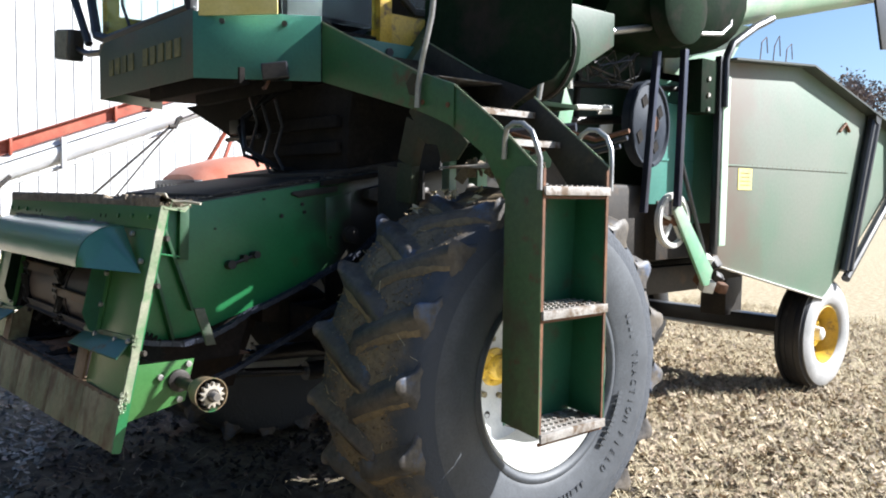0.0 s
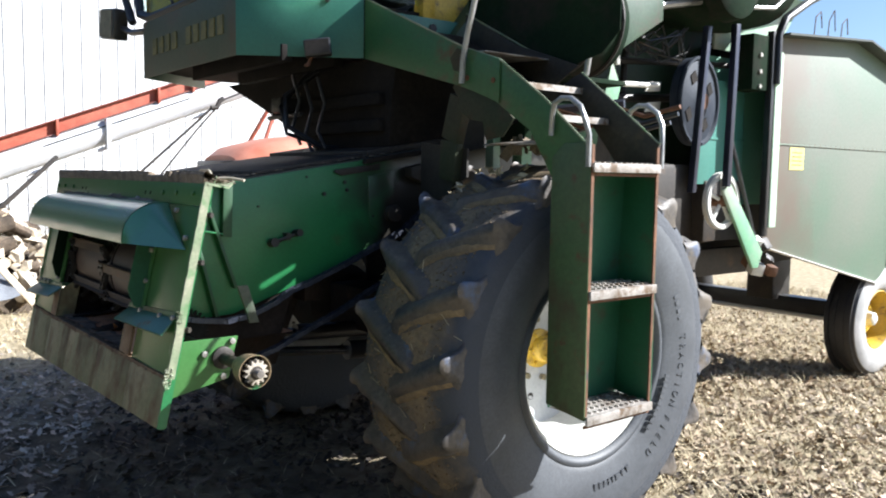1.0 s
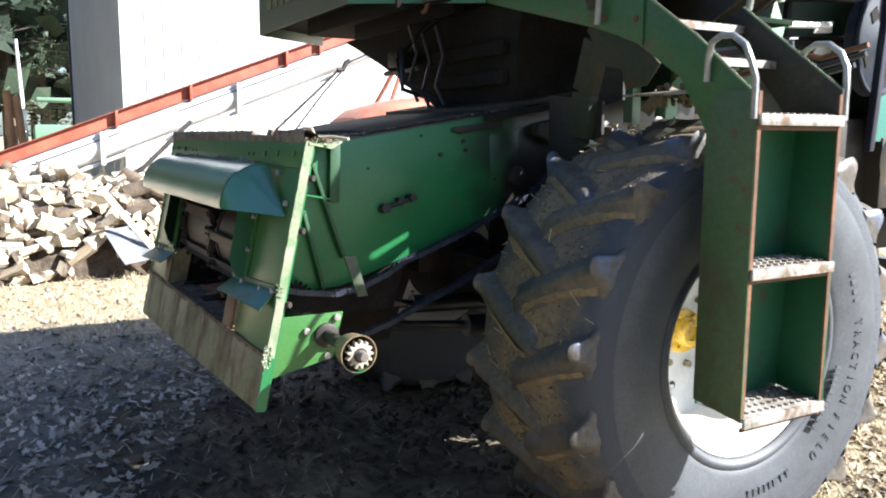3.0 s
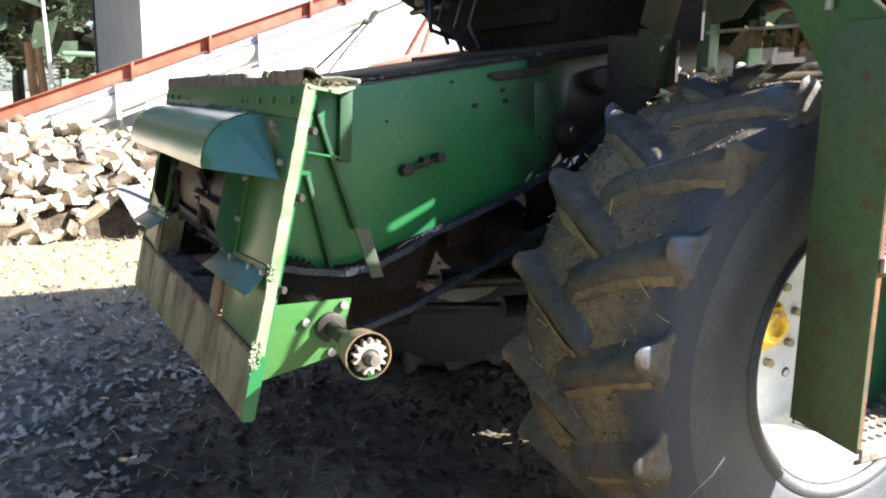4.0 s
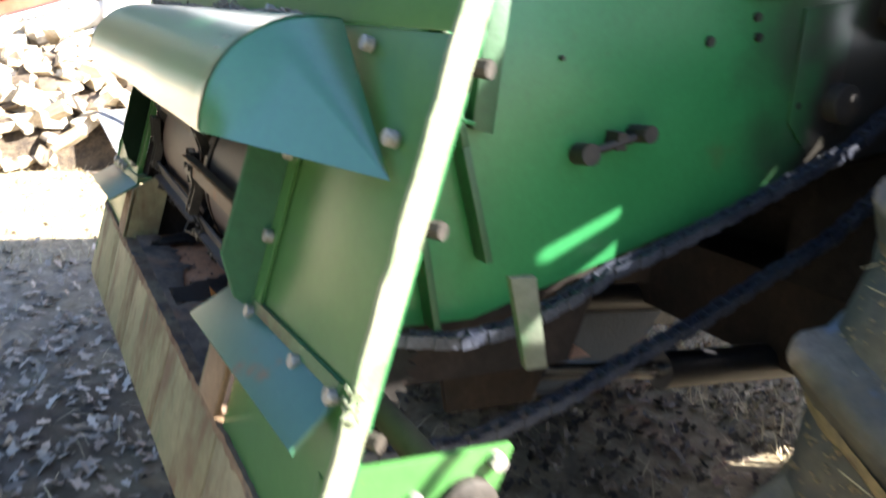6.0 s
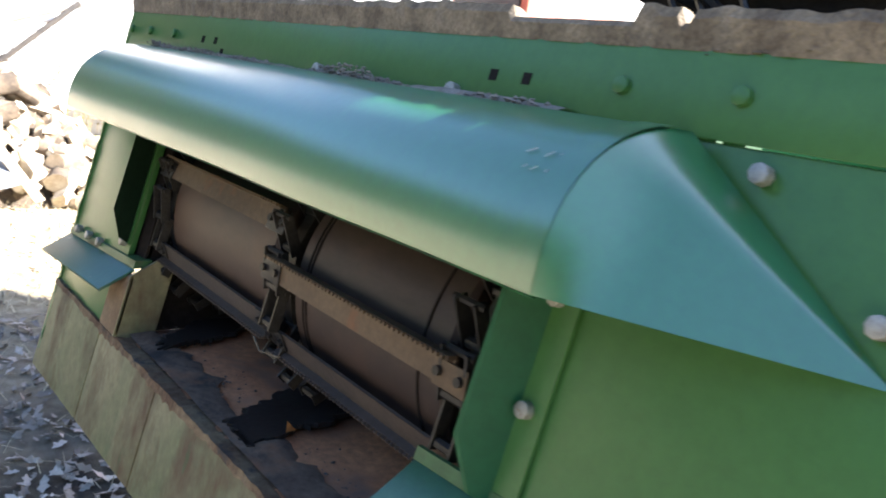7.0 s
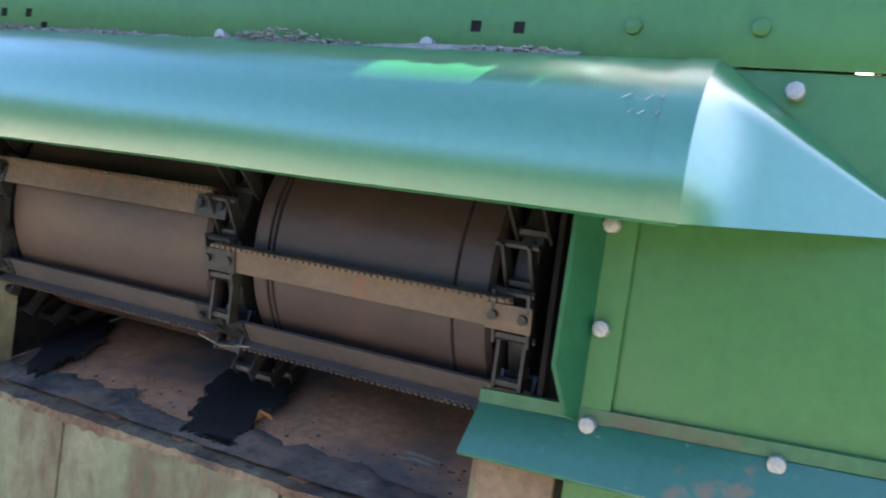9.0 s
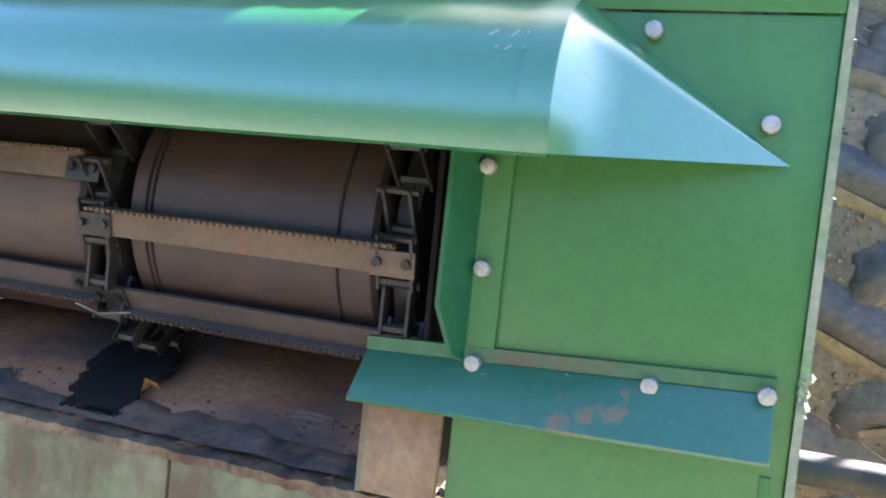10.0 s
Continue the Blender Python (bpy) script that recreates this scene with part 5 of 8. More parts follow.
def rear_wheel(cx, cy, o):
    cz = 0.395
    tp = [(-0.085, 0.20), (-0.115, 0.235), (-0.125, 0.29), (-0.118, 0.345), (-0.10, 0.380), (-0.06, 0.393), (0.0, 0.396), (0.06, 0.393), (0.10, 0.380), (0.118, 0.345), (0.125, 0.29), (0.115, 0.235), (0.085, 0.20)]
    w = part("rear_wheel", Geo().lathe(tp, (cx, cy, cz), 64), rubber, combine, "small ribbed steering tyre on a yellow rim", smooth=50)
    for x in (-0.075, -0.028, 0.028, 0.075):
        part("rib", Geo().lathe([(x - 0.016, 0.386), (x - 0.014, 0.401), (x + 0.014, 0.401), (x + 0.016, 0.386)], (cx, cy, cz), 56), rubber, w)
    sp = [(o * (x + 0.003), r) for x, r in [(0.088, 0.20), (0.116, 0.235), (0.126, 0.29), (0.119, 0.345), (0.106, 0.372)]]
    sp += [(o * (x - 0.003), r) for x, r in [(0.106, 0.372), (0.119, 0.345), (0.126, 0.29), (0.116, 0.235), (0.088, 0.20)]]
    part("sidewall", Geo().lathe(sp, (cx, cy, cz), 64, True), sidewall_light, w, "sun-bleached grey sidewall", smooth=60)
    rim = part("rim", Geo().lathe([(o * 0.100, 0.212), (o * 0.104, 0.204), (o * 0.085, 0.195), (o * 0.03, 0.175), (o * -0.02, 0.165), (o * -0.01, 0.12), (o * 0.02, 0.10), (o * 0.02, 0.0)], (cx, cy, cz), 48), yellow, w, "yellow steel rim")
    part("hub", Geo().lathe([(o * 0.02, 0.055), (o * 0.075, 0.045), (o * 0.085, 0.03), (o * 0.085, 0.0)], (cx, cy, cz), 24), rim_mat, w)
    for i in range(6):
        t = 2 * math.pi * i / 6 + 0.3
        part("wheel_nut", Geo().bolt((cx + o * 0.02, cy + 0.08 * math.cos(t), cz + 0.08 * math.sin(t)), (o, 0, 0), 0.010, 0.014), yellow, w)


sidewall_light = surf("rear_sidewall_bleached", (0.30, 0.30, 0.29), (0.40, 0.39, 0.38), 0.65, s1=6, s2=90, fine=0.15, bump=0.03)
rear_wheel(-0.225, 5.12, 1)
rear_wheel(-1.80, 5.12, -1)


tank_mat = surf("fuel_tank_dark_green", (0.007, 0.016, 0.009), (0.012, 0.026, 0.013), 0.9, spec=0.08, s1=3, s2=60, fine=0.25, bump=0.03, spot=((0.030, 0.026, 0.022), 4, 0.48, 0.2))


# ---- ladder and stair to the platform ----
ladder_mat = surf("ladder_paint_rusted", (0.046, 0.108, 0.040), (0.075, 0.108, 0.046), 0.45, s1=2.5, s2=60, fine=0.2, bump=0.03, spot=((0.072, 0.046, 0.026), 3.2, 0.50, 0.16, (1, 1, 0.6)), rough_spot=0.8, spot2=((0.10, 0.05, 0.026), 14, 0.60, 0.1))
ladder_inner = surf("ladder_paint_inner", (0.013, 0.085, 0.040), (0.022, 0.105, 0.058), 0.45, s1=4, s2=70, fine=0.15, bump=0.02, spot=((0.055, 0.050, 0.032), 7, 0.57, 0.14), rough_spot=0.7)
stair_rust = surf("grimy_rusted_green", (0.030, 0.040, 0.022), (0.052, 0.048, 0.030), 0.7, spec=0.25, s1=5, s2=60, fine=0.25, bump=0.05, spot=((0.060, 0.036, 0.022), 6, 0.52, 0.14))


def build_ladder():
    y0, y1 = 1.098, 1.432
    def sheet(y, name, mat, label=""):
        poly = [(0.548, y, 0.618), (0.716, y, 0.598), (0.712, y, 1.475), (0.600, y, 1.475), (0.548, y, 1.43)]
        return part(name, Geo().prism(poly, (0, -0.003, 0), (0, 0.003, 0)), mat, combine, label, bevel=0.001)
    lad = sheet(y0, "ladder", ladder_mat, "green box ladder with rust along its edges")
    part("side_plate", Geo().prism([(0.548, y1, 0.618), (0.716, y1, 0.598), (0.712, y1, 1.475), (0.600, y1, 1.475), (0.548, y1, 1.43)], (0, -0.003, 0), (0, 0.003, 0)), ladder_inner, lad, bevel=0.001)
    for y in (y0, y1):
        s = 1 if y == y0 else -1
        part("edge_lip", Geo().box(0.709, 0.715, min(y, y + s * 0.012), max(y, y + s * 0.012), 0.605, 1.47), rust_mat, lad)
    for z0, z1 in ((0.606, 1.008), (1.008, 1.408)):
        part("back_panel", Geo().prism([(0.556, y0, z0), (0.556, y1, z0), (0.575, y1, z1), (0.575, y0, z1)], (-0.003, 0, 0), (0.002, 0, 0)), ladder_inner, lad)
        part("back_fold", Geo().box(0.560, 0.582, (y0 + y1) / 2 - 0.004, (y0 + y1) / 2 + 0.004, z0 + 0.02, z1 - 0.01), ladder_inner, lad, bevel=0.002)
    for z in (0.610, 1.012, 1.412):
        st = part("step", Geo().box(0.558, 0.722, y0 + 0.004, y1 - 0.004, z - 0.004, z), tread_mat, lad, "worn galvanised step", bevel=0.001)
        part("step_nose", Geo().box(0.716, 0.726, y0 + 0.002, y1 - 0.002, z - 0.028, z + 0.001), tread_mat, st, bevel=0.002)
        part("step_nose", Geo().box(0.706, 0.712, y0 + 0.004, y1 - 0.004, z - 0.040, z - 0.030), rust_mat, st)
        g = Geo()
        for i in range(4):
            for j in range(12):
                cx, cy = 0.585 + i * 0.036, y0 + 0.025 + j * 0.0265
                g.tube([(cx, cy, z), (cx, cy, z + 0.006)], 0.008, 6)
        part("stud_pattern", g, tread_mat, st, kind="stuff")
    # sloping stringers
    front = [(-0.578, 2.114), (-0.577, 1.861), (0.066, 1.696), (0.243, 1.640), (0.44, 1.52), (0.548, 1.36), (0.70, 1.40), (0.700, 1.462), (0.50, 1.625), (0.285, 1.768), (0.097, 1.828)]
    def stringer(y, poly, mat, label=""):
        return part("stringer", Geo().prism([(x, y, z) for x, z in poly], (0, -0.004, 0), (0, 0.004, 0)), mat, combine, label, bevel=0.001)
    st = stringer(y0 + 0.006, front, green_rusty, "green sheet stringer of the steps, rust at its joints")
    part("edge_fold", Geo().tube([(-0.578, y0, 2.114), (0.097, y0, 1.83), (0.285, y0, 1.77), (0.50, y0, 1.627), (0.70, y0, 1.464)], 0.004, 6), cream_edge, st, "paint-worn folded top edge")
    # gusset with its lower edge pulled down to shade the chain
    part("gusset", Geo().prism([(0.07, y0, 1.70), (0.06, y0, 1.61), (0.12, y0, 1.572), (0.195, y0, 1.56), (0.215, y0, 1.495), (0.30, y0, 1.505), (0.355, y0, 1.565), (0.25, y0, 1.645)], (0, 0.003, 0), (0, 0.012, 0)), stair_rust, st, "rust-brown gusset under the joint", bevel=0.001)
    part("rust_patch", Geo().prism([(0.01, y0, 1.80), (0.03, y0, 1.755), (0.075, y0, 1.745), (0.105, y0, 1.78), (0.09, y0, 1.82), (0.05, y0, 1.835)], (0, 0.0, 0), (0, 0.003, 0)), stair_rust, st)
    part("joint_bolt", Geo().bolt((0.26, y0, 1.70), (0, -1, 0), 0.010, 0.01), rust_mat, st)
    part("joint_bolt", Geo().bolt((0.12, y0, 1.72), (0, -1, 0), 0.010, 0.01), rust_mat, st)
    part("joint_plate", Geo().prism([(0.10, y0, 1.69), (0.29, y0, 1.62), (0.29, y0, 1.77), (0.10, y0, 1.83)], (0, -0.006, 0), (0, 0.0, 0)), green_rusty, st, bevel=0.002)
    # notch in the outline is shaped to pass a slit of sun
    back = [(-0.30, 2.05), (-0.30, 1.95), (0.12, 1.68), (0.20, 1.650), (0.30, 1.668), (0.38, 1.60), (0.56, 1.39), (0.71, 1.40), (0.715, 1.478), (0.36, 1.745), (0.322, 1.733), (0.23, 1.69), (0.217, 1.706), (0.345, 1.773), (0.30, 1.79), (0.0, 1.89)]
    sb = stringer(y1, back, dark_steel, "dark far stringer of the steps")
    part("edge_fold", Geo().tube([(0.36, y1, 1.747), (0.715, y1, 1.48)], 0.004, 6), cream_edge, sb)
    part("edge_fold", Geo().tube([(-0.30, y1, 2.05), (0.22, y1, 1.79)], 0.004, 6), cream_edge, sb)
    # sheet added to bound the sun patch on the feeder side
    part("stair_sheet", Geo().prism([(-0.30, y1 + 0.012, 2.24), (-0.30, y1 + 0.012, 1.92), (0.20, y1 + 0.012, 1.75), (0.345, y1 + 0.012, 1.79), (0.44, y1 + 0.012, 1.81), (0.52, y1 + 0.012, 1.88), (0.52, y1 + 0.012, 2.12), (0.40, y1 + 0.012, 2.24)], (0, 0, 0), (0, 0.004, 0)), tank_mat, combine, "dark sheet added behind the upper steps to screen the sun")
    part("landing_plate", Geo().prism([(0.195, y0 + 0.012, 1.812), (0.195, y1 - 0.006, 1.812), (-0.06, y1 - 0.006, 1.825), (-0.02, y0 + 0.012, 1.825)], (0, 0, -0.004), (0, 0, 0)), tread_mat, combine, "worn galvanised landing plate", bevel=0.001)
    for x, z in ((0.315, 1.690), (0.44, 1.575)):
        t = part("stair_tread", Geo().box(x - 0.03, x + 0.055, y0 + 0.02, y1 - 0.006, z - 0.004, z), tread_mat, combine, "galvanised stair tread", bevel=0.001)
        part("tread_nose", Geo().box(x + 0.05, x + 0.058, y0 + 0.02, y1 - 0.006, z - 0.022, z), tread_mat, t)
    # sheet added so no sun leaks between the upper treads
    part("stair_soffit", Geo().prism([(-0.32, y0 + 0.02, 1.96), (0.13, y0 + 0.02, 1.735), (0.13, y1 - 0.01, 1.735), (-0.32, y1 - 0.01, 1.96)], (0, 0, 0), (0, 0, -0.006)), shade_grime, combine, "dark sheet added under the upper steps to block sun")
    # brace below the stringer
    def bar(pts, w, name, mat, lab=""):
        g = Geo()
        for a, b in zip(pts, pts[1:]):
            A, B = Vector(a), Vector(b)
            d = (B - A).normalized()
            u = d.cross(Vector((0, 1, 0))).normalized() * w / 2
            g.prism([A - u, A + u, B + u, B - u], (0, -0.02, 0), (0, 0.02, 0))
        return part(name, g, mat, combine, lab, bevel=0.004)
    bar([(0.10, 1.125, 1.72), (0.03, 1.14, 1.66), (-0.035, 1.15, 1.50), (-0.056, 1.16, 1.35)], 0.095, "ladder_brace", stair_rust, "bent grimy green leg bracing the steps")
    bar([(-0.192, 1.50, 1.40), (-0.192, 1.50, 1.62)], 0.05, "ladder_brace", green_light)
    # handrails
    def rail(pts, name="handrail", r=0.0105):
        return part(name, Geo().tube(pts, r, 10), rail_mat, combine, "worn bent steel handrail")
    def arc(y, dy):
        return [(0.712, y, 1.40), (0.712, y, 1.50), (0.705, y + dy, 1.545), (0.685, y + dy, 1.585), (0.645, y + dy, 1.612), (0.605, y + dy, 1.615), (0.575, y + dy, 1.60), (0.555, y, 1.565), (0.552, y, 1.50)]
    rail(arc(y0 - 0.014, -0.012), r=0.0088)
    rail(arc(y1 + 0.014, 0.006), r=0.0088)
    rail([(0.107, 1.075, 1.700), (0.112, 1.075, 1.78), (0.135, 1.075, 1.87), (0.185, 1.075, 2.02), (0.205, 1.075, 2.15), (0.205, 1.075, 2.7), (0.19, 1.09, 2.95), (0.12, 1.10, 3.02)])
    rail([(0.36, 1.455, 1.74), (0.39, 1.455, 1.90), (0.43, 1.455, 2.10), (0.43, 1.455, 2.7), (0.40, 1.455, 2.95), (0.30, 1.45, 3.02)])
    rail([(0.33, 1.47, 1.83), (0.41, 1.47, 2.05), (0.45, 1.47, 2.2)], r=0.009)


build_ladder()


reflection_grey = surf("reflection_panel_grey", (0.11, 0.13, 0.15), (0.15, 0.17, 0.19), 0.8, s1=4, s2=60, fine=0.1, bump=0.02)
green_olive = surf("green_paint_olive", (0.046, 0.066, 0.040), (0.075, 0.078, 0.050), 0.5, s1=2.5, s2=60, fine=0.2, bump=0.02, spot=((0.085, 0.060, 0.036), 5, 0.58, 0.16))
green_teal = surf("green_paint_teal", (0.034, 0.145, 0.100), (0.048, 0.170, 0.125), 0.42, s1=1.8, s2=70, fine=0.12, bump=0.015, spot=((0.06, 0.085, 0.06), 6, 0.62, 0.2))


# ---- platform and cab ----
def plat_mirror(x):
    return -2.9 - x


def build_cab():
    zb, zt = 1.861, 2.14
    A, B, C = (-2.03, 0.645), (-0.865, 0.645), (-0.577, 1.095)
    def band(p, q, z0, z1, mat, name, label=""):
        d = Vector((q[0] - p[0], q[1] - p[1], 0)).normalized()
        nrm = Vector((d.y, -d.x, 0))
        P = [Vector((*p, z0)), Vector((*q, z0)), Vector((*q, z1)), Vector((*p, z1))]
        return part(name, Geo().prism(P, nrm * -0.006, nrm * 0.0), mat, combine, label, bevel=0.002)
    pf = band(A, B, zb, zt + 0.01, green_olive, "platform_front", "dark olive-green platform front with worn yellow lettering")
    band(B, C, zb, zt, green_teal, "platform_corner", "teal-green slanted platform corner")
    band((plat_mirror(C[0]), C[1]), (plat_mirror(B[0]), B[1]), zb, zt, green_hood, "platform_corner")
    # worn maker's lettering as plain marks
    rr = random.Random(3)
    for i in range(10):
        if i == 4:
            continue
        x = -1.875 + i * 0.092
        g = Geo().box(x, x + 0.058, 0.6395, 0.645, 1.945 + 0.02, 2.045)
        part("lettering_mark", g, yellow_mark, pf)
    for x, z in ((-0.80, 2.10), (-0.66, 2.10)):
        y = 0.645 + (x + 0.865) * 1.5625
        part("bolt", Geo().bolt((x + 0.003, y - 0.002, z), (0.84, -0.54, 0), 0.012, 0.010), chain_mat, pf)
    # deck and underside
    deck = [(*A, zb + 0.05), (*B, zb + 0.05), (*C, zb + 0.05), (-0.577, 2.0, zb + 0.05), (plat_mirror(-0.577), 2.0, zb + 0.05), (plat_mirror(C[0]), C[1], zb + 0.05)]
    part("platform_deck", Geo().prism(deck, (0, 0.006, 0), (0, 0.006, 0.05)), shade_grime, combine, "dark underside of the operator's platform")
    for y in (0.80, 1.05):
        part("deck_beam", Geo().box(-1.75, -0.75, y, y + 0.05, zb - 0.02, zb + 0.05), shade_grime, combine, bevel=0.003)
    # side panel of the deck behind the steps
    part("deck_side", Geo().box(-0.583, -0.577, 1.11, 1.95, 1.86, 2.075), green_teal, combine, "teal-green side of the platform", bevel=0.002)
    part("bolt", Geo().bolt((-0.577, 1.46, 2.03), (1, 0, 0), 0.02, 0.012), black_paint, combine)
    # work lamp on the slanted corner
    m = Matrix.Translation((-0.640, 0.91, 1.888)) @ Matrix.Rotation(radians(57), 4, "Z") @ Matrix.Rotation(radians(-8), 4, "Y")
    g = Geo().box(-0.055, 0.055, -0.06, 0.015, -0.035, 0.035, m)
    lamp = part("work_lamp", g, black_paint, combine, "small black work lamp under the platform edge", bevel=0.008)
    part("lamp_lens", Geo().box(-0.048, 0.048, -0.064, -0.060, -0.028, 0.028, m), dark_steel, lamp)
    part("lamp_bracket", Geo().tube([m @ Vector((-0.03, -0.02, -0.03)), m @ Vector((-0.05, -0.03, -0.065)), m @ Vector((-0.06, 0.0, -0.06))], 0.008, 6), rust_mat, lamp)
    # head lamp at the far corner
    m2 = Matrix.Translation((-2.45, 0.60, 2.195)) @ Matrix.Rotation(radians(8), 4, "Y")
    hl = part("head_lamp", Geo().box(-0.13, 0.13, -0.02, 0.06, -0.085, 0.085, m2), black_paint, combine, "square head lamp on a bracket", bevel=0.012)
    part("lamp_lens", Geo().box(-0.12, 0.10, -0.026, -0.02, -0.075, 0.075, m2), lens_mat, hl)
    part("lamp_bracket", Geo().tube([(-2.33, 0.63, 2.16), (-2.2, 0.64, 2.12), (-2.04, 0.66, 2.11), (-1.95, 0.66, 2.16)], 0.018, 8), black_paint, hl)
    # cab
    x0, x1, y0, y1 = -2.0, -0.62, 0.70, 1.95
    H = 3.45
    cab = part("cab_roof", Geo().box(x0 - 0.06, x1 + 0.06, y0 - 0.10, y1 + 0.05, H, H + 0.16), green_rusty, combine, "green cab roof", bevel=0.04)
    # unseen panel added under the roof to tone the hood's reflection
    part("roof_lining", Geo().box(x0 + 0.02, x1 - 0.02, y0 + 0.03, y1 - 0.02, H - 0.02, H - 0.004), reflection_grey, cab, "unseen dull grey panel added for the hood's reflection")
    for (x, y) in ((x0, y0), (x1 - 0.03, y0 + 0.19), (x1, 1.45), (x0, y1), (x1, y1)):
        part("cab_pillar", Geo().box(x - 0.035, x + 0.035, y - 0.035, y + 0.035, 2.37 if y < 1 and x > -1 else 2.05, H), yellow, cab, bevel=0.008)
    part("cab_panel", Geo().box(x1 - 0.012, x1 + 0.006, 1.13, 1.42, 2.05, 2.10), shade_grime, cab, "black lower cab panel", bevel=0.004)
    part("cab_panel", Geo().box(x1 - 0.012, x1 + 0.006, 1.47, 2.14, 2.05, 2.22), yellow, cab, bevel=0.004)
    part("cab_panel", Geo().box(x0 - 0.006, x0 + 0.012, 0.74, 1.92, 2.05, 2.30), yellow, cab, bevel=0.004)
    part("cab_back", Geo().box(x0, x1, y1 - 0.01, y1 + 0.01, 2.0, H), dark_steel, cab)
    # front panel left of the windscreen, yellow, near the corner
    part("cab_corner", Geo().prism([(-0.86, 0.672, 2.12), (-0.60, 0.90, 2.12), (-0.60, 0.90, 2.36), (-0.86, 0.672, 2.36)], (0, 0, 0), (0.008, -0.008, 0)), yellow_cab, cab, "yellow corner panel of the cab", bevel=0.003)
    # windscreen with black rubber frame, leaning
    W = [(-2.20, 2.40), (-2.12, 2.21), (-1.95, 2.165), (-0.93, 2.165), (-0.90, 3.36), (-2.2, 3.36)]
    part("windscreen_frame", Geo().tube([(x, 0.665, z) for x, z in W + W[:1]], 0.028, 8, cap=False), black_paint, cab, "black rubber windscreen frame")
    pane = part("windscreen", Geo().prism([(x, 0.665, z) for x, z in W], (0, -0.003, 0), (0, 0.003, 0)), glass, cab, "clear windscreen glass")
    pane.visible_shadow = False
    part("wiper", Geo().tube([(-1.62, 0.655, 2.19), (-1.70, 0.650, 2.30), (-1.72, 0.650, 2.50)], 0.008, 6), black_paint, cab)
    part("cab_post", Geo().tube([(-2.12, 0.62, 2.16), (-2.30, 0.60, 2.44), (-2.36, 0.60, 2.9)], 0.022, 8), black_paint, cab)
    D = [(1.56, 2.30), (1.63, 2.24), (1.98, 2.26), (2.08, 2.34), (2.08, 3.3), (1.56, 3.3)]
    part("door_frame", Geo().tube([(x1 + 0.012, y, z) for y, z in D + D[:1]], 0.022, 8, cap=False), black_paint, cab)
    pane = part("door_glass", Geo().prism([(x1 + 0.008, y, z) for y, z in D], (-0.002, 0, 0), (0.002, 0, 0)), glass, cab, "side window glass")
    pane.visible_shadow = False
    pane = part("side_glass", Geo().box(x1 - 0.003, x1 + 0.003, 0.93, 1.42, 2.13, H - 0.02), glass, cab)
    pane.visible_shadow = False
    # seat and steering column inside
    part("seat", Geo().box(-1.55, -1.05, 1.25, 1.75, 2.25, 2.45), black_paint, cab, "dark operator's seat", bevel=0.04)
    part("seat_back", Geo().box(-1.55, -1.05, 1.70, 1.82, 2.40, 3.0), black_paint, cab, bevel=0.04)
    part("steering_column", Geo().tube([(-1.3, 0.85, 1.95), (-1.3, 1.05, 2.7)], 0.03, 8), black_paint, cab)
    part("steering_wheel", Geo().tube([(-1.3 + 0.2 * math.cos(t * 0.3927), 1.06 + 0.05 * math.sin(t * 0.3927), 2.72 + 0.18 * math.sin(t * 0.3927)) for t in range(17)], 0.014, 6, cap=False), black_paint, cab)
    part("door_edge", Geo().box(x1 - 0.01, x1 + 0.012, 2.09, 2.15, 2.05, 3.3), yellow, cab, bevel=0.006)
    part("mesh_box", Geo().box(-0.78, -0.70, 1.0, 1.18, 2.14, 2.5), dark_steel, cab, bevel=0.01)


yellow_cab = surf("cab_pale_yellow", (0.62, 0.52, 0.16), (0.70, 0.60, 0.24), 0.4, s1=6, s2=80, fine=0.1, bump=0.01)
build_cab()


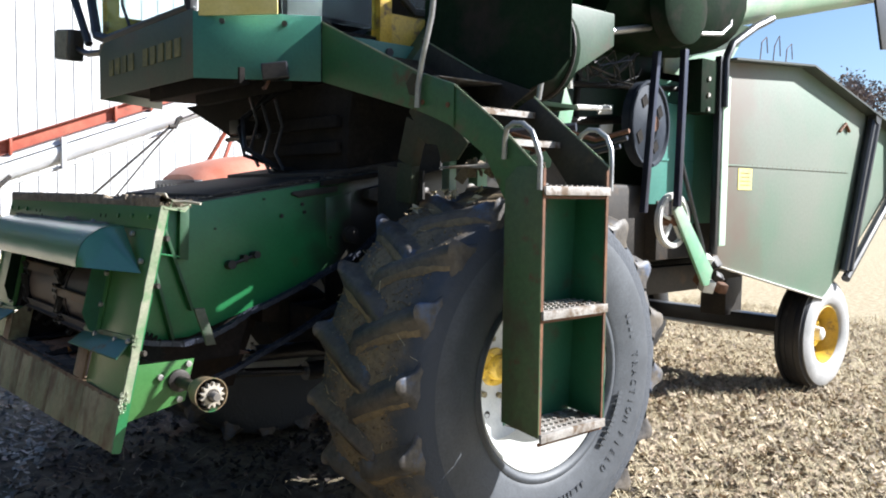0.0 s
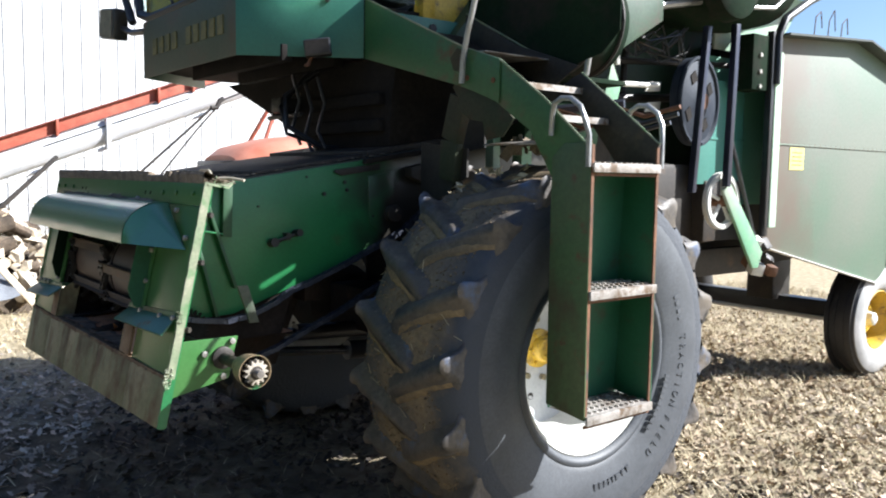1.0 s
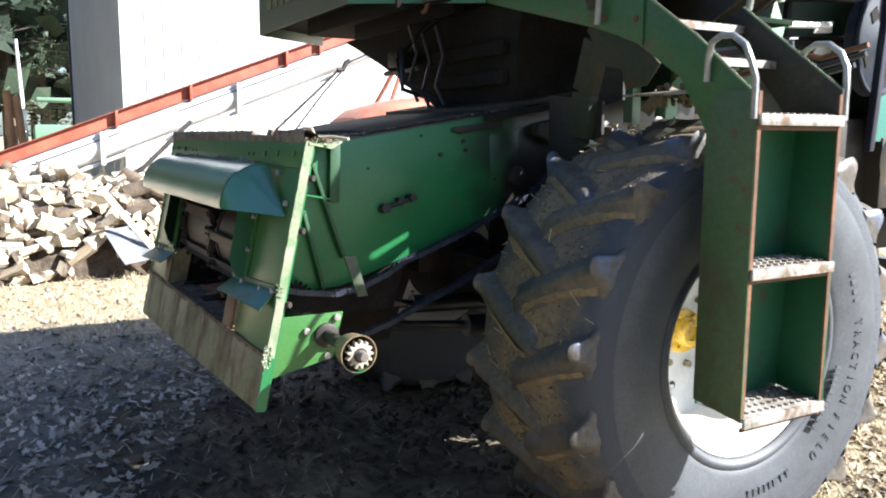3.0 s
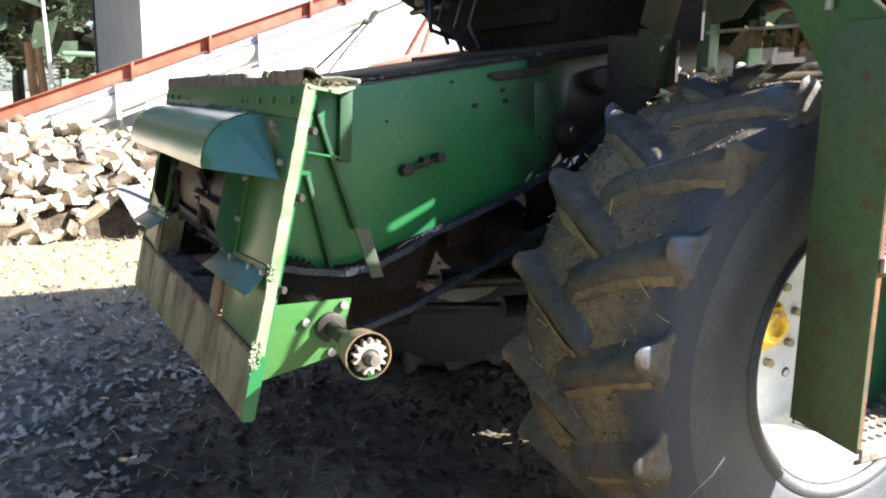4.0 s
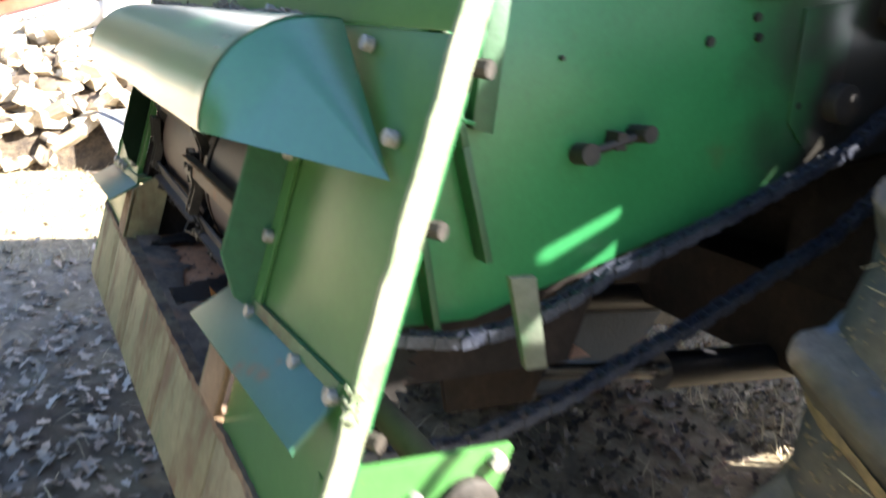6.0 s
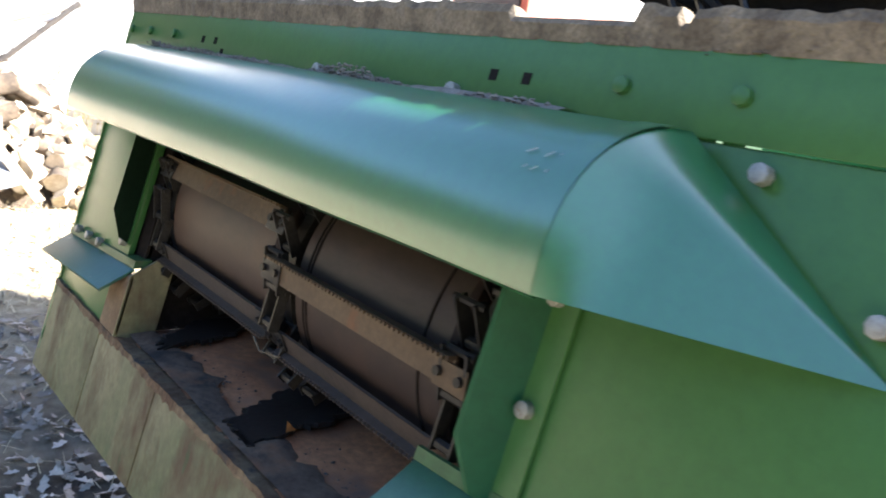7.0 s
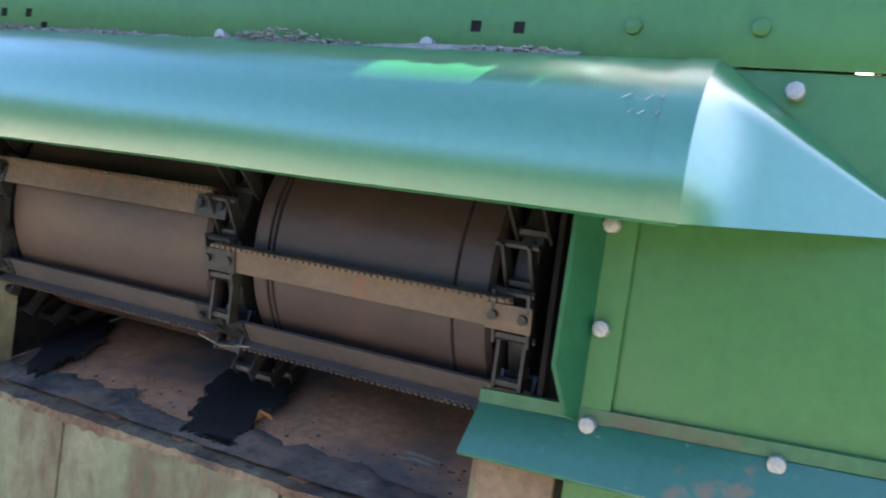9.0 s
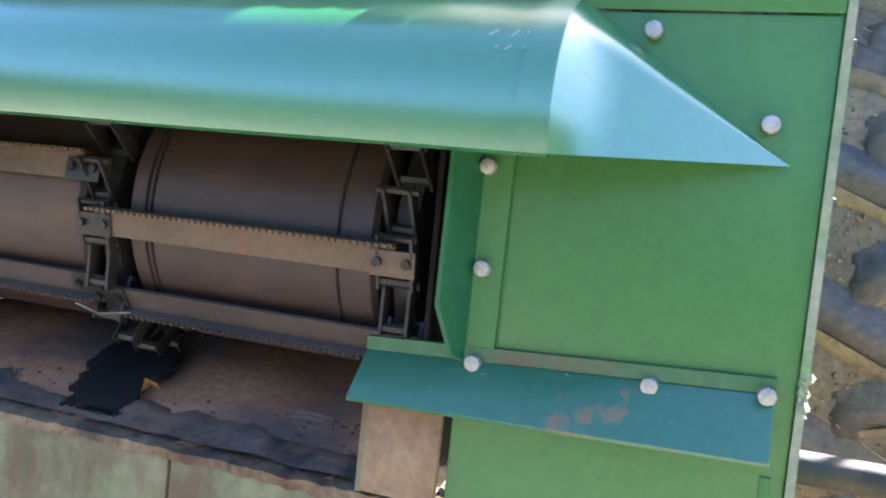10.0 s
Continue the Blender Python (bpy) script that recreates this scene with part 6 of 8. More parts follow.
# ---- threshing body, tank and rear ----
def build_body():
    prof = [(1.55, 1.20), (2.0, 0.95), (3.5, 0.95), (3.9, 1.02), (3.9, 2.25), (1.75, 2.25), (1.55, 2.0)]
    xa, xb = -0.52, mirror(-0.52)
    body = part("body", Geo().prism([(0, y, z) for y, z in prof], (xa, 0, 0), (xb, 0, 0)), body_mat, combine, "dark greasy threshing body behind the wheels", bevel=0.01)
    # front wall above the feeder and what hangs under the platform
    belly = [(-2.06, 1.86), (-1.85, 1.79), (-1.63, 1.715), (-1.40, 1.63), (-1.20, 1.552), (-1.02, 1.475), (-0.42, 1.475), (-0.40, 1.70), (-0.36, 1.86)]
    part("throat", Geo().prism([(x, 0, z) for x, z in belly], (0, 1.12, 0), (0, 1.62, 0)), shade_grime, combine, "shadowed belly between platform and feeder house", bevel=0.008)
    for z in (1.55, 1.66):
        part("throat_rib", Geo().box(-1.05, -0.45, 1.09, 1.118, z, z + 0.05), shade_grime, combine, bevel=0.004)
    for i, (x, y, z) in enumerate(((-1.00, 0.98, 1.60), (-0.92, 1.00, 1.56), (-0.84, 1.02, 1.58))):
        part("lever_linkage", Geo().tube([(x, y, z + 0.22), (x + 0.03, y + 0.02, z + 0.1), (x + 0.0, y, z - 0.02), (x + 0.04, y + 0.02, z - 0.10)], 0.008, 6), black_paint, combine, "dark control linkage under the platform")
    part("linkage_arm", Geo().tube([(-1.28, 1.0, 1.635), (-0.95, 1.0, 1.64)], 0.011, 6), chain_mat, combine)
    part("linkage_box", Geo().box(-1.26, -1.16, 1.0, 1.10, 1.66, 1.73), chain_mat, combine, bevel=0.01)
    part("hydraulic_hose", Geo().tube([(-0.95, 1.1, 1.85), (-1.02, 0.95, 1.72), (-0.94, 0.92, 1.58), (-0.86, 1.05, 1.49), (-0.8, 1.2, 1.48)], 0.012, 6), black_paint, combine)
    part("hydraulic_hose", Geo().tube([(-1.05, 1.1, 1.85), (-1.10, 0.97, 1.68), (-1.0, 0.95, 1.55), (-0.9, 1.1, 1.49)], 0.010, 6), black_paint, combine)
    # axle and final drives
    part("front_axle", Geo().box(-1.9, 0.02, 1.36, 1.58, 0.58, 0.80), under_mat, combine, "greasy front axle beam", bevel=0.02)
    for cx in (-0.22, mirror(-0.22)):
        part("final_drive", Geo().lathe([(-0.12, 0), (-0.12, 0.20), (0.12, 0.20), (0.16, 0.12), (0.16, 0)], (cx, WY, WZ), 24), dark_steel, combine, bevel=0)
    # machinery between tyre and stair: frame posts, hoses, fender tray
    part("inner_frame", Geo().box(-0.50, -0.40, 1.70, 1.80, 0.95, 2.2), green_light, combine, "pale green frame post", bevel=0.004)
    part("inner_frame", Geo().box(-0.20, -0.14, 1.62, 1.68, 1.30, 1.9), green_light, combine, bevel=0.004)
    fender = part("fender_tray", Geo().prism([(0.17, 1.13, 1.475), (0.46, 1.13, 1.475), (0.46, 1.36, 1.500), (0.17, 1.36, 1.500)], (0, 0, 0), (0, 0, 0.008)), tread_mat, combine, "pale sunlit metal tray over the tyre", bevel=0.002)
    # two added plates, cut to keep stray sun off the feeder side
    part("hose_bracket", Geo().prism([(-0.26, 1.17, 1.27), (-0.09, 1.17, 1.275), (-0.045, 1.17, 1.335), (0.03, 1.17, 1.362), (0.03, 1.17, 1.47), (-0.26, 1.17, 1.50)], (0, 0, 0), (0, 0.01, 0)), dark_steel, combine, "dark plate added behind the brace to block sun")
    part("hose_bracket", Geo().prism([(-0.24, 1.31, 1.45), (-0.03, 1.31, 1.48), (-0.03, 1.31, 1.66), (-0.24, 1.31, 1.70)], (0, 0, 0), (0, 0.01, 0)), dark_steel, combine)
    # added panel stops sun under the machine; its window passes small spots
    part("lower_shield", Geo().box(-0.43, -0.42, 1.62, 1.74, 0.42, 1.14).box(-0.43, -0.42, 1.83, 2.6, 0.42, 1.14).box(-0.43, -0.42, 1.74, 1.83, 0.575, 1.14).box(-0.43, -0.42, 1.74, 1.83, 0.42, 0.475).box(-0.43, -0.42, 1.40, 1.62, 0.60, 1.24), shade_grime, combine, "dark panel added behind the wheel to block sun")
    # plate added to keep a streak of sun off the ground
    part("axle_shield", Geo().box(-0.58, -0.15, 1.330, 1.338, 0.80, 1.34), shade_grime, combine, "dark plate added in front of the axle to block sun")
    # added plate stands in for the dark beneath the machine
    part("axle_plate", Geo().box(-1.30, -0.42, 1.584, 1.60, 0.66, 1.22), shade_grime, combine, "dark plate added above the axle to close a bright gap")
    g = Geo()
    for i in range(60):
        c = Vector((rnd(0.14, 0.36), rnd(1.25, 1.50), 1.46 + rnd(0.0, 0.05)))
        s = rnd(0.006, 0.02)
        g.box(-s * 2, s * 2, -s, s, -s * 0.5, s * 0.5, Matrix.Translation(c) @ Euler((rnd(0, 3), rnd(0, 3), rnd(0, 3))).to_matrix().to_4x4())
    part("trash", g, grime, combine, "chaff and straw caught above the tyre", kind="stuff")
    for k in range(7):
        a = Vector((rnd(-0.3, 0.3), 1.5 + rnd(0, 0.1), 1.55 + rnd(0, 0.06)))
        part("loose_wire", Geo().tube([a, a + Vector((0.12, 0.02, 0.03)), a + Vector((0.25, 0.05, -0.01)), a + Vector((0.38, 0.08, 0.02))], 0.009, 6), black_paint if k % 2 else rust_mat, combine)
    part("drive_chain", Geo().tube([(-0.15, 1.5, 1.62), (0.3, 1.75, 1.66)], 0.02, 6), chain_blue, combine)
    # engine drum, tank wall and green cover above
    prof = [(0.0, 0.0), (0.0, 0.30), (0.02, 0.345), (0.05, 0.355), (0.74, 0.355), (0.78, 0.345), (1.0, 0.10), (1.0, 0.0)]
    fg = Geo()
    seg = 40
    vs = []
    for s in range(seg):
        t = 2 * math.pi * s / seg
        for d, r in prof:
            vs.append((0.06 + r * 0.58 * math.cos(t), 1.58 + d * 0.30, 1.99 + r * 0.58 * math.sin(t)))
    kk = len(prof)
    fg.add(vs, [(s * kk + i, s * kk + i + 1, ((s + 1) % seg) * kk + i + 1, ((s + 1) % seg) * kk + i) for s in range(seg) for i in range(kk - 1)])
    ft = part("fuel_tank", fg, tank_mat, combine, "dark green barrel-shaped fuel tank beside the steps", smooth=30)
    for d in (0.16, 0.62):
        ring = [(0.06 + 0.209 * math.cos(t * math.pi / 20), 1.58 + d * 0.30, 1.99 + 0.209 * math.sin(t * math.pi / 20)) for t in range(41)]
        part("tank_strap", Geo().tube(ring, 0.008, 5, False), dark_steel, ft)
    # dark box added to fill the space under the tank
    part("oil_reservoir", Geo().box(-0.42, -0.02, 1.52, 1.98, 1.50, 1.77), tank_mat, combine, "dark box filling the space under the fuel tank", bevel=0.03)
    part("reservoir_cap", Geo().tube([(-0.08, 1.55, 1.765), (-0.08, 1.55, 1.775)], 0.03, 12), black_paint, combine)
    part("tank_shelf", Geo().box(-0.5, 0.06, 1.5, 2.05, 1.77, 1.79), tank_mat, combine, "dark shelf under the fuel tank", bevel=0.004)
    for k in range(9):
        a = Vector((-0.12 + rnd(-0.1, 0.1), 2.25 + rnd(0, 0.25), 2.02 + rnd(-0.05, 0.05)))
        part("engine_wire", Geo().tube([a, a + Vector((rnd(-.1, .1), 0.12, rnd(-.08, .08))), a + Vector((rnd(-.1, .1), 0.26, rnd(-.1, .1))), a + Vector((0, 0.36, rnd(-.1, .1)))], 0.005, 5), (black_paint, chain_mat, dark_steel)[k % 3], combine)
    part("tank_hopper", Geo().prism([(0, 1.90, 1.93), (0, 2.10, 1.945), (0, 2.38, 2.10), (0, 2.38, 2.255), (0, 1.90, 2.255)], (-0.40, 0, 0), (0.0, 0, 0)), body_mat, combine, "dark green hopper under the grain tank", bevel=0.01)
    tank = part("grain_tank", Geo().prism([(0, 2.0, 2.26), (0, 3.9, 2.26), (0, 4.1, 3.25), (0, 2.0, 3.25)], (-0.45, 0, 0), (mirror(-0.45), 0, 0)), green, combine, "green grain tank on top of the machine", bevel=0.02)
    for y in (2.4, 2.9, 3.4):
        part("tank_rib", Geo().box(-0.448, -0.43, y, y + 0.04, 2.45, 3.2), green, tank, bevel=0.003)
    # unseen overhang added to keep the fuel tank in shade
    part("tank_extension", Geo().prism([(-0.45, 1.95, 2.62), (0.50, 1.95, 2.86), (0.50, 3.35, 2.86), (-0.45, 3.35, 2.62)], (0, 0, 0), (0, 0, 0.012)), green, tank, "unseen green panel added to shade the fuel tank")
    part("tank_rim", Geo().box(mirror(-0.42), -0.42, 1.98, 4.12, 3.25, 3.30), green, tank, bevel=0.008)
    # machinery on the side: dark boxes, rods and bright arms
    part("side_machinery", Geo().box(-0.52, -0.30, 2.55, 3.3, 1.0, 1.45), dark_steel, combine, "dark gear casing low on the side", bevel=0.03)
    part("side_machinery", Geo().box(-0.52, -0.38, 1.9, 2.5, 1.35, 1.80), dark_steel, combine, bevel=0.03)
    for p, q, r, mt in (((-0.30, 1.75, 1.72), (-0.28, 2.9, 1.80), 0.022, chain_mat), ((-0.16, 2.296, 1.817), (-0.16, 2.562, 1.831), 0.014, rim_mat), ((-0.22, 1.8, 1.66), (-0.24, 2.6, 1.70), 0.014, chain_mat),
                        ((-0.17, 2.26, 1.905), (-0.17, 2.26, 1.965), 0.014, rim_mat), ((-0.28, 2.4, 1.95), (-0.3, 3.4, 2.02), 0.016, chain_mat), ((-0.35, 2.5, 1.55), (-0.35, 2.55, 2.1), 0.018, dark_steel)):
        part("control_rod", Geo().tube([p, q], r, 8), mt, combine, "steel control rod on the side")
    part("lever_arm", Geo().prism([(-0.15, 2.15, 1.73), (-0.15, 2.235, 1.685), (-0.15, 2.27, 1.80), (-0.15, 2.205, 1.915)], (0, 0, 0), (-0.012, 0, 0)), green_light, combine, "pale green lever arm", bevel=0.003)
    for y, z in ((2.52, 1.70), (2.52, 1.80)):
        part("bright_plate", Geo().prism([(-0.2, y, z), (-0.2, y + 0.12, z + 0.01), (-0.2, y + 0.13, z + 0.06), (-0.2, y + 0.03, z + 0.05)], (0, 0, 0), (-0.01, 0, 0)), rim_mat, combine, bevel=0.003)
    # pulleys
    pz = part("drive_pulley", Geo().lathe([(-0.05, 0.0), (-0.05, 0.225), (-0.01, 0.225), (0.0, 0.21), (0.0, 0.10), (0.02, 0.07), (0.02, 0.0)], (-0.10, 2.83, 1.765), 40), pulley_mat, combine, "big grey steel drive pulley", smooth=40)
    for i in range(4):
        t = i * math.pi / 2 + 0.55
        m = Matrix.Translation((-0.0985, 2.83 + 0.135 * math.cos(t), 1.765 + 0.135 * math.sin(t))) @ Matrix.Rotation(t, 4, "X")
        part("pulley_hole", Geo().box(0.0, 0.004, -0.026, 0.026, -0.030, 0.030, m), shade_grime, pz, "dark rectangular hole")
    part("pulley_rim", Geo().lathe([(0.0, 0.205), (0.012, 0.215), (0.012, 0.228), (0.0, 0.230)], (-0.10, 2.83, 1.765), 40), pulley_mat, pz, "worn rim", smooth=40)
    part("pulley_boss", Geo().lathe([(0.015, 0.045), (0.035, 0.040), (0.035, 0.0)], (-0.10, 2.83, 1.765), 20), rust_mat, pz)
    turn = Matrix.Translation((-0.10, 2.83, 1.765)) @ Matrix.Rotation(radians(9.5), 4, "Z") @ Matrix.Translation((0.10, -2.83, -1.765))
    for ob in [pz] + list(pz.children):
        ob.data.transform(turn)
    cy, cz = 2.99, 1.255
    sp = part("spoked_pulley", Geo().lathe([(-0.035, 0.125), (-0.035, 0.145), (-0.012, 0.132), (0.0, 0.145), (0.0, 0.122), (-0.02, 0.120)], (-0.03, cy, cz), 36, True), rim_mat, combine, "pale spoked belt pulley", smooth=40)
    for i in range(5):
        t = i * 2 * math.pi / 5 + 0.3
        part("spoke", Geo().tube([(-0.045, cy, cz), (-0.045, cy + 0.125 * math.cos(t), cz + 0.125 * math.sin(t))], 0.010, 6), rim_mat, sp)
    part("pulley_hub", Geo().lathe([(-0.07, 0), (-0.07, 0.03), (0.005, 0.03), (0.005, 0)], (-0.03, cy, cz), 16), rust_mat, sp)
    part("belt", Geo().lathe([(-0.03, 0.145), (-0.03, 0.152), (-0.006, 0.152), (-0.006, 0.145)], (-0.03, cy, cz), 36, True), rim_mat, sp)
    # pale guard arm
    part("guard_arm", Geo().prism([(0.0, 2.93, 1.315), (0.0, 3.00, 1.345), (0.0, 3.34, 0.97), (0.0, 3.30, 0.885), (0.0, 3.25, 0.885)], (0, 0, 0), (-0.02, 0, 0)), green_light, combine, "pale green belt guard arm", bevel=0.004)
    # tall dark bars
    for p, q, w in (((2.715, 2.12), (2.635, 1.30), 0.030), ((2.96, 2.16), (2.935, 1.33), 0.034)):
        g = Geo().prism([(0.02, p[0], p[1]), (0.02, p[0] + w, p[1]), (0.02, q[0] + w, q[1]), (0.02, q[0], q[1])], (0, 0, 0), (-0.035, 0, 0))
        part("belt_run", g, belt_mat, combine, "long blue-black drive belt run", bevel=0.004)
    part("stay_rod", Geo().tube([(-0.02, 3.02, 1.56), (-0.02, 3.29, 1.03)], 0.012, 8), black_paint, combine)
    # knuckle at the foot of the guard
    for i in range(9):
        c = Vector((rnd(-0.1, 0.02), 3.38 + rnd(-0.06, 0.08), 0.93 + rnd(-0.08, 0.12)))
        s = rnd(0.018, 0.04)
        part("linkage_knuckle", Geo().box(-s, s, -s, s, -s, s, Matrix.Translation(c) @ Euler((rnd(0, 3), rnd(0, 3), 0)).to_matrix().to_4x4()), (rim_mat, rust_mat, dark_steel)[i % 3], combine, bevel=0.008)
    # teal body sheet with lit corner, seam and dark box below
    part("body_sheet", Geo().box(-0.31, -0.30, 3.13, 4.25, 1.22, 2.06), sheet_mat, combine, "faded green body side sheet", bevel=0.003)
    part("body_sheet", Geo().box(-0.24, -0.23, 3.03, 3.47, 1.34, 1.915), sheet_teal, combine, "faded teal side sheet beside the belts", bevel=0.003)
    part("sheet_seam", Geo().box(-0.23, -0.224, 3.03, 3.47, 1.588, 1.600), sheet_teal, combine)
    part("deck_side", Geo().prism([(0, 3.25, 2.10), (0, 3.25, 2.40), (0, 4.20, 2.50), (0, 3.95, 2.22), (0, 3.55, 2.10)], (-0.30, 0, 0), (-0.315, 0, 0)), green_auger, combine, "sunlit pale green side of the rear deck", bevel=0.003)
    part("sheet_seam", Geo().box(-0.30, -0.292, 3.13, 4.25, 1.595, 1.612), sheet_mat, combine)
    part("gear_case", Geo().box(-0.50, -0.22, 3.10, 3.46, 1.02, 1.36), dark_steel, combine, bevel=0.01)
    # straw hood at the rear with its side panel
    side = [(3.54, 2.175), (4.53, 2.245), (5.60, 2.005), (6.05, 1.90), (6.10, 1.45), (5.24, 0.84), (4.98, 0.665), (3.50, 0.985)]
    rear = part("straw_hood", Geo().prism([(0, y, z) for y, z in side], (-0.10, 0, 0), (-0.115, 0, 0)), stained_copy(green_grey, "green_paint_chalky_stained", 4.05, 3.55, (0.150, 0.118, 0.092), 2.5), combine, "chalky faded green side panel of the straw hood", bevel=0.004)
    part("hood_side", Geo().prism([(0, y, z) for y, z in side], (mirror(-0.10), 0, 0), (mirror(-0.115), 0, 0)), green_grey, rear)
    roof = [(3.54, 2.175), (4.53, 2.245), (5.60, 2.005), (6.05, 1.90), (6.10, 1.45)]
    g = Geo()
    for (ya, za), (yb, zb) in zip(roof, roof[1:]):
        g.prism([(0, ya, za), (0, yb, zb), (0, yb, zb + 0.012), (0, ya, za + 0.012)], (-0.012, 0, 0), (mirror(-0.012), 0, 0))
    part("hood_roof", g, green_dark_trim, rear, "dark overhanging hood roof")
    part("hood_inner", Geo().prism([(0, 3.55, 1.05), (0, 3.55, 2.16), (0, 4.5, 2.22), (0, 5.6, 1.98), (0, 5.2, 0.95), (0, 4.9, 0.80)], (-0.47, 0, 0), (mirror(-0.47), 0, 0)), dark_steel, rear)
    g = Geo().prism([(0, 4.98, 0.665), (0, 3.50, 0.985), (0, 3.50, 0.99), (0, 4.98, 0.675)], (-0.085, 0, 0), (-0.13, 0, 0))
    part("lower_edge", g, rim_mat, rear)
    part("panel_seam", Geo().box(-0.1, -0.094, 3.6, 5.30, 1.572, 1.582), green_grey, rear)
    for i in range(26):
        part("rivet", Geo().bolt((-0.099, 3.66 + i * 0.064, 1.577), (1, 0, 0), 0.008, 0.004), rust_mat, rear)
    part("sticker", Geo().box(-0.1, -0.0965, 3.755, 3.915, 1.43, 1.56), yellow_pale, rear, "yellow warning sticker, print worn off")
    for k in range(4):
        part("sticker_print", Geo().box(-0.0965, -0.0958, 3.78, 3.89, 1.455 + k * 0.024, 1.463 + k * 0.024), yellow_mark, rear)
    part("hook_mark", Geo().tube([(-0.09, 5.12, 1.86), (-0.085, 5.2, 1.92), (-0.09, 5.28, 1.87)], 0.012, 6), rust_mat, rear)
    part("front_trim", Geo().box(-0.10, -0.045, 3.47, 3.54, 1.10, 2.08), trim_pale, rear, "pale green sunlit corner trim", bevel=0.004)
    part("front_post", Geo().box(-0.09, -0.05, 3.435, 3.468, 1.05, 2.19), black_paint, rear, bevel=0.006)
    part("top_bracket", Geo().box(-0.20, -0.07, 3.27, 3.43, 1.86, 2.16), tank_mat, rear, bevel=0.006)
    for z in (1.88, 1.96, 2.05):
        part("bolt", Geo().bolt((-0.07, 3.34, z), (1, 0, 0), 0.012, 0.01), bolt_mat, rear)
    part("bent_pipe", Geo().tube([(-0.05, 3.48, 1.9), (-0.05, 3.48, 2.17), (-0.05, 3.55, 2.27), (-0.05, 3.80, 2.40), (-0.05, 4.0, 2.48)], 0.024, 10), black_paint, rear, "bent black pipe over the hood corner")
    for p, q in (((5.60, 1.97), (5.22, 0.86)), ((5.68, 1.96), (5.30, 0.86)), ((6.09, 1.46), (5.26, 0.80))):
        part("hood_arm", Geo().tube([(-0.06, p[0], p[1]), (-0.06, q[0], q[1])], 0.032, 10), black_paint, rear, "dark tubular swing arm")
    part("arm_pivot", Geo().lathe([(-0.02, 0), (-0.02, 0.05), (0.04, 0.05), (0.04, 0)], (-0.06, 5.62, 1.99), 16), black_paint, rear)
    # twisted wires on the roof
    for k in range(3):
        y = 4.15 + k * 0.17
        part("roof_wire", Geo().tube([(-0.2, y, 2.22), (-0.2, y + 0.02, 2.38), (-0.2, y + 0.08, 2.42 + 0.03 * (k % 2)), (-0.2, y + 0.10, 2.32)], 0.0035, 5), rust_mat, rear)
    # unloading auger
    au = part("unloading_auger", Geo().tube([(-0.20, 3.35, 2.47), (-0.20, 7.2, 3.36)], 0.150, 28), green_auger, combine, "pale green unloading auger tube folded back", smooth=40)
    part("auger_collar", Geo().tube([(-0.20, 3.62, 2.533), (-0.20, 3.70, 2.551)], 0.162, 28), green_auger, au)
    part("auger_elbow", Geo().tube([(-0.20, 3.45, 2.50), (-0.16, 3.1, 2.42), (-0.16, 2.85, 2.40), (-0.3, 2.60, 2.46)], 0.27, 24), tank_mat, au, "dark auger elbow")
    part("elbow_cap", Geo().lathe([(-0.02, 0.0), (-0.02, 0.2), (0.06, 0.19), (0.075, 0.16), (0.075, 0.0)], (0.06, 2.80, 2.34), 30), tank_mat, au)
    part("spout", Geo().prism([(0, 5.45, 2.86), (0, 5.62, 2.49), (0, 6.0, 2.54), (0, 6.0, 2.98)], (-0.02, 0, 0), (-0.04, 0, 0)), black_paint, au, "dark rubber spout flap", bevel=0.004)
    part("auger_bar", Geo().tube([(-0.05, 2.2, 2.14), (-0.02, 3.0, 2.30), (-0.02, 3.28, 2.36)], 0.018, 8), rail_mat, au)
    part("auger_rail", Geo().tube([(0.05, 3.0, 2.24), (0.05, 3.25, 2.27), (0.05, 3.34, 2.33), (0.05, 3.36, 2.5)], 0.011, 8), rail_mat, au)
    # rear axle
    part("rear_axle", Geo().box(-1.70, -0.36, 5.04, 5.16, 0.37, 0.49), black_paint, combine, "black rear axle beam", bevel=0.01)
    part("axle_drop", Geo().box(-1.05, -0.83, 4.95, 5.2, 0.46, 0.95), dark_steel, combine, bevel=0.01)
    part("tie_rod", Geo().tube([(-1.5, 4.98, 0.37), (-0.4, 4.98, 0.37)], 0.016, 8), rim_mat, combine)
    part("frame_rail", Geo().box(-0.42, -0.34, 1.6, 3.9, 0.80, 0.96), dark_steel, combine, "dark lower frame rail", bevel=0.01)
    part("frame_rail", Geo().box(mirror(-0.34), mirror(-0.42), 1.6, 3.9, 0.80, 0.96), dark_steel, combine, bevel=0.01)
    part("shoe_pan", Geo().prism([(0, 2.2, 0.72), (0, 4.6, 0.82), (0, 4.6, 1.0), (0, 2.2, 0.95)], (-0.50, 0, 0), (mirror(-0.50), 0, 0)), dark_steel, combine, bevel=0.01)


body_mat = surf("body_dark_green", (0.015, 0.045, 0.022), (0.03, 0.06, 0.03), 0.5, s1=3, s2=60, fine=0.25, bump=0.04, spot=((0.05, 0.04, 0.028), 4, 0.52, 0.15))
pulley_mat = surf("pulley_grey_steel", (0.018, 0.023, 0.034), (0.036, 0.043, 0.056), 0.6, 0.0, spec=0.15, s1=8, s2=90, fine=0.2, bump=0.02, spot=(RUST, 14, 0.66, 0.1))
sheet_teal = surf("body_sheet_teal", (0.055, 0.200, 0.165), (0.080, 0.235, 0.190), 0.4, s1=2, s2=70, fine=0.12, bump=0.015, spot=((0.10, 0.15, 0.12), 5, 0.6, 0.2))
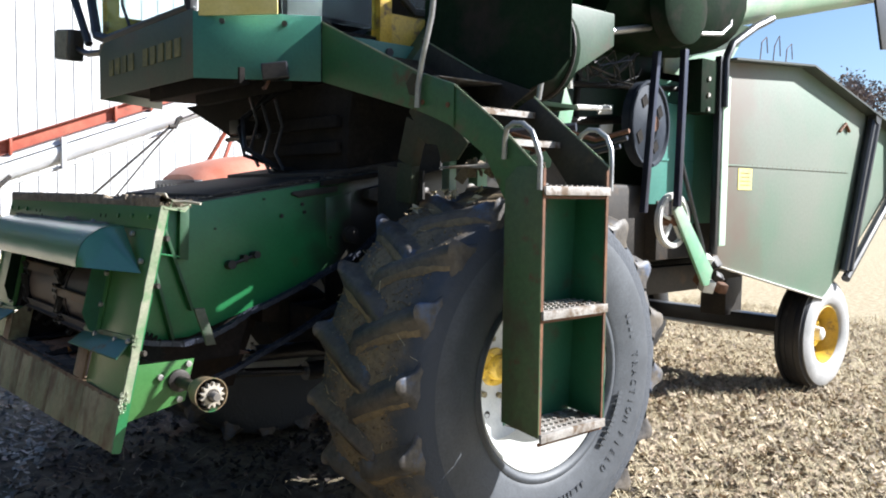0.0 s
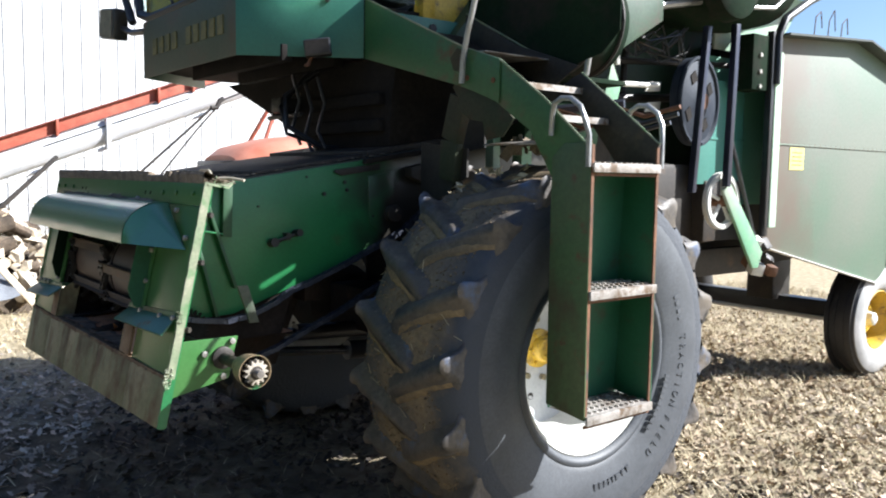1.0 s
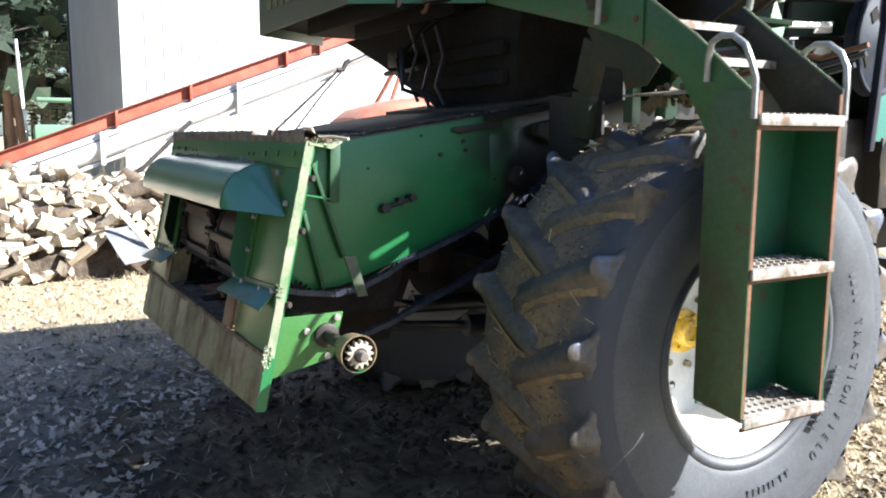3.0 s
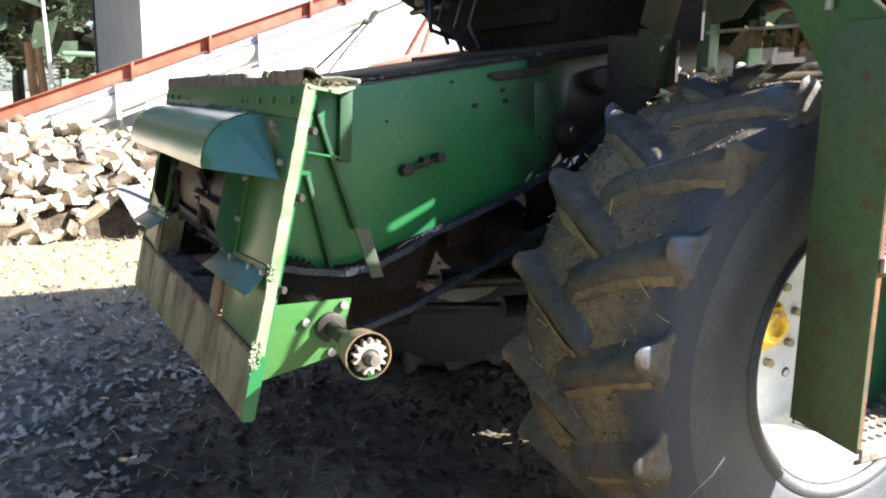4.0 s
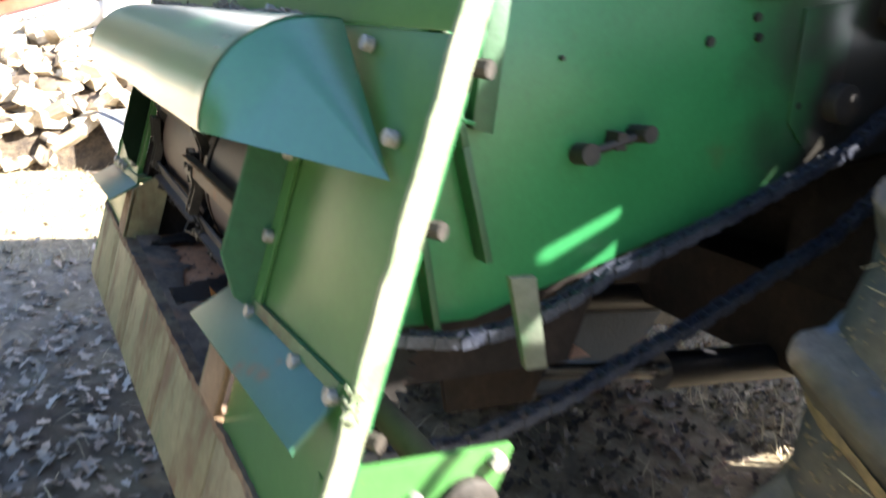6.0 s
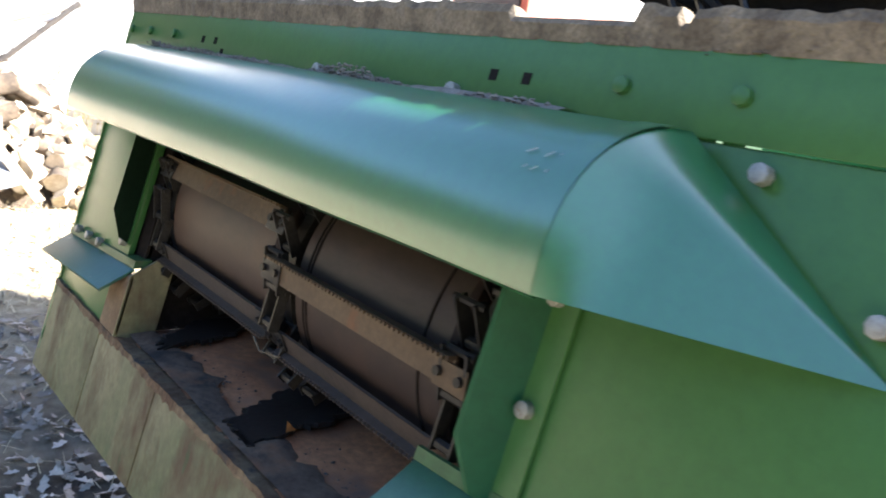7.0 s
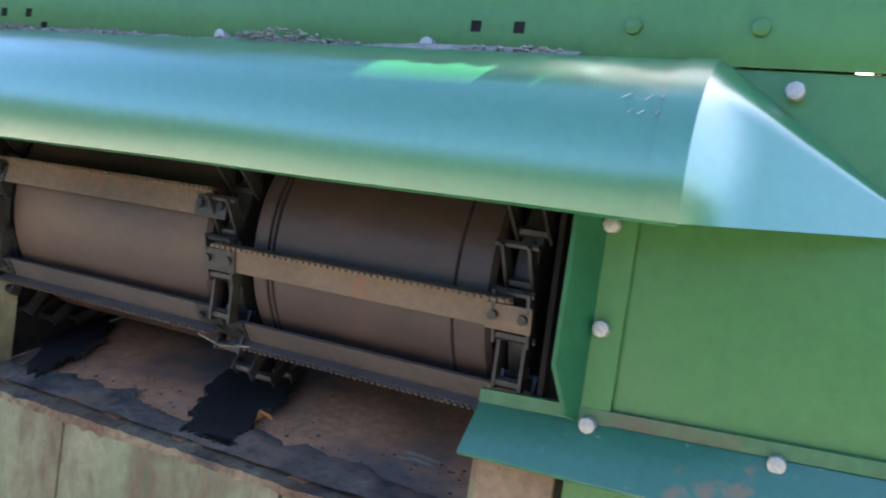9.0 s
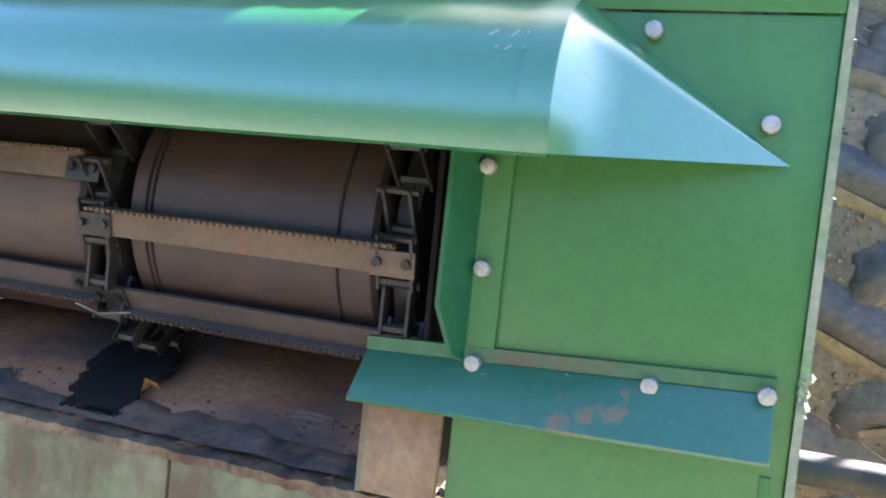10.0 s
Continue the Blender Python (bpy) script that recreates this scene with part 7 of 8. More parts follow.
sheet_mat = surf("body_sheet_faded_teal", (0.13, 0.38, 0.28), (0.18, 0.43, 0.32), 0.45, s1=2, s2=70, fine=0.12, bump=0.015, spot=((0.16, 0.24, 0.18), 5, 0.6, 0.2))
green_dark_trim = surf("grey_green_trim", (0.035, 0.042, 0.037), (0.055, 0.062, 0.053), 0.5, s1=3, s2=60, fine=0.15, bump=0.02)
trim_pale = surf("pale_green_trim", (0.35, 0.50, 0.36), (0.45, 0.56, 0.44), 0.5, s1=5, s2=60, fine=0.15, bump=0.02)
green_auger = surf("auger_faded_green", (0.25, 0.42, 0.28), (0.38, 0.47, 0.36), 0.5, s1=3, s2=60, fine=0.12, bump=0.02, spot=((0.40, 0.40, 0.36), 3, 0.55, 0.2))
build_body()


# ---- barn ----
def build_barn():
    bx, by, H, L, D = -11.0, 1.24, 5.4, 22.0, 8.0
    barn = thing("barn", "long white ribbed-steel barn, its gable end coloured grey for shade", "barn", at=(bx - D / 2, by + L / 2, 0))
    part("wall", Geo().box(bx - 0.14, bx - 0.03, by, by + L, 0, H), wall_joint, barn, "white ribbed steel wall")
    part("gable_wall", Geo().prism([(bx, by + 0.03, 0), (bx - D, by + 0.03, 0), (bx - D, by + 0.03, H), (bx - D / 2, by + 0.03, H + 1.9), (bx, by + 0.03, H)], (0, 0, 0), (0, 0.1, 0)), gable_shaded, barn, "white gable wall darkened for its shade")
    part("far_wall", Geo().box(bx - D, bx - D + 0.1, by, by + L, 0, H), white_wall, barn)
    part("end_wall", Geo().prism([(bx, by + L, 0), (bx - D, by + L, 0), (bx - D, by + L, H), (bx - D / 2, by + L, H + 1.9), (bx, by + L, H)], (0, 0, 0), (0, -0.1, 0)), white_wall, barn)
    for s in (0, 1):
        xa, xb = (bx + 0.4, bx - D / 2) if not s else (bx - D - 0.4, bx - D / 2)
        part("roof", Geo().prism([(xa, by - 0.4, H - 0.19), (xb, by - 0.4, H + 1.9), (xb, by - 0.4, H + 1.98), (xa, by - 0.4, H - 0.11)], (0, 0, 0), (0, L + 0.8, 0)), grey_roof, barn, "grey steel roof")
    part("corner_trim", Geo().box(bx - 0.03, bx + 0.02, by - 0.02, by + 0.06, 0, H), white_wall, barn)
    part("corner_trim", Geo().box(bx - D - 0.05, bx - D + 0.06, by - 0.05, by + 0.02, 0, H), black_paint, barn, "dark corner trim")
    # ribbed steel boards of the long wall
    g = Geo()
    w = 0.27
    prof = [(0.0, 0.0), (0.004, 0.010), (w - 0.022, 0.010), (w - 0.018, 0.0)]
    g.prism([(0.012, 0, 0.0), (0.012, w - 0.018, 0.0), (0, w - 0.018, 0.0), (0, 0, 0)], (0, 0, 0), (0, 0, H - 0.02))
    first = part("board", g, white_wall, barn)
    first.location = (bx - 0.03, by + 0.07, 0.01)
    for i in range(1, 80):
        o = bpy.data.objects.new("board", first.data)
        scene.collection.objects.link(o)
        o.parent, o.matrix_parent_inverse = barn, first.matrix_parent_inverse.copy()
        o.location = (bx - 0.03, by + 0.07 + i * w, 0.01)
    # base flashing
    part("base_flashing", Geo().box(bx - 0.02, bx + 0.012, by, by + L, 0.0, 0.3), grey_roof, barn)


build_barn()


# ---- grain elevator leaning along the barn ----
def build_elevator():
    el = thing("grain_elevator", "portable grain elevator with a pale tube and a red steel rail", "grain elevator", at=(-8, -3.0, 0))
    k = 0.384
    z = lambda y: 1.335 + (y + 0.0) * k
    ya, yb = -3.3, 7.5
    part("tube", Geo().tube([(-8.05, ya, z(ya) - 0.30), (-8.05, yb, z(yb) - 0.30)], 0.155, 20), galv, el, "pale galvanised auger tube", smooth=60)
    rail = part("rail", Geo().prism([(-8.0, ya, z(ya) + 0.03), (-8.0, yb, z(yb) + 0.03), (-8.0, yb, z(yb) - 0.14), (-8.0, ya, z(ya) - 0.14)], (0.0, 0, 0), (0.012, 0, 0)), red_paint, el, "rusty red channel rail")
    part("rail_flange", Geo().prism([(-8.0, ya, z(ya) + 0.03), (-8.0, yb, z(yb) + 0.03), (-8.0, yb, z(yb) + 0.018), (-8.0, ya, z(ya) + 0.018)], (0.012, 0, 0), (0.07, 0, 0)), red_dark, rail)
    part("rail_flange", Geo().prism([(-8.0, ya, z(ya) - 0.128), (-8.0, yb, z(yb) - 0.128), (-8.0, yb, z(yb) - 0.14), (-8.0, ya, z(ya) - 0.14)], (0.012, 0, 0), (0.05, 0, 0)), red_dark, rail)
    for y in (-1.7, -0.9, 0.7, 1.55, 2.75, 3.2, 4.4, 5.6):
        part("rail_clamp", Geo().box(-8.0, -7.92, y, y + 0.03, z(y) - 0.16, z(y) + 0.035), red_paint, el, bevel=0.004)
    for y in (-0.2, 1.4, 2.2, 3.9):
        part("tube_seam", Geo().prism([(-7.9, y, z(y) - 0.225), (-7.9, y + 0.95, z(y + 0.95) - 0.225), (-7.9, y + 0.95, z(y + 0.95) - 0.238), (-7.9, y, z(y) - 0.238)], (0, 0, 0), (0.006, 0, 0)), dark_steel, el)
    part("lower_pipe", Geo().tube([(-7.95, -1.8, z(-1.8) - 0.50), (-7.95, 6, z(6) - 0.50)], 0.022, 8), galv, el)
    for y in (0.52, 2.1):
        part("bracket", Geo().box(-7.95, -7.86, y, y + 0.05, z(y) - 0.52, z(y) - 0.14), galv, el, bevel=0.01)
    # motor end low down
    part("intake_box", Geo().tube([(-8.05, -1.4, z(-1.4) - 0.42), (-8.05, -0.55, z(-0.55) - 0.42)], 0.14, 14), rust_mat, el, "rusty intake hopper")
    part("label_plate", Geo().box(-7.90, -7.89, -0.62, -0.30, z(-0.45) - 0.46, z(-0.45) - 0.26), white_mark, el, "white paper label, not readable")
    for i in range(3):
        part("label_line", Geo().box(-7.889, -7.886, -0.58, -0.36 - 0.05 * i, z(-0.45) - 0.42 + i * 0.045, z(-0.45) - 0.405 + i * 0.045), tin_dark, el)
    # wheels of the elevator hidden in the wood pile
    for x in (-8.7, -7.4):
        part("wheel", Geo().lathe([(-0.06, 0.12), (-0.08, 0.24), (-0.06, 0.30), (0.06, 0.30), (0.08, 0.24), (0.06, 0.12)], (x, 3.4, 0.30), 24, True), rubber, el)
        part("leg", Geo().tube([(x, 3.4, 0.3), (-8.05, 4.6, z(4.6) - 0.4)], 0.03, 8), red_paint, el)
    part("axle", Geo().tube([(-8.7, 3.4, 0.3), (-7.4, 3.4, 0.3)], 0.025, 8), red_paint, el)
    part("foot", Geo().box(-8.2, -7.9, -3.5, -3.1, 0.0, 0.12), rust_mat, el)
    # hook and hanging rods
    h = Vector((-7.80, 3.49, 2.27))
    part("hook", Geo().tube([h + Vector((0, -0.10, -0.07)), h + Vector((0, -0.02, -0.06)), h + Vector((0, 0.02, 0.03)), h + Vector((0, 0.07, 0.06))], 0.032, 8), dark_steel, el, "dark hook on the elevator")
    k1, k2 = Vector((-7.80, 2.50, 1.38)) - h, Vector((-7.80, 2.79, 1.41)) - h
    part("support_rod", Geo().tube([h + Vector((0, -0.08, -0.06)), h + k1 * 0.35, h + k1 * 1.15], 0.016, 6), dark_steel, el, "thin dark support rod")
    part("support_rod", Geo().tube([h + Vector((0, -0.04, -0.08)), h + k2 * 0.4, h + k2 * 1.15], 0.012, 6), dark_steel, el)
    part("cable", Geo().tube([h + Vector((0, 0.06, 0.04)), (-7.80, 3.98, 2.50)], 0.012, 6), dark_steel, el)
    part("prop", Geo().tube([(-7.80, 1.52, 1.52), (-7.60, 0.94, 1.00), (-7.55, 0.59, 0.70)], 0.026, 8), dark_steel, el, "dark prop under the tube")


red_dark = surf("red_brown_rail", (0.16, 0.045, 0.03), (0.24, 0.07, 0.045), 0.7, s1=4, s2=50, fine=0.25, bump=0.05)
build_elevator()


# ---- red truck behind the feeder ----
def build_truck():
    x0, x1, y0 = -6.9, -5.6, 3.05
    tr = thing("old_truck", "old faded red truck with a black grille, parked behind the combine", "truck", at=((x0 + x1) / 2, 4.8, 0))
    g = Geo()
    secs = [(2.84, 1.56, 0.58), (2.98, 1.66, 0.66), (3.4, 1.77, 0.72), (4.1, 1.85, 0.74), (4.9, 1.88, 0.74)]
    vs, n = [], 13
    xc = (x0 + x1) / 2
    for y, h, w in secs:
        for k in range(n):
            t = math.pi * k / (n - 1)
            vs.append((xc + w * math.copysign(abs(math.cos(t)) ** 0.55, math.cos(t)), y, 1.02 + (h - 1.02) * abs(math.sin(t)) ** 0.5))
    g.add(vs, [(i * n + j, i * n + j + 1, (i + 1) * n + j + 1, (i + 1) * n + j) for i in range(len(secs) - 1) for j in range(n - 1)] + [tuple(range(n))])
    part("bonnet", g, red_hood, tr, "rounded faded red bonnet", smooth=50)
    gr = part("grille", Geo().box(xc - 0.54, xc + 0.54, 2.79, 2.90, 1.15, 1.50), black_paint, tr, "black grille", bevel=0.02)
    for i in range(9):
        part("grille_bar", Geo().box(xc - 0.46 + i * 0.105, xc - 0.42 + i * 0.105, 2.778, 2.79, 1.20, 1.45), rail_mat, gr)
    part("body", Geo().box(x0, x1, 3.0, 5.4, 0.55, 1.04), red_hood, tr, "red front fenders", bevel=0.06)
    part("cab", Geo().box(x0 + 0.05, x1 - 0.05, 4.9, 6.3, 0.55, 2.35), red_hood, tr, bevel=0.08)
    part("windscreen", Geo().box(x0 + 0.15, x1 - 0.15, 4.88, 4.9, 1.92, 2.25), black_paint, tr)
    part("bed", Geo().box(x0, x1, 6.35, 8.8, 0.7, 1.3), red_hood, tr, bevel=0.03)
    part("bumper", Geo().box(x0 - 0.05, x1 + 0.05, 2.70, 2.80, 0.5, 0.68), rail_mat, tr, bevel=0.02)
    for x in (x0 + 0.1, x1 - 0.1):
        for y in (3.7, 7.6):
            part("wheel", Geo().lathe([(-0.1, 0.18), (-0.12, 0.30), (-0.09, 0.37), (0.09, 0.37), (0.12, 0.30), (0.1, 0.18)], (x, y, 0.37), 28, True), rubber, tr, "black truck tyre")
        part("headlamp", Geo().tube([(x, 3.16, 0.9), (x, 3.2, 0.9)], 0.1, 16), lens_mat, tr)


build_truck()


# ---- firewood heap ----
def heap(x, y):
    """Height of the heap of split firewood."""
    u = max(0.0, 1 - ((x + 7.35) / 1.25) ** 2)
    v = max(0.0, min(1.0, (y + 3.6) / 0.9, (1.9 - y) / 1.2))
    return 1.05 * (u ** 0.55) * v * (0.9 + 0.22 * noise.noise(Vector((x * 1.3, y * 1.3, 4))))


def build_logs():
    kinds = []
    for i in range(10):
        g = Geo()
        L = rnd(0.10, 0.165)
        n = 10
        wedge = (math.pi * rnd(0.5, 0.75)) if i < 7 else 2 * math.pi
        r = rnd(0.07, 0.115)
        ring = []
        if wedge < 6:
            ring.append((0.0, 0.0))
            for k in range(n):
                t = wedge * k / (n - 1)
                ring.append((r * math.cos(t) * rnd(0.93, 1.07), r * math.sin(t) * rnd(0.93, 1.07)))
        else:
            for k in range(n):
                t = wedge * k / n
                ring.append((r * 0.8 * math.cos(t) * rnd(0.93, 1.07), r * 0.8 * math.sin(t) * rnd(0.93, 1.07)))
        cx = sum(p[0] for p in ring) / len(ring)
        cz = sum(p[1] for p in ring) / len(ring)
        m = len(ring)
        vs = []
        for j, x in enumerate((-L, -L * 0.3, L * 0.3, L)):
            for a, b in ring:
                vs.append((x + rnd(-0.012, 0.012), a - cx + rnd(-0.004, 0.004), b - cz + rnd(-0.004, 0.004)))
        fs = [tuple(range(m))[::-1], tuple(range(3 * m, 4 * m))]
        mats = [0, 0]
        for j in range(3):
            for k in range(m):
                fs.append((j * m + k, j * m + (k + 1) % m, (j + 1) * m + (k + 1) % m, (j + 1) * m + k))
                mats.append(0 if wedge < 6 and (k == 0 or k == m - 1) else 1)
        me = bpy.data.meshes.new("firewood_log")
        me.from_pydata(vs, [], fs)
        me.materials.append(wood)
        me.materials.append(bark)
        for p, mi in zip(me.polygons, mats):
            p.material_index = mi
        me.shade_smooth()
        me.set_sharp_from_angle(angle=radians(40))
        kinds.append(me)
    count = 0
    rr = random.Random(11)
    while count < 298:
        x, y = rr.uniform(-7.9, -6.05), rr.uniform(-2.7, 1.9)
        h = heap(x, y)
        if h < 0.05:
            continue
        # keep to the outer layers of the heap
        z = max(0.075, h - rr.uniform(-0.03, 0.12))
        ob = new("firewood_log", kinds[count % len(kinds)])
        ob.matrix_basis = pose(x, y, z, rr.uniform(0, 360), rr.uniform(-35, 35), rr.uniform(0, 360))
        tagged(ob, "split firewood log with pale weathered faces on a heap", "firewood", "firewood heap")
        count += 1
    # the rest of the split wood, too tangled to count
    g = Geo()
    for i in range(650):
        x, y = rr.uniform(-7.9, -6.0), rr.uniform(-3.2, 1.9)
        h = heap(x, y)
        if h < 0.04:
            continue
        m = pose(x, y, max(0.05, h - rr.uniform(-0.04, 0.10)), rr.uniform(0, 360), rr.uniform(-40, 40), rr.uniform(0, 360))
        me = kinds[i % 7]
        k = rr.uniform(0.6, 0.95)
        g.add([m @ (p.co * k) for p in me.vertices], [tuple(p.vertices) for p in me.polygons])
    ob = part("split_wood", g, wood_mix, None, smooth=30)
    tagged(ob, "tangled small pieces of split firewood on the heap", "firewood", kind="stuff")
    # the filling of the heap
    g = Geo()
    nx, ny = 26, 56
    vs = [(-8.62 + 2.55 * i / nx, -4.6 + 6.5 * j / ny, max(-0.02, heap(-8.62 + 2.55 * i / nx, -4.6 + 6.5 * j / ny) - 0.13)) for j in range(ny + 1) for i in range(nx + 1)]
    g.add(vs, [(j * (nx + 1) + i, j * (nx + 1) + i + 1, (j + 1) * (nx + 1) + i + 1, (j + 1) * (nx + 1) + i) for j in range(ny) for i in range(nx)])
    ob = part("heap_filling", g, heap_mat, None, smooth=0)
    tagged(ob, "bark rubble and chips inside the firewood heap", "firewood heap", kind="stuff")
    # a board and a bent sheet on the heap
    ob = part("loose_board", Geo().prism([(-6.12, 0.30, 0.80), (-6.12, 0.36, 0.82), (-5.92, 0.90, 0.09), (-5.92, 0.84, 0.07)], (0, 0, 0), (0.02, 0, 0.01)), wood, None, bevel=0.003)
    tagged(ob, "long weathered board leaning on the firewood heap", "board")
    g = Geo()
    nn = 8
    vs = [(0.5 * i / nn - 0.25, 0.30 * j / nn - 0.15, 0.012 * math.sin(i * 0.7) + 0.02 * math.cos(j * 0.5)) for j in range(nn + 1) for i in range(nn + 1)]
    g.add(vs, [(j * (nn + 1) + i, j * (nn + 1) + i + 1, (j + 1) * (nn + 1) + i + 1, (j + 1) * (nn + 1) + i) for j in range(nn) for i in range(nn)])
    g.add([(x, y, z - 0.006) for x, y, z in vs], [(j * (nn + 1) + i + 1, j * (nn + 1) + i, (j + 1) * (nn + 1) + i, (j + 1) * (nn + 1) + i + 1) for j in range(nn) for i in range(nn)])
    ob = part("metal_sheet", g, sheet_dull, None, smooth=60)
    ob.matrix_basis = pose(-6.02, 0.52, 0.33, 18, 34, 20)
    tagged(ob, "bent grey metal sheet lying on the firewood heap", "metal sheet")


sheet_dull = surf("dull_grey_sheet", (0.16, 0.17, 0.19), (0.26, 0.27, 0.29), 0.6, 0.2, s1=5, s2=60, fine=0.2, bump=0.03)
wood_mix = surf("split_wood_mixed", (0.34, 0.27, 0.18), (0.66, 0.60, 0.50), 0.8, s1=5, s2=50, fine=0.25, bump=0.1, island=0.35)
heap_mat = surf("bark_rubble", (0.045, 0.033, 0.024), (0.12, 0.09, 0.06), 0.95, s1=14, s2=60, fine=0.4, bump=0.25, bscale=0.02)
build_logs()


# ---- trees and the far yard ----
def branch(g, p, d, length, r, depth, tips, spread=0.55, rr=random):
    pts = [p]
    q, dd = p.copy(), d.copy()
    for k in range(4):
        dd = (dd + Vector((rr.uniform(-.12, .12), rr.uniform(-.12, .12), rr.uniform(-.03, .10)))).normalized()
        q = q + dd * length / 4
        pts.append(q.copy())
    g.tube(pts, r, 6 if depth > 2 else 4, False, r * 0.6)
    if depth == 0:
        tips.append((q, dd))
        return
    for k in range(rr.choice((2, 3, 3)) if depth > 1 else 4):
        j = rr.randint(2, 4)
        nd = (dd + Vector((rr.uniform(-1, 1), rr.uniform(-1, 1), rr.uniform(-0.2, 0.7))) * spread).normalized()
        branch(g, pts[j], nd, length * rr.uniform(0.55, 0.78), r * 0.5, depth - 1, tips, spread, rr)


def bare_tree(x, y, h, seed, leaves=0, mat=None):
    rr = random.Random(seed)
    t = thing("tree", "leafless autumn tree with a haze of fine twigs" if not leaves else "autumn tree with thin brown foliage", "tree", "far trees", at=(x, y, 0))
    g, tips = Geo(), []
    branch(g, Vector((x, y, -0.1)), Vector((0, 0, 1)), h * 0.36, h * 0.022, 4, tips, 0.75, rr)
    part("trunk", g, twig_mat, t, "grey-brown trunk and limbs", smooth=60)
    g = Geo()
    for p, d in tips:
        for k in range(6 if not leaves else 3):
            e = p + (d + Vector((rr.uniform(-1, 1), rr.uniform(-1, 1), rr.uniform(-.4, 1)))) * h * 0.035
            u = (e - p).orthogonal().normalized() * h * 0.0016
            g.add([p - u, p + u, e + u * 0.3, e - u * 0.3], [(0, 1, 2, 3)])
        for k in range(leaves):
            c = p + Vector((rr.gauss(0, 1), rr.gauss(0, 1), rr.gauss(0, 1))) * h * 0.03
            a = Vector((rr.uniform(-1, 1), rr.uniform(-1, 1), rr.uniform(-1, 1))).normalized()
            b = a.orthogonal().normalized()
            s = h * rr.uniform(0.006, 0.012)
            g.add([c - a * s, c + b * s * 0.6, c + a * s, c - b * s * 0.6], [(0, 1, 2, 3)])
    part("crown", g, mat or twig_mat, t, "fine twigs" if not leaves else "sparse brown leaves", smooth=0)


def pine(x, y, h, seed):
    rr = random.Random(seed)
    t = thing("pine_tree", "tall dark green pine with open branches", "tree", "far trees", at=(x, y, 0))
    part("trunk", Geo().tube([(x, y, -0.1), (x + 0.1, y, h * 0.5), (x, y, h)], h * 0.018, 8, True, h * 0.004), bark, t, "rough pine trunk")
    g, limbs = Geo(), Geo()
    z = h * 0.12
    while z < h * 0.98:
        u = z / h
        reach = h * 0.24 * (1 - u) ** 0.75 + 0.2
        for k in range(rr.randint(4, 6)):
            if rr.random() < 0.15:
                continue
            a = rr.uniform(0, 2 * math.pi)
            L = reach * rr.uniform(0.6, 1.1)
            base = Vector((x, y, z + rr.uniform(-0.2, 0.2)))
            end = base + Vector((math.cos(a) * L, math.sin(a) * L, L * rr.uniform(-0.25, 0.15)))
            limbs.tube([base, base.lerp(end, 0.5) + Vector((0, 0, 0.05 * L)), end], h * 0.003, 4, False, h * 0.001)
            for c in range(60):
                f = rr.uniform(0.25, 1.0)
                p = base.lerp(end, f) + Vector((rr.gauss(0, 1), rr.gauss(0, 1), rr.gauss(0, 0.6))) * L * 0.10
                d = Vector((rr.uniform(-1, 1), rr.uniform(-1, 1), rr.uniform(-0.3, 0.8))).normalized()
                w = d.orthogonal().normalized()
                s = h * rr.uniform(0.006, 0.013)
                g.add([p - w * s * 0.10, p + w * s * 0.10, p + d * s + w * s * 0.25, p + d * s * 1.1, p + d * s - w * s * 0.25], [(0, 1, 2, 3, 4)])
        z += h * 0.045
    part("branchwork", limbs, twig_mat, t, "thin pine branches", smooth=0, kind="stuff")
    part("crown", g, pine_leaf, t, "clumps of dark needles", smooth=0)


# beyond the barn's gable, seen past the corner
pine(-33, 0.2, 15, 2)
pine(-40, -3.2, 17, 5)
# unseen woods added behind the yard to darken the hood's reflections
def far_woods():
    rr = random.Random(21)
    g = Geo()
    for i in range(6500):
        a = radians(rr.uniform(100, 285))
        d = rr.uniform(30, 44)
        x, y = math.sin(a) * d - 1, math.cos(a) * d
        h = 13 + 4.0 * noise.noise(Vector((a * 4, 1, 1)))
        z = rr.uniform(0.2, 1) * h
        s = rr.uniform(0.35, 1.1)
        k = Euler((rr.uniform(0, 6), rr.uniform(0, 6), rr.uniform(0, 6))).to_matrix()
        c = Vector((x, y, z))
        g.add([c + k @ Vector((p * s, q * s, w * s)) for p, q, w in ((-1, -.6, 0), (.1, -.9, .3), (1, -.2, -.1), (.5, .8, .2), (-.6, .7, -.2))], [(0, 1, 2, 3, 4)])
    for i in range(70):
        a = radians(100 + 185 * i / 70 + rr.uniform(-1, 1))
        d = rr.uniform(33, 42)
        p = Vector((math.sin(a) * d - 1, math.cos(a) * d, 0))
        g.tube([p, p + Vector((0, 0, 4)), p + Vector((0.3, 0, 8))], 0.18, 6, True, 0.05)
    ob = part("far_woods", g, woods_leaf, None, smooth=0)
    tagged(ob, "unseen line of dark woods added to darken reflections", "woods", kind="stuff")


far_woods()
bare_tree(-38, 1.6, 13, 8, 26, fall_leaf)
bare_tree(-30, -2.0, 9, 9, 30, fall_leaf)
bare_tree(-46, -0.5, 15, 10, 20, fall_leaf)
bare_tree(-44, 3.6, 14, 12, 14, fall_leaf)
# far side of the field, seen past the straw hood
for i, (x, y, h) in enumerate(((-25.6, 63.0, 11.5), (-23.0, 64.5, 12.5), (-20, 66, 12), (-28.2, 66, 10.5), (-16, 68, 12), (-11, 70, 12))):
    bare_tree(x, y, h * 1.25, 20 + i, 30, twig_mat)

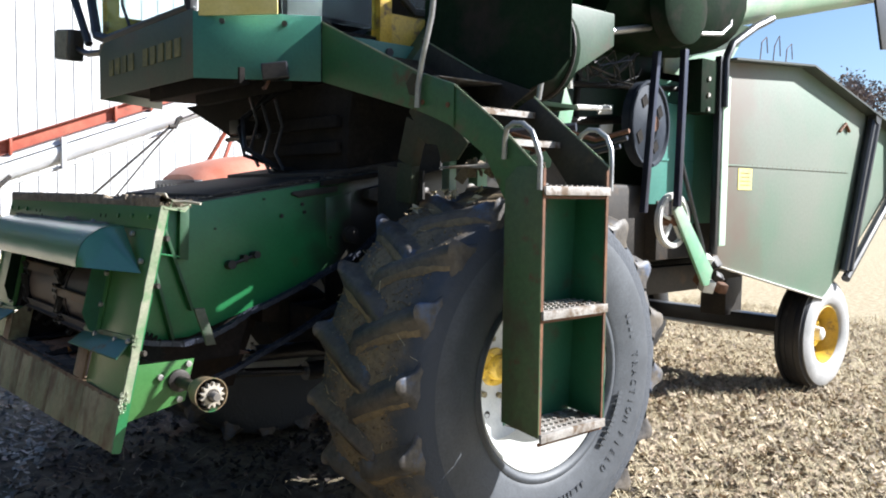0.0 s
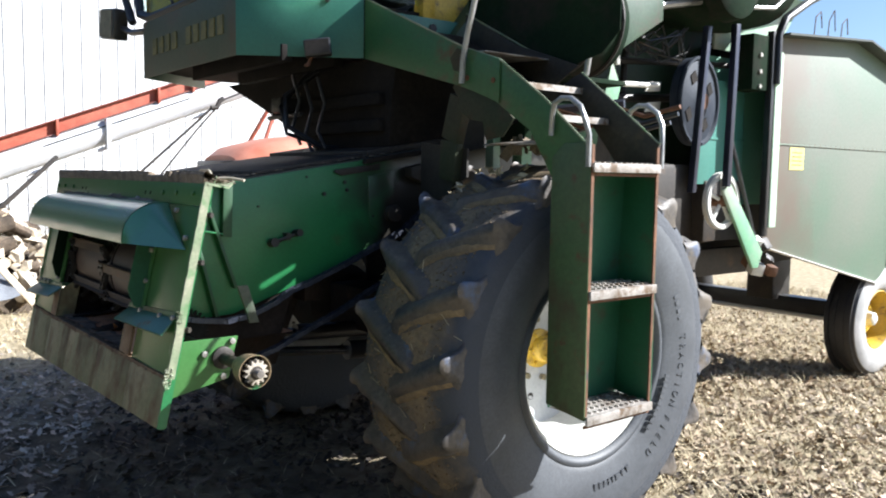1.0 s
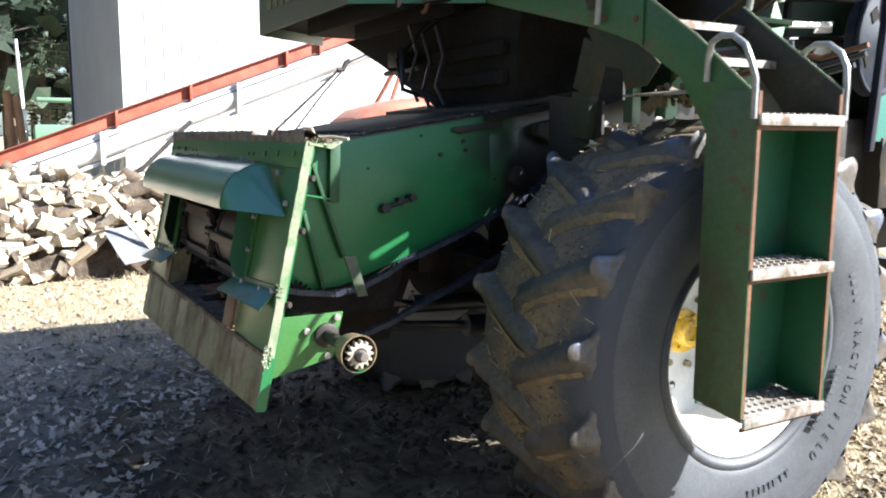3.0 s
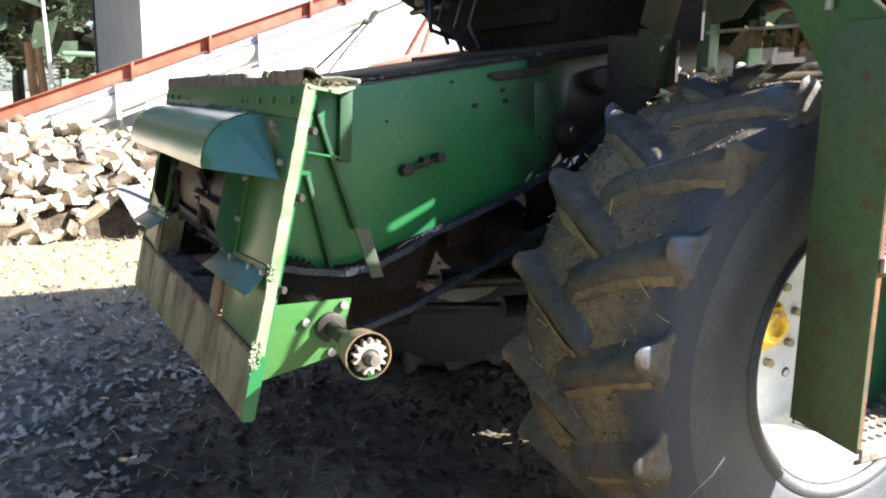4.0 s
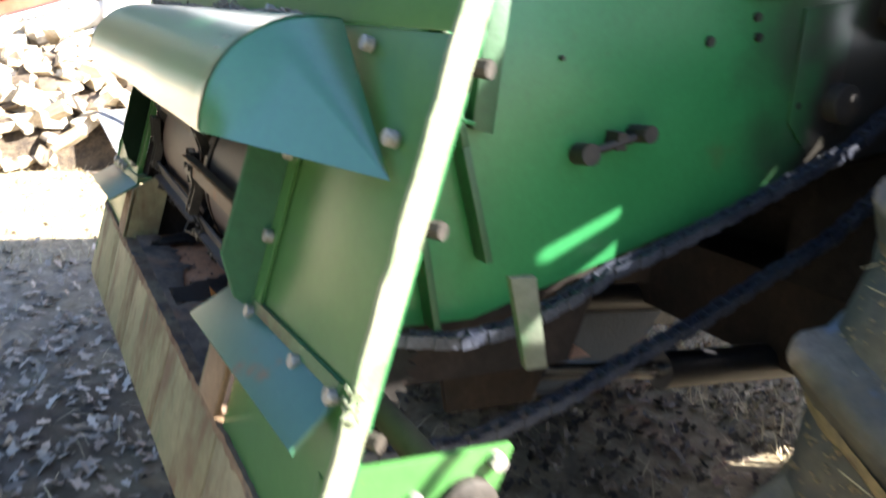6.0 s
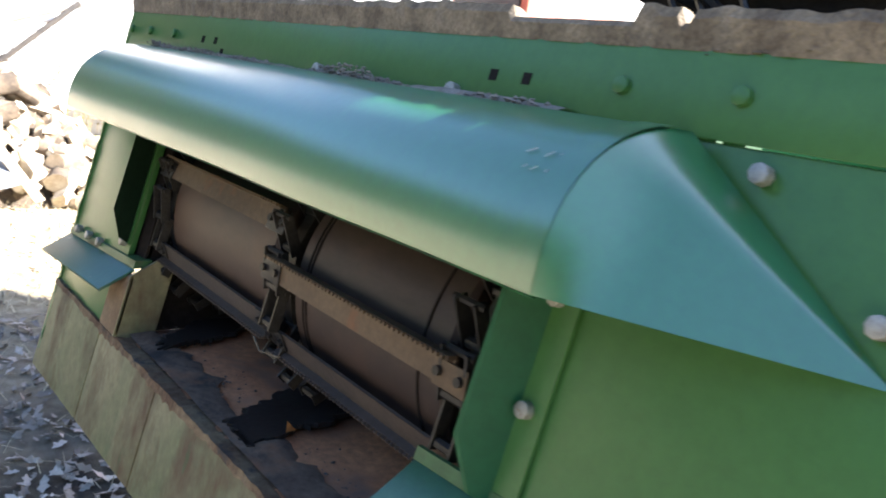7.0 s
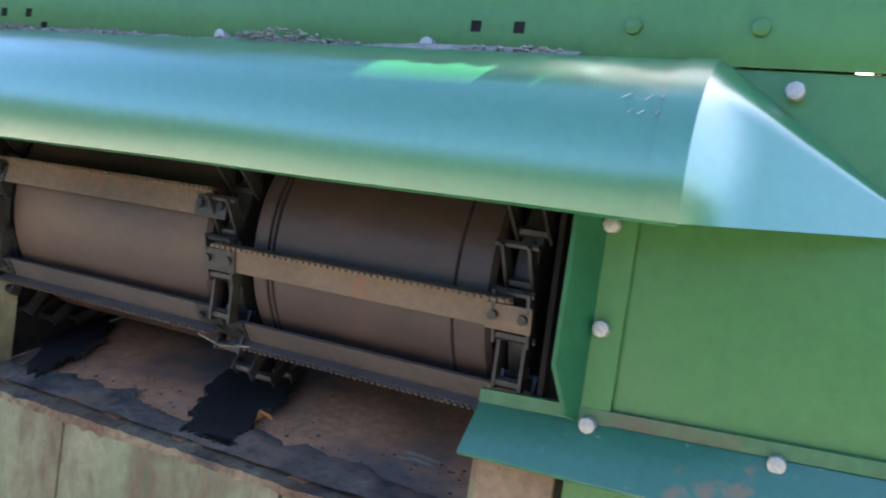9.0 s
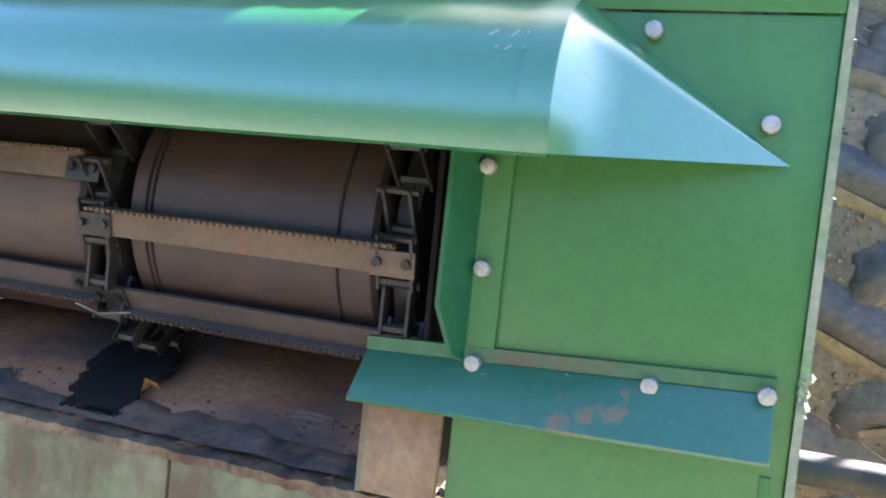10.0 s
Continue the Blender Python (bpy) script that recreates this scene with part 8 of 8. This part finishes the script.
# light pole, posts, far tractor and weeds at the yard's edge
pole = part("light_pole", Geo().tube([(-27.7, 0.56, 0), (-27.7, 0.40, 4.4)], 0.09, 10, True, 0.05), galv, None)
tagged(pole, "slim pale metal pole at the yard's edge", "pole")
for i, (x, y, h, lean) in enumerate(((-15.7, -0.22, 2.2, 0.08), (-15.7, -0.06, 2.1, 0.16), (-16.2, -0.95, 2.0, 0.02))):
    ob = part("fence_post", Geo().tube([(x, y + lean, 0), (x, y, h)], 0.07, 8), post_wood, None)
    tagged(ob, "orange-brown wooden post standing at the yard's edge", "post", "yard posts")


def far_tractor():
    x, y = -27.6, 1.75
    t = thing("tractor", "distant green tractor parked beyond the barn", "tractor", at=(x, y, 0))
    part("bonnet", Geo().box(x - 0.5, x + 0.5, y - 1.0, y + 0.8, 0.9, 1.7), green_light, t, "green tractor bonnet", bevel=0.1)
    part("canopy", Geo().box(x - 0.8, x + 0.8, y - 0.9, y + 0.7, 2.45, 2.55), green_light, t, bevel=0.03)
    for sx in (-0.7, 0.7):
        part("canopy_post", Geo().tube([(x + sx, y + 0.5, 1.2), (x + sx, y + 0.5, 2.45)], 0.04, 6), black_paint, t)
        for yy, r in ((0.55, 0.75), (-1.0, 0.45)):
            part("wheel", Geo().lathe([(-0.15, r * 0.5), (-0.18, r * 0.85), (-0.14, r), (0.14, r), (0.18, r * 0.85), (0.15, r * 0.5)], (x + sx, y + yy, r), 24, True), rubber, t)
            part("rim", Geo().lathe([(0.05, r * 0.5), (0.05, 0.0)], (x + sx, y + yy, r), 20), yellow, t)


far_tractor()


# ---- leaves, straw and weeds ----
def scatter_ok(x, y):
    return not (abs(x - 0.185) < 0.33 and abs(y - WY) < 0.25)


def leaf(g, rr, x, y):
    s = rr.uniform(0.012, 0.034)
    m = Matrix.Translation((x, y, ground_height(x, y) + 0.004 + s * 0.22)) @ Euler((rr.gauss(0, 0.45), rr.gauss(0, 0.45), rr.uniform(0, 6.3))).to_matrix().to_4x4()
    c = rr.uniform(-0.35, 0.55) * s
    pts = [(-1.25, 0, 0), (-0.6, -0.42, c), (-0.15, -0.30, c * 0.5), (0.3, -0.62, c), (0.55, -0.25, c * 0.4), (1.2, 0, c * 0.3), (0.55, 0.28, c * 0.4), (0.25, 0.60, c), (-0.15, 0.28, c * 0.5), (-0.6, 0.45, c)]
    g.add([m @ Vector((a * s, b * s, h)) for a, b, h in pts], [(0, 1, 2, 8, 9), (2, 3, 4, 6, 7, 8), (4, 5, 6)])


def build_litter():
    rr = random.Random(4)
    g = Geo()
    for i in range(22000):
        leaf(g, rr, rr.uniform(-3.2, 1.9), rr.uniform(2.1, 8.5) if i % 2 else rr.uniform(2.3, 5.5))
    ob = part("field_leaves", g, leaf_field, None, smooth=0)
    tagged(ob, "sun-bleached dead leaves thick on the dry grass", "fallen leaves", kind="stuff")
    g, gd = Geo(), Geo()
    for i in range(9000):
        if i % 3 < 2:
            x, y = rr.uniform(-3.6, 0.9), rr.uniform(-1.2, 2.4)
        else:
            x, y = rr.uniform(-6.3, 1.2), rr.uniform(-2.2, 2.6)
        if scatter_ok(x, y):
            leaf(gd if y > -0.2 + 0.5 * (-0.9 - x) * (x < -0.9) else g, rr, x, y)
    ob = part("leaf_litter", g, leaf_dead, None, smooth=0)
    tagged(ob, "curled dead oak leaves scattered over the yard", "fallen leaves", kind="stuff")
    ob = part("leaf_litter", gd, leaf_shaded, None, smooth=0)
    tagged(ob, "dead leaves under the machine, darkened for its shade", "fallen leaves", kind="stuff")
    g = Geo()
    def blade(x, y, L, flat, w):
        a = rr.uniform(0, 6.3)
        d = Vector((math.cos(a) * flat, math.sin(a) * flat, math.sqrt(max(0.0, 1 - flat * flat)) + 0.02))
        p = Vector((x, y, ground_height(x, y) + 0.001))
        u = Vector((-math.sin(a), math.cos(a), 0)) * w
        q = p + d * L * 0.6
        e = p + d * L + Vector((math.cos(a), math.sin(a), -0.3)) * L * 0.15
        e.z = max(e.z, 0.004)
        g.add([p - u, p + u, q + u * 0.8, q - u * 0.8, e], [(0, 1, 2, 3), (3, 2, 4)])
    for i in range(42000):
        x, y = rr.uniform(-3.6, 2.2), rr.uniform(2.0, 9.0)
        blade(x, y, rr.uniform(0.04, 0.13), rr.uniform(0.55, 1.0), rr.uniform(0.0012, 0.0030))
    for i in range(9000):
        x, y = rr.uniform(-7.0, -3.6), rr.uniform(-3.0, 2.6)
        blade(x, y, rr.uniform(0.03, 0.10), rr.uniform(0.5, 1.0), rr.uniform(0.0015, 0.0035))
    for i in range(2200):
        x, y = rr.uniform(-3.6, 1.0), rr.uniform(-1.6, 2.4)
        if scatter_ok(x, y):
            blade(x, y, rr.uniform(0.03, 0.10), rr.uniform(0.85, 1.0), rr.uniform(0.001, 0.002))
    ob = part("dry_grass", g, straw, None, smooth=0)
    tagged(ob, "trampled dry straw-coloured grass blades", "grass", kind="stuff")
    # tall dry weeds beyond the heap
    g = Geo()
    for i in range(380):
        x, y = rr.uniform(-10.3, -8.7), rr.uniform(-2.5, 2.2)
        if i % 4 == 0:
            x, y = -15.2 + rr.gauss(0, 0.15), 0.42 + rr.gauss(0, 0.13)
        h = rr.uniform(0.5, 1.25)
        p = Vector((x, y, 0))
        e = p + Vector((rr.uniform(-.2, .2), rr.uniform(-.2, .2), h))
        g.tube([p, p.lerp(e, 0.5) + Vector((rr.uniform(-.04, .04), rr.uniform(-.04, .04), 0)), e], 0.004, 3, False, 0.002)
        for k in range(9):
            c = p.lerp(e, rr.uniform(0.35, 1.0))
            d = Vector((rr.uniform(-1, 1), rr.uniform(-1, 1), rr.uniform(-.2, .8))).normalized()
            w = d.orthogonal().normalized()
            s = rr.uniform(0.03, 0.08)
            g.add([c, c + d * s * 0.5 + w * s * 0.16, c + d * s, c + d * s * 0.5 - w * s * 0.16], [(0, 1, 2, 3)])
    ob = part("weeds", g, weed_mat, None, smooth=0)
    tagged(ob, "tall dry weeds along the barn wall", "weeds", kind="stuff")


weed_mat = surf("dry_weeds", (0.22, 0.20, 0.10), (0.36, 0.30, 0.16), 0.85, s1=2, s2=20, fine=0.2, bump=0, island=0.4)
build_litter()
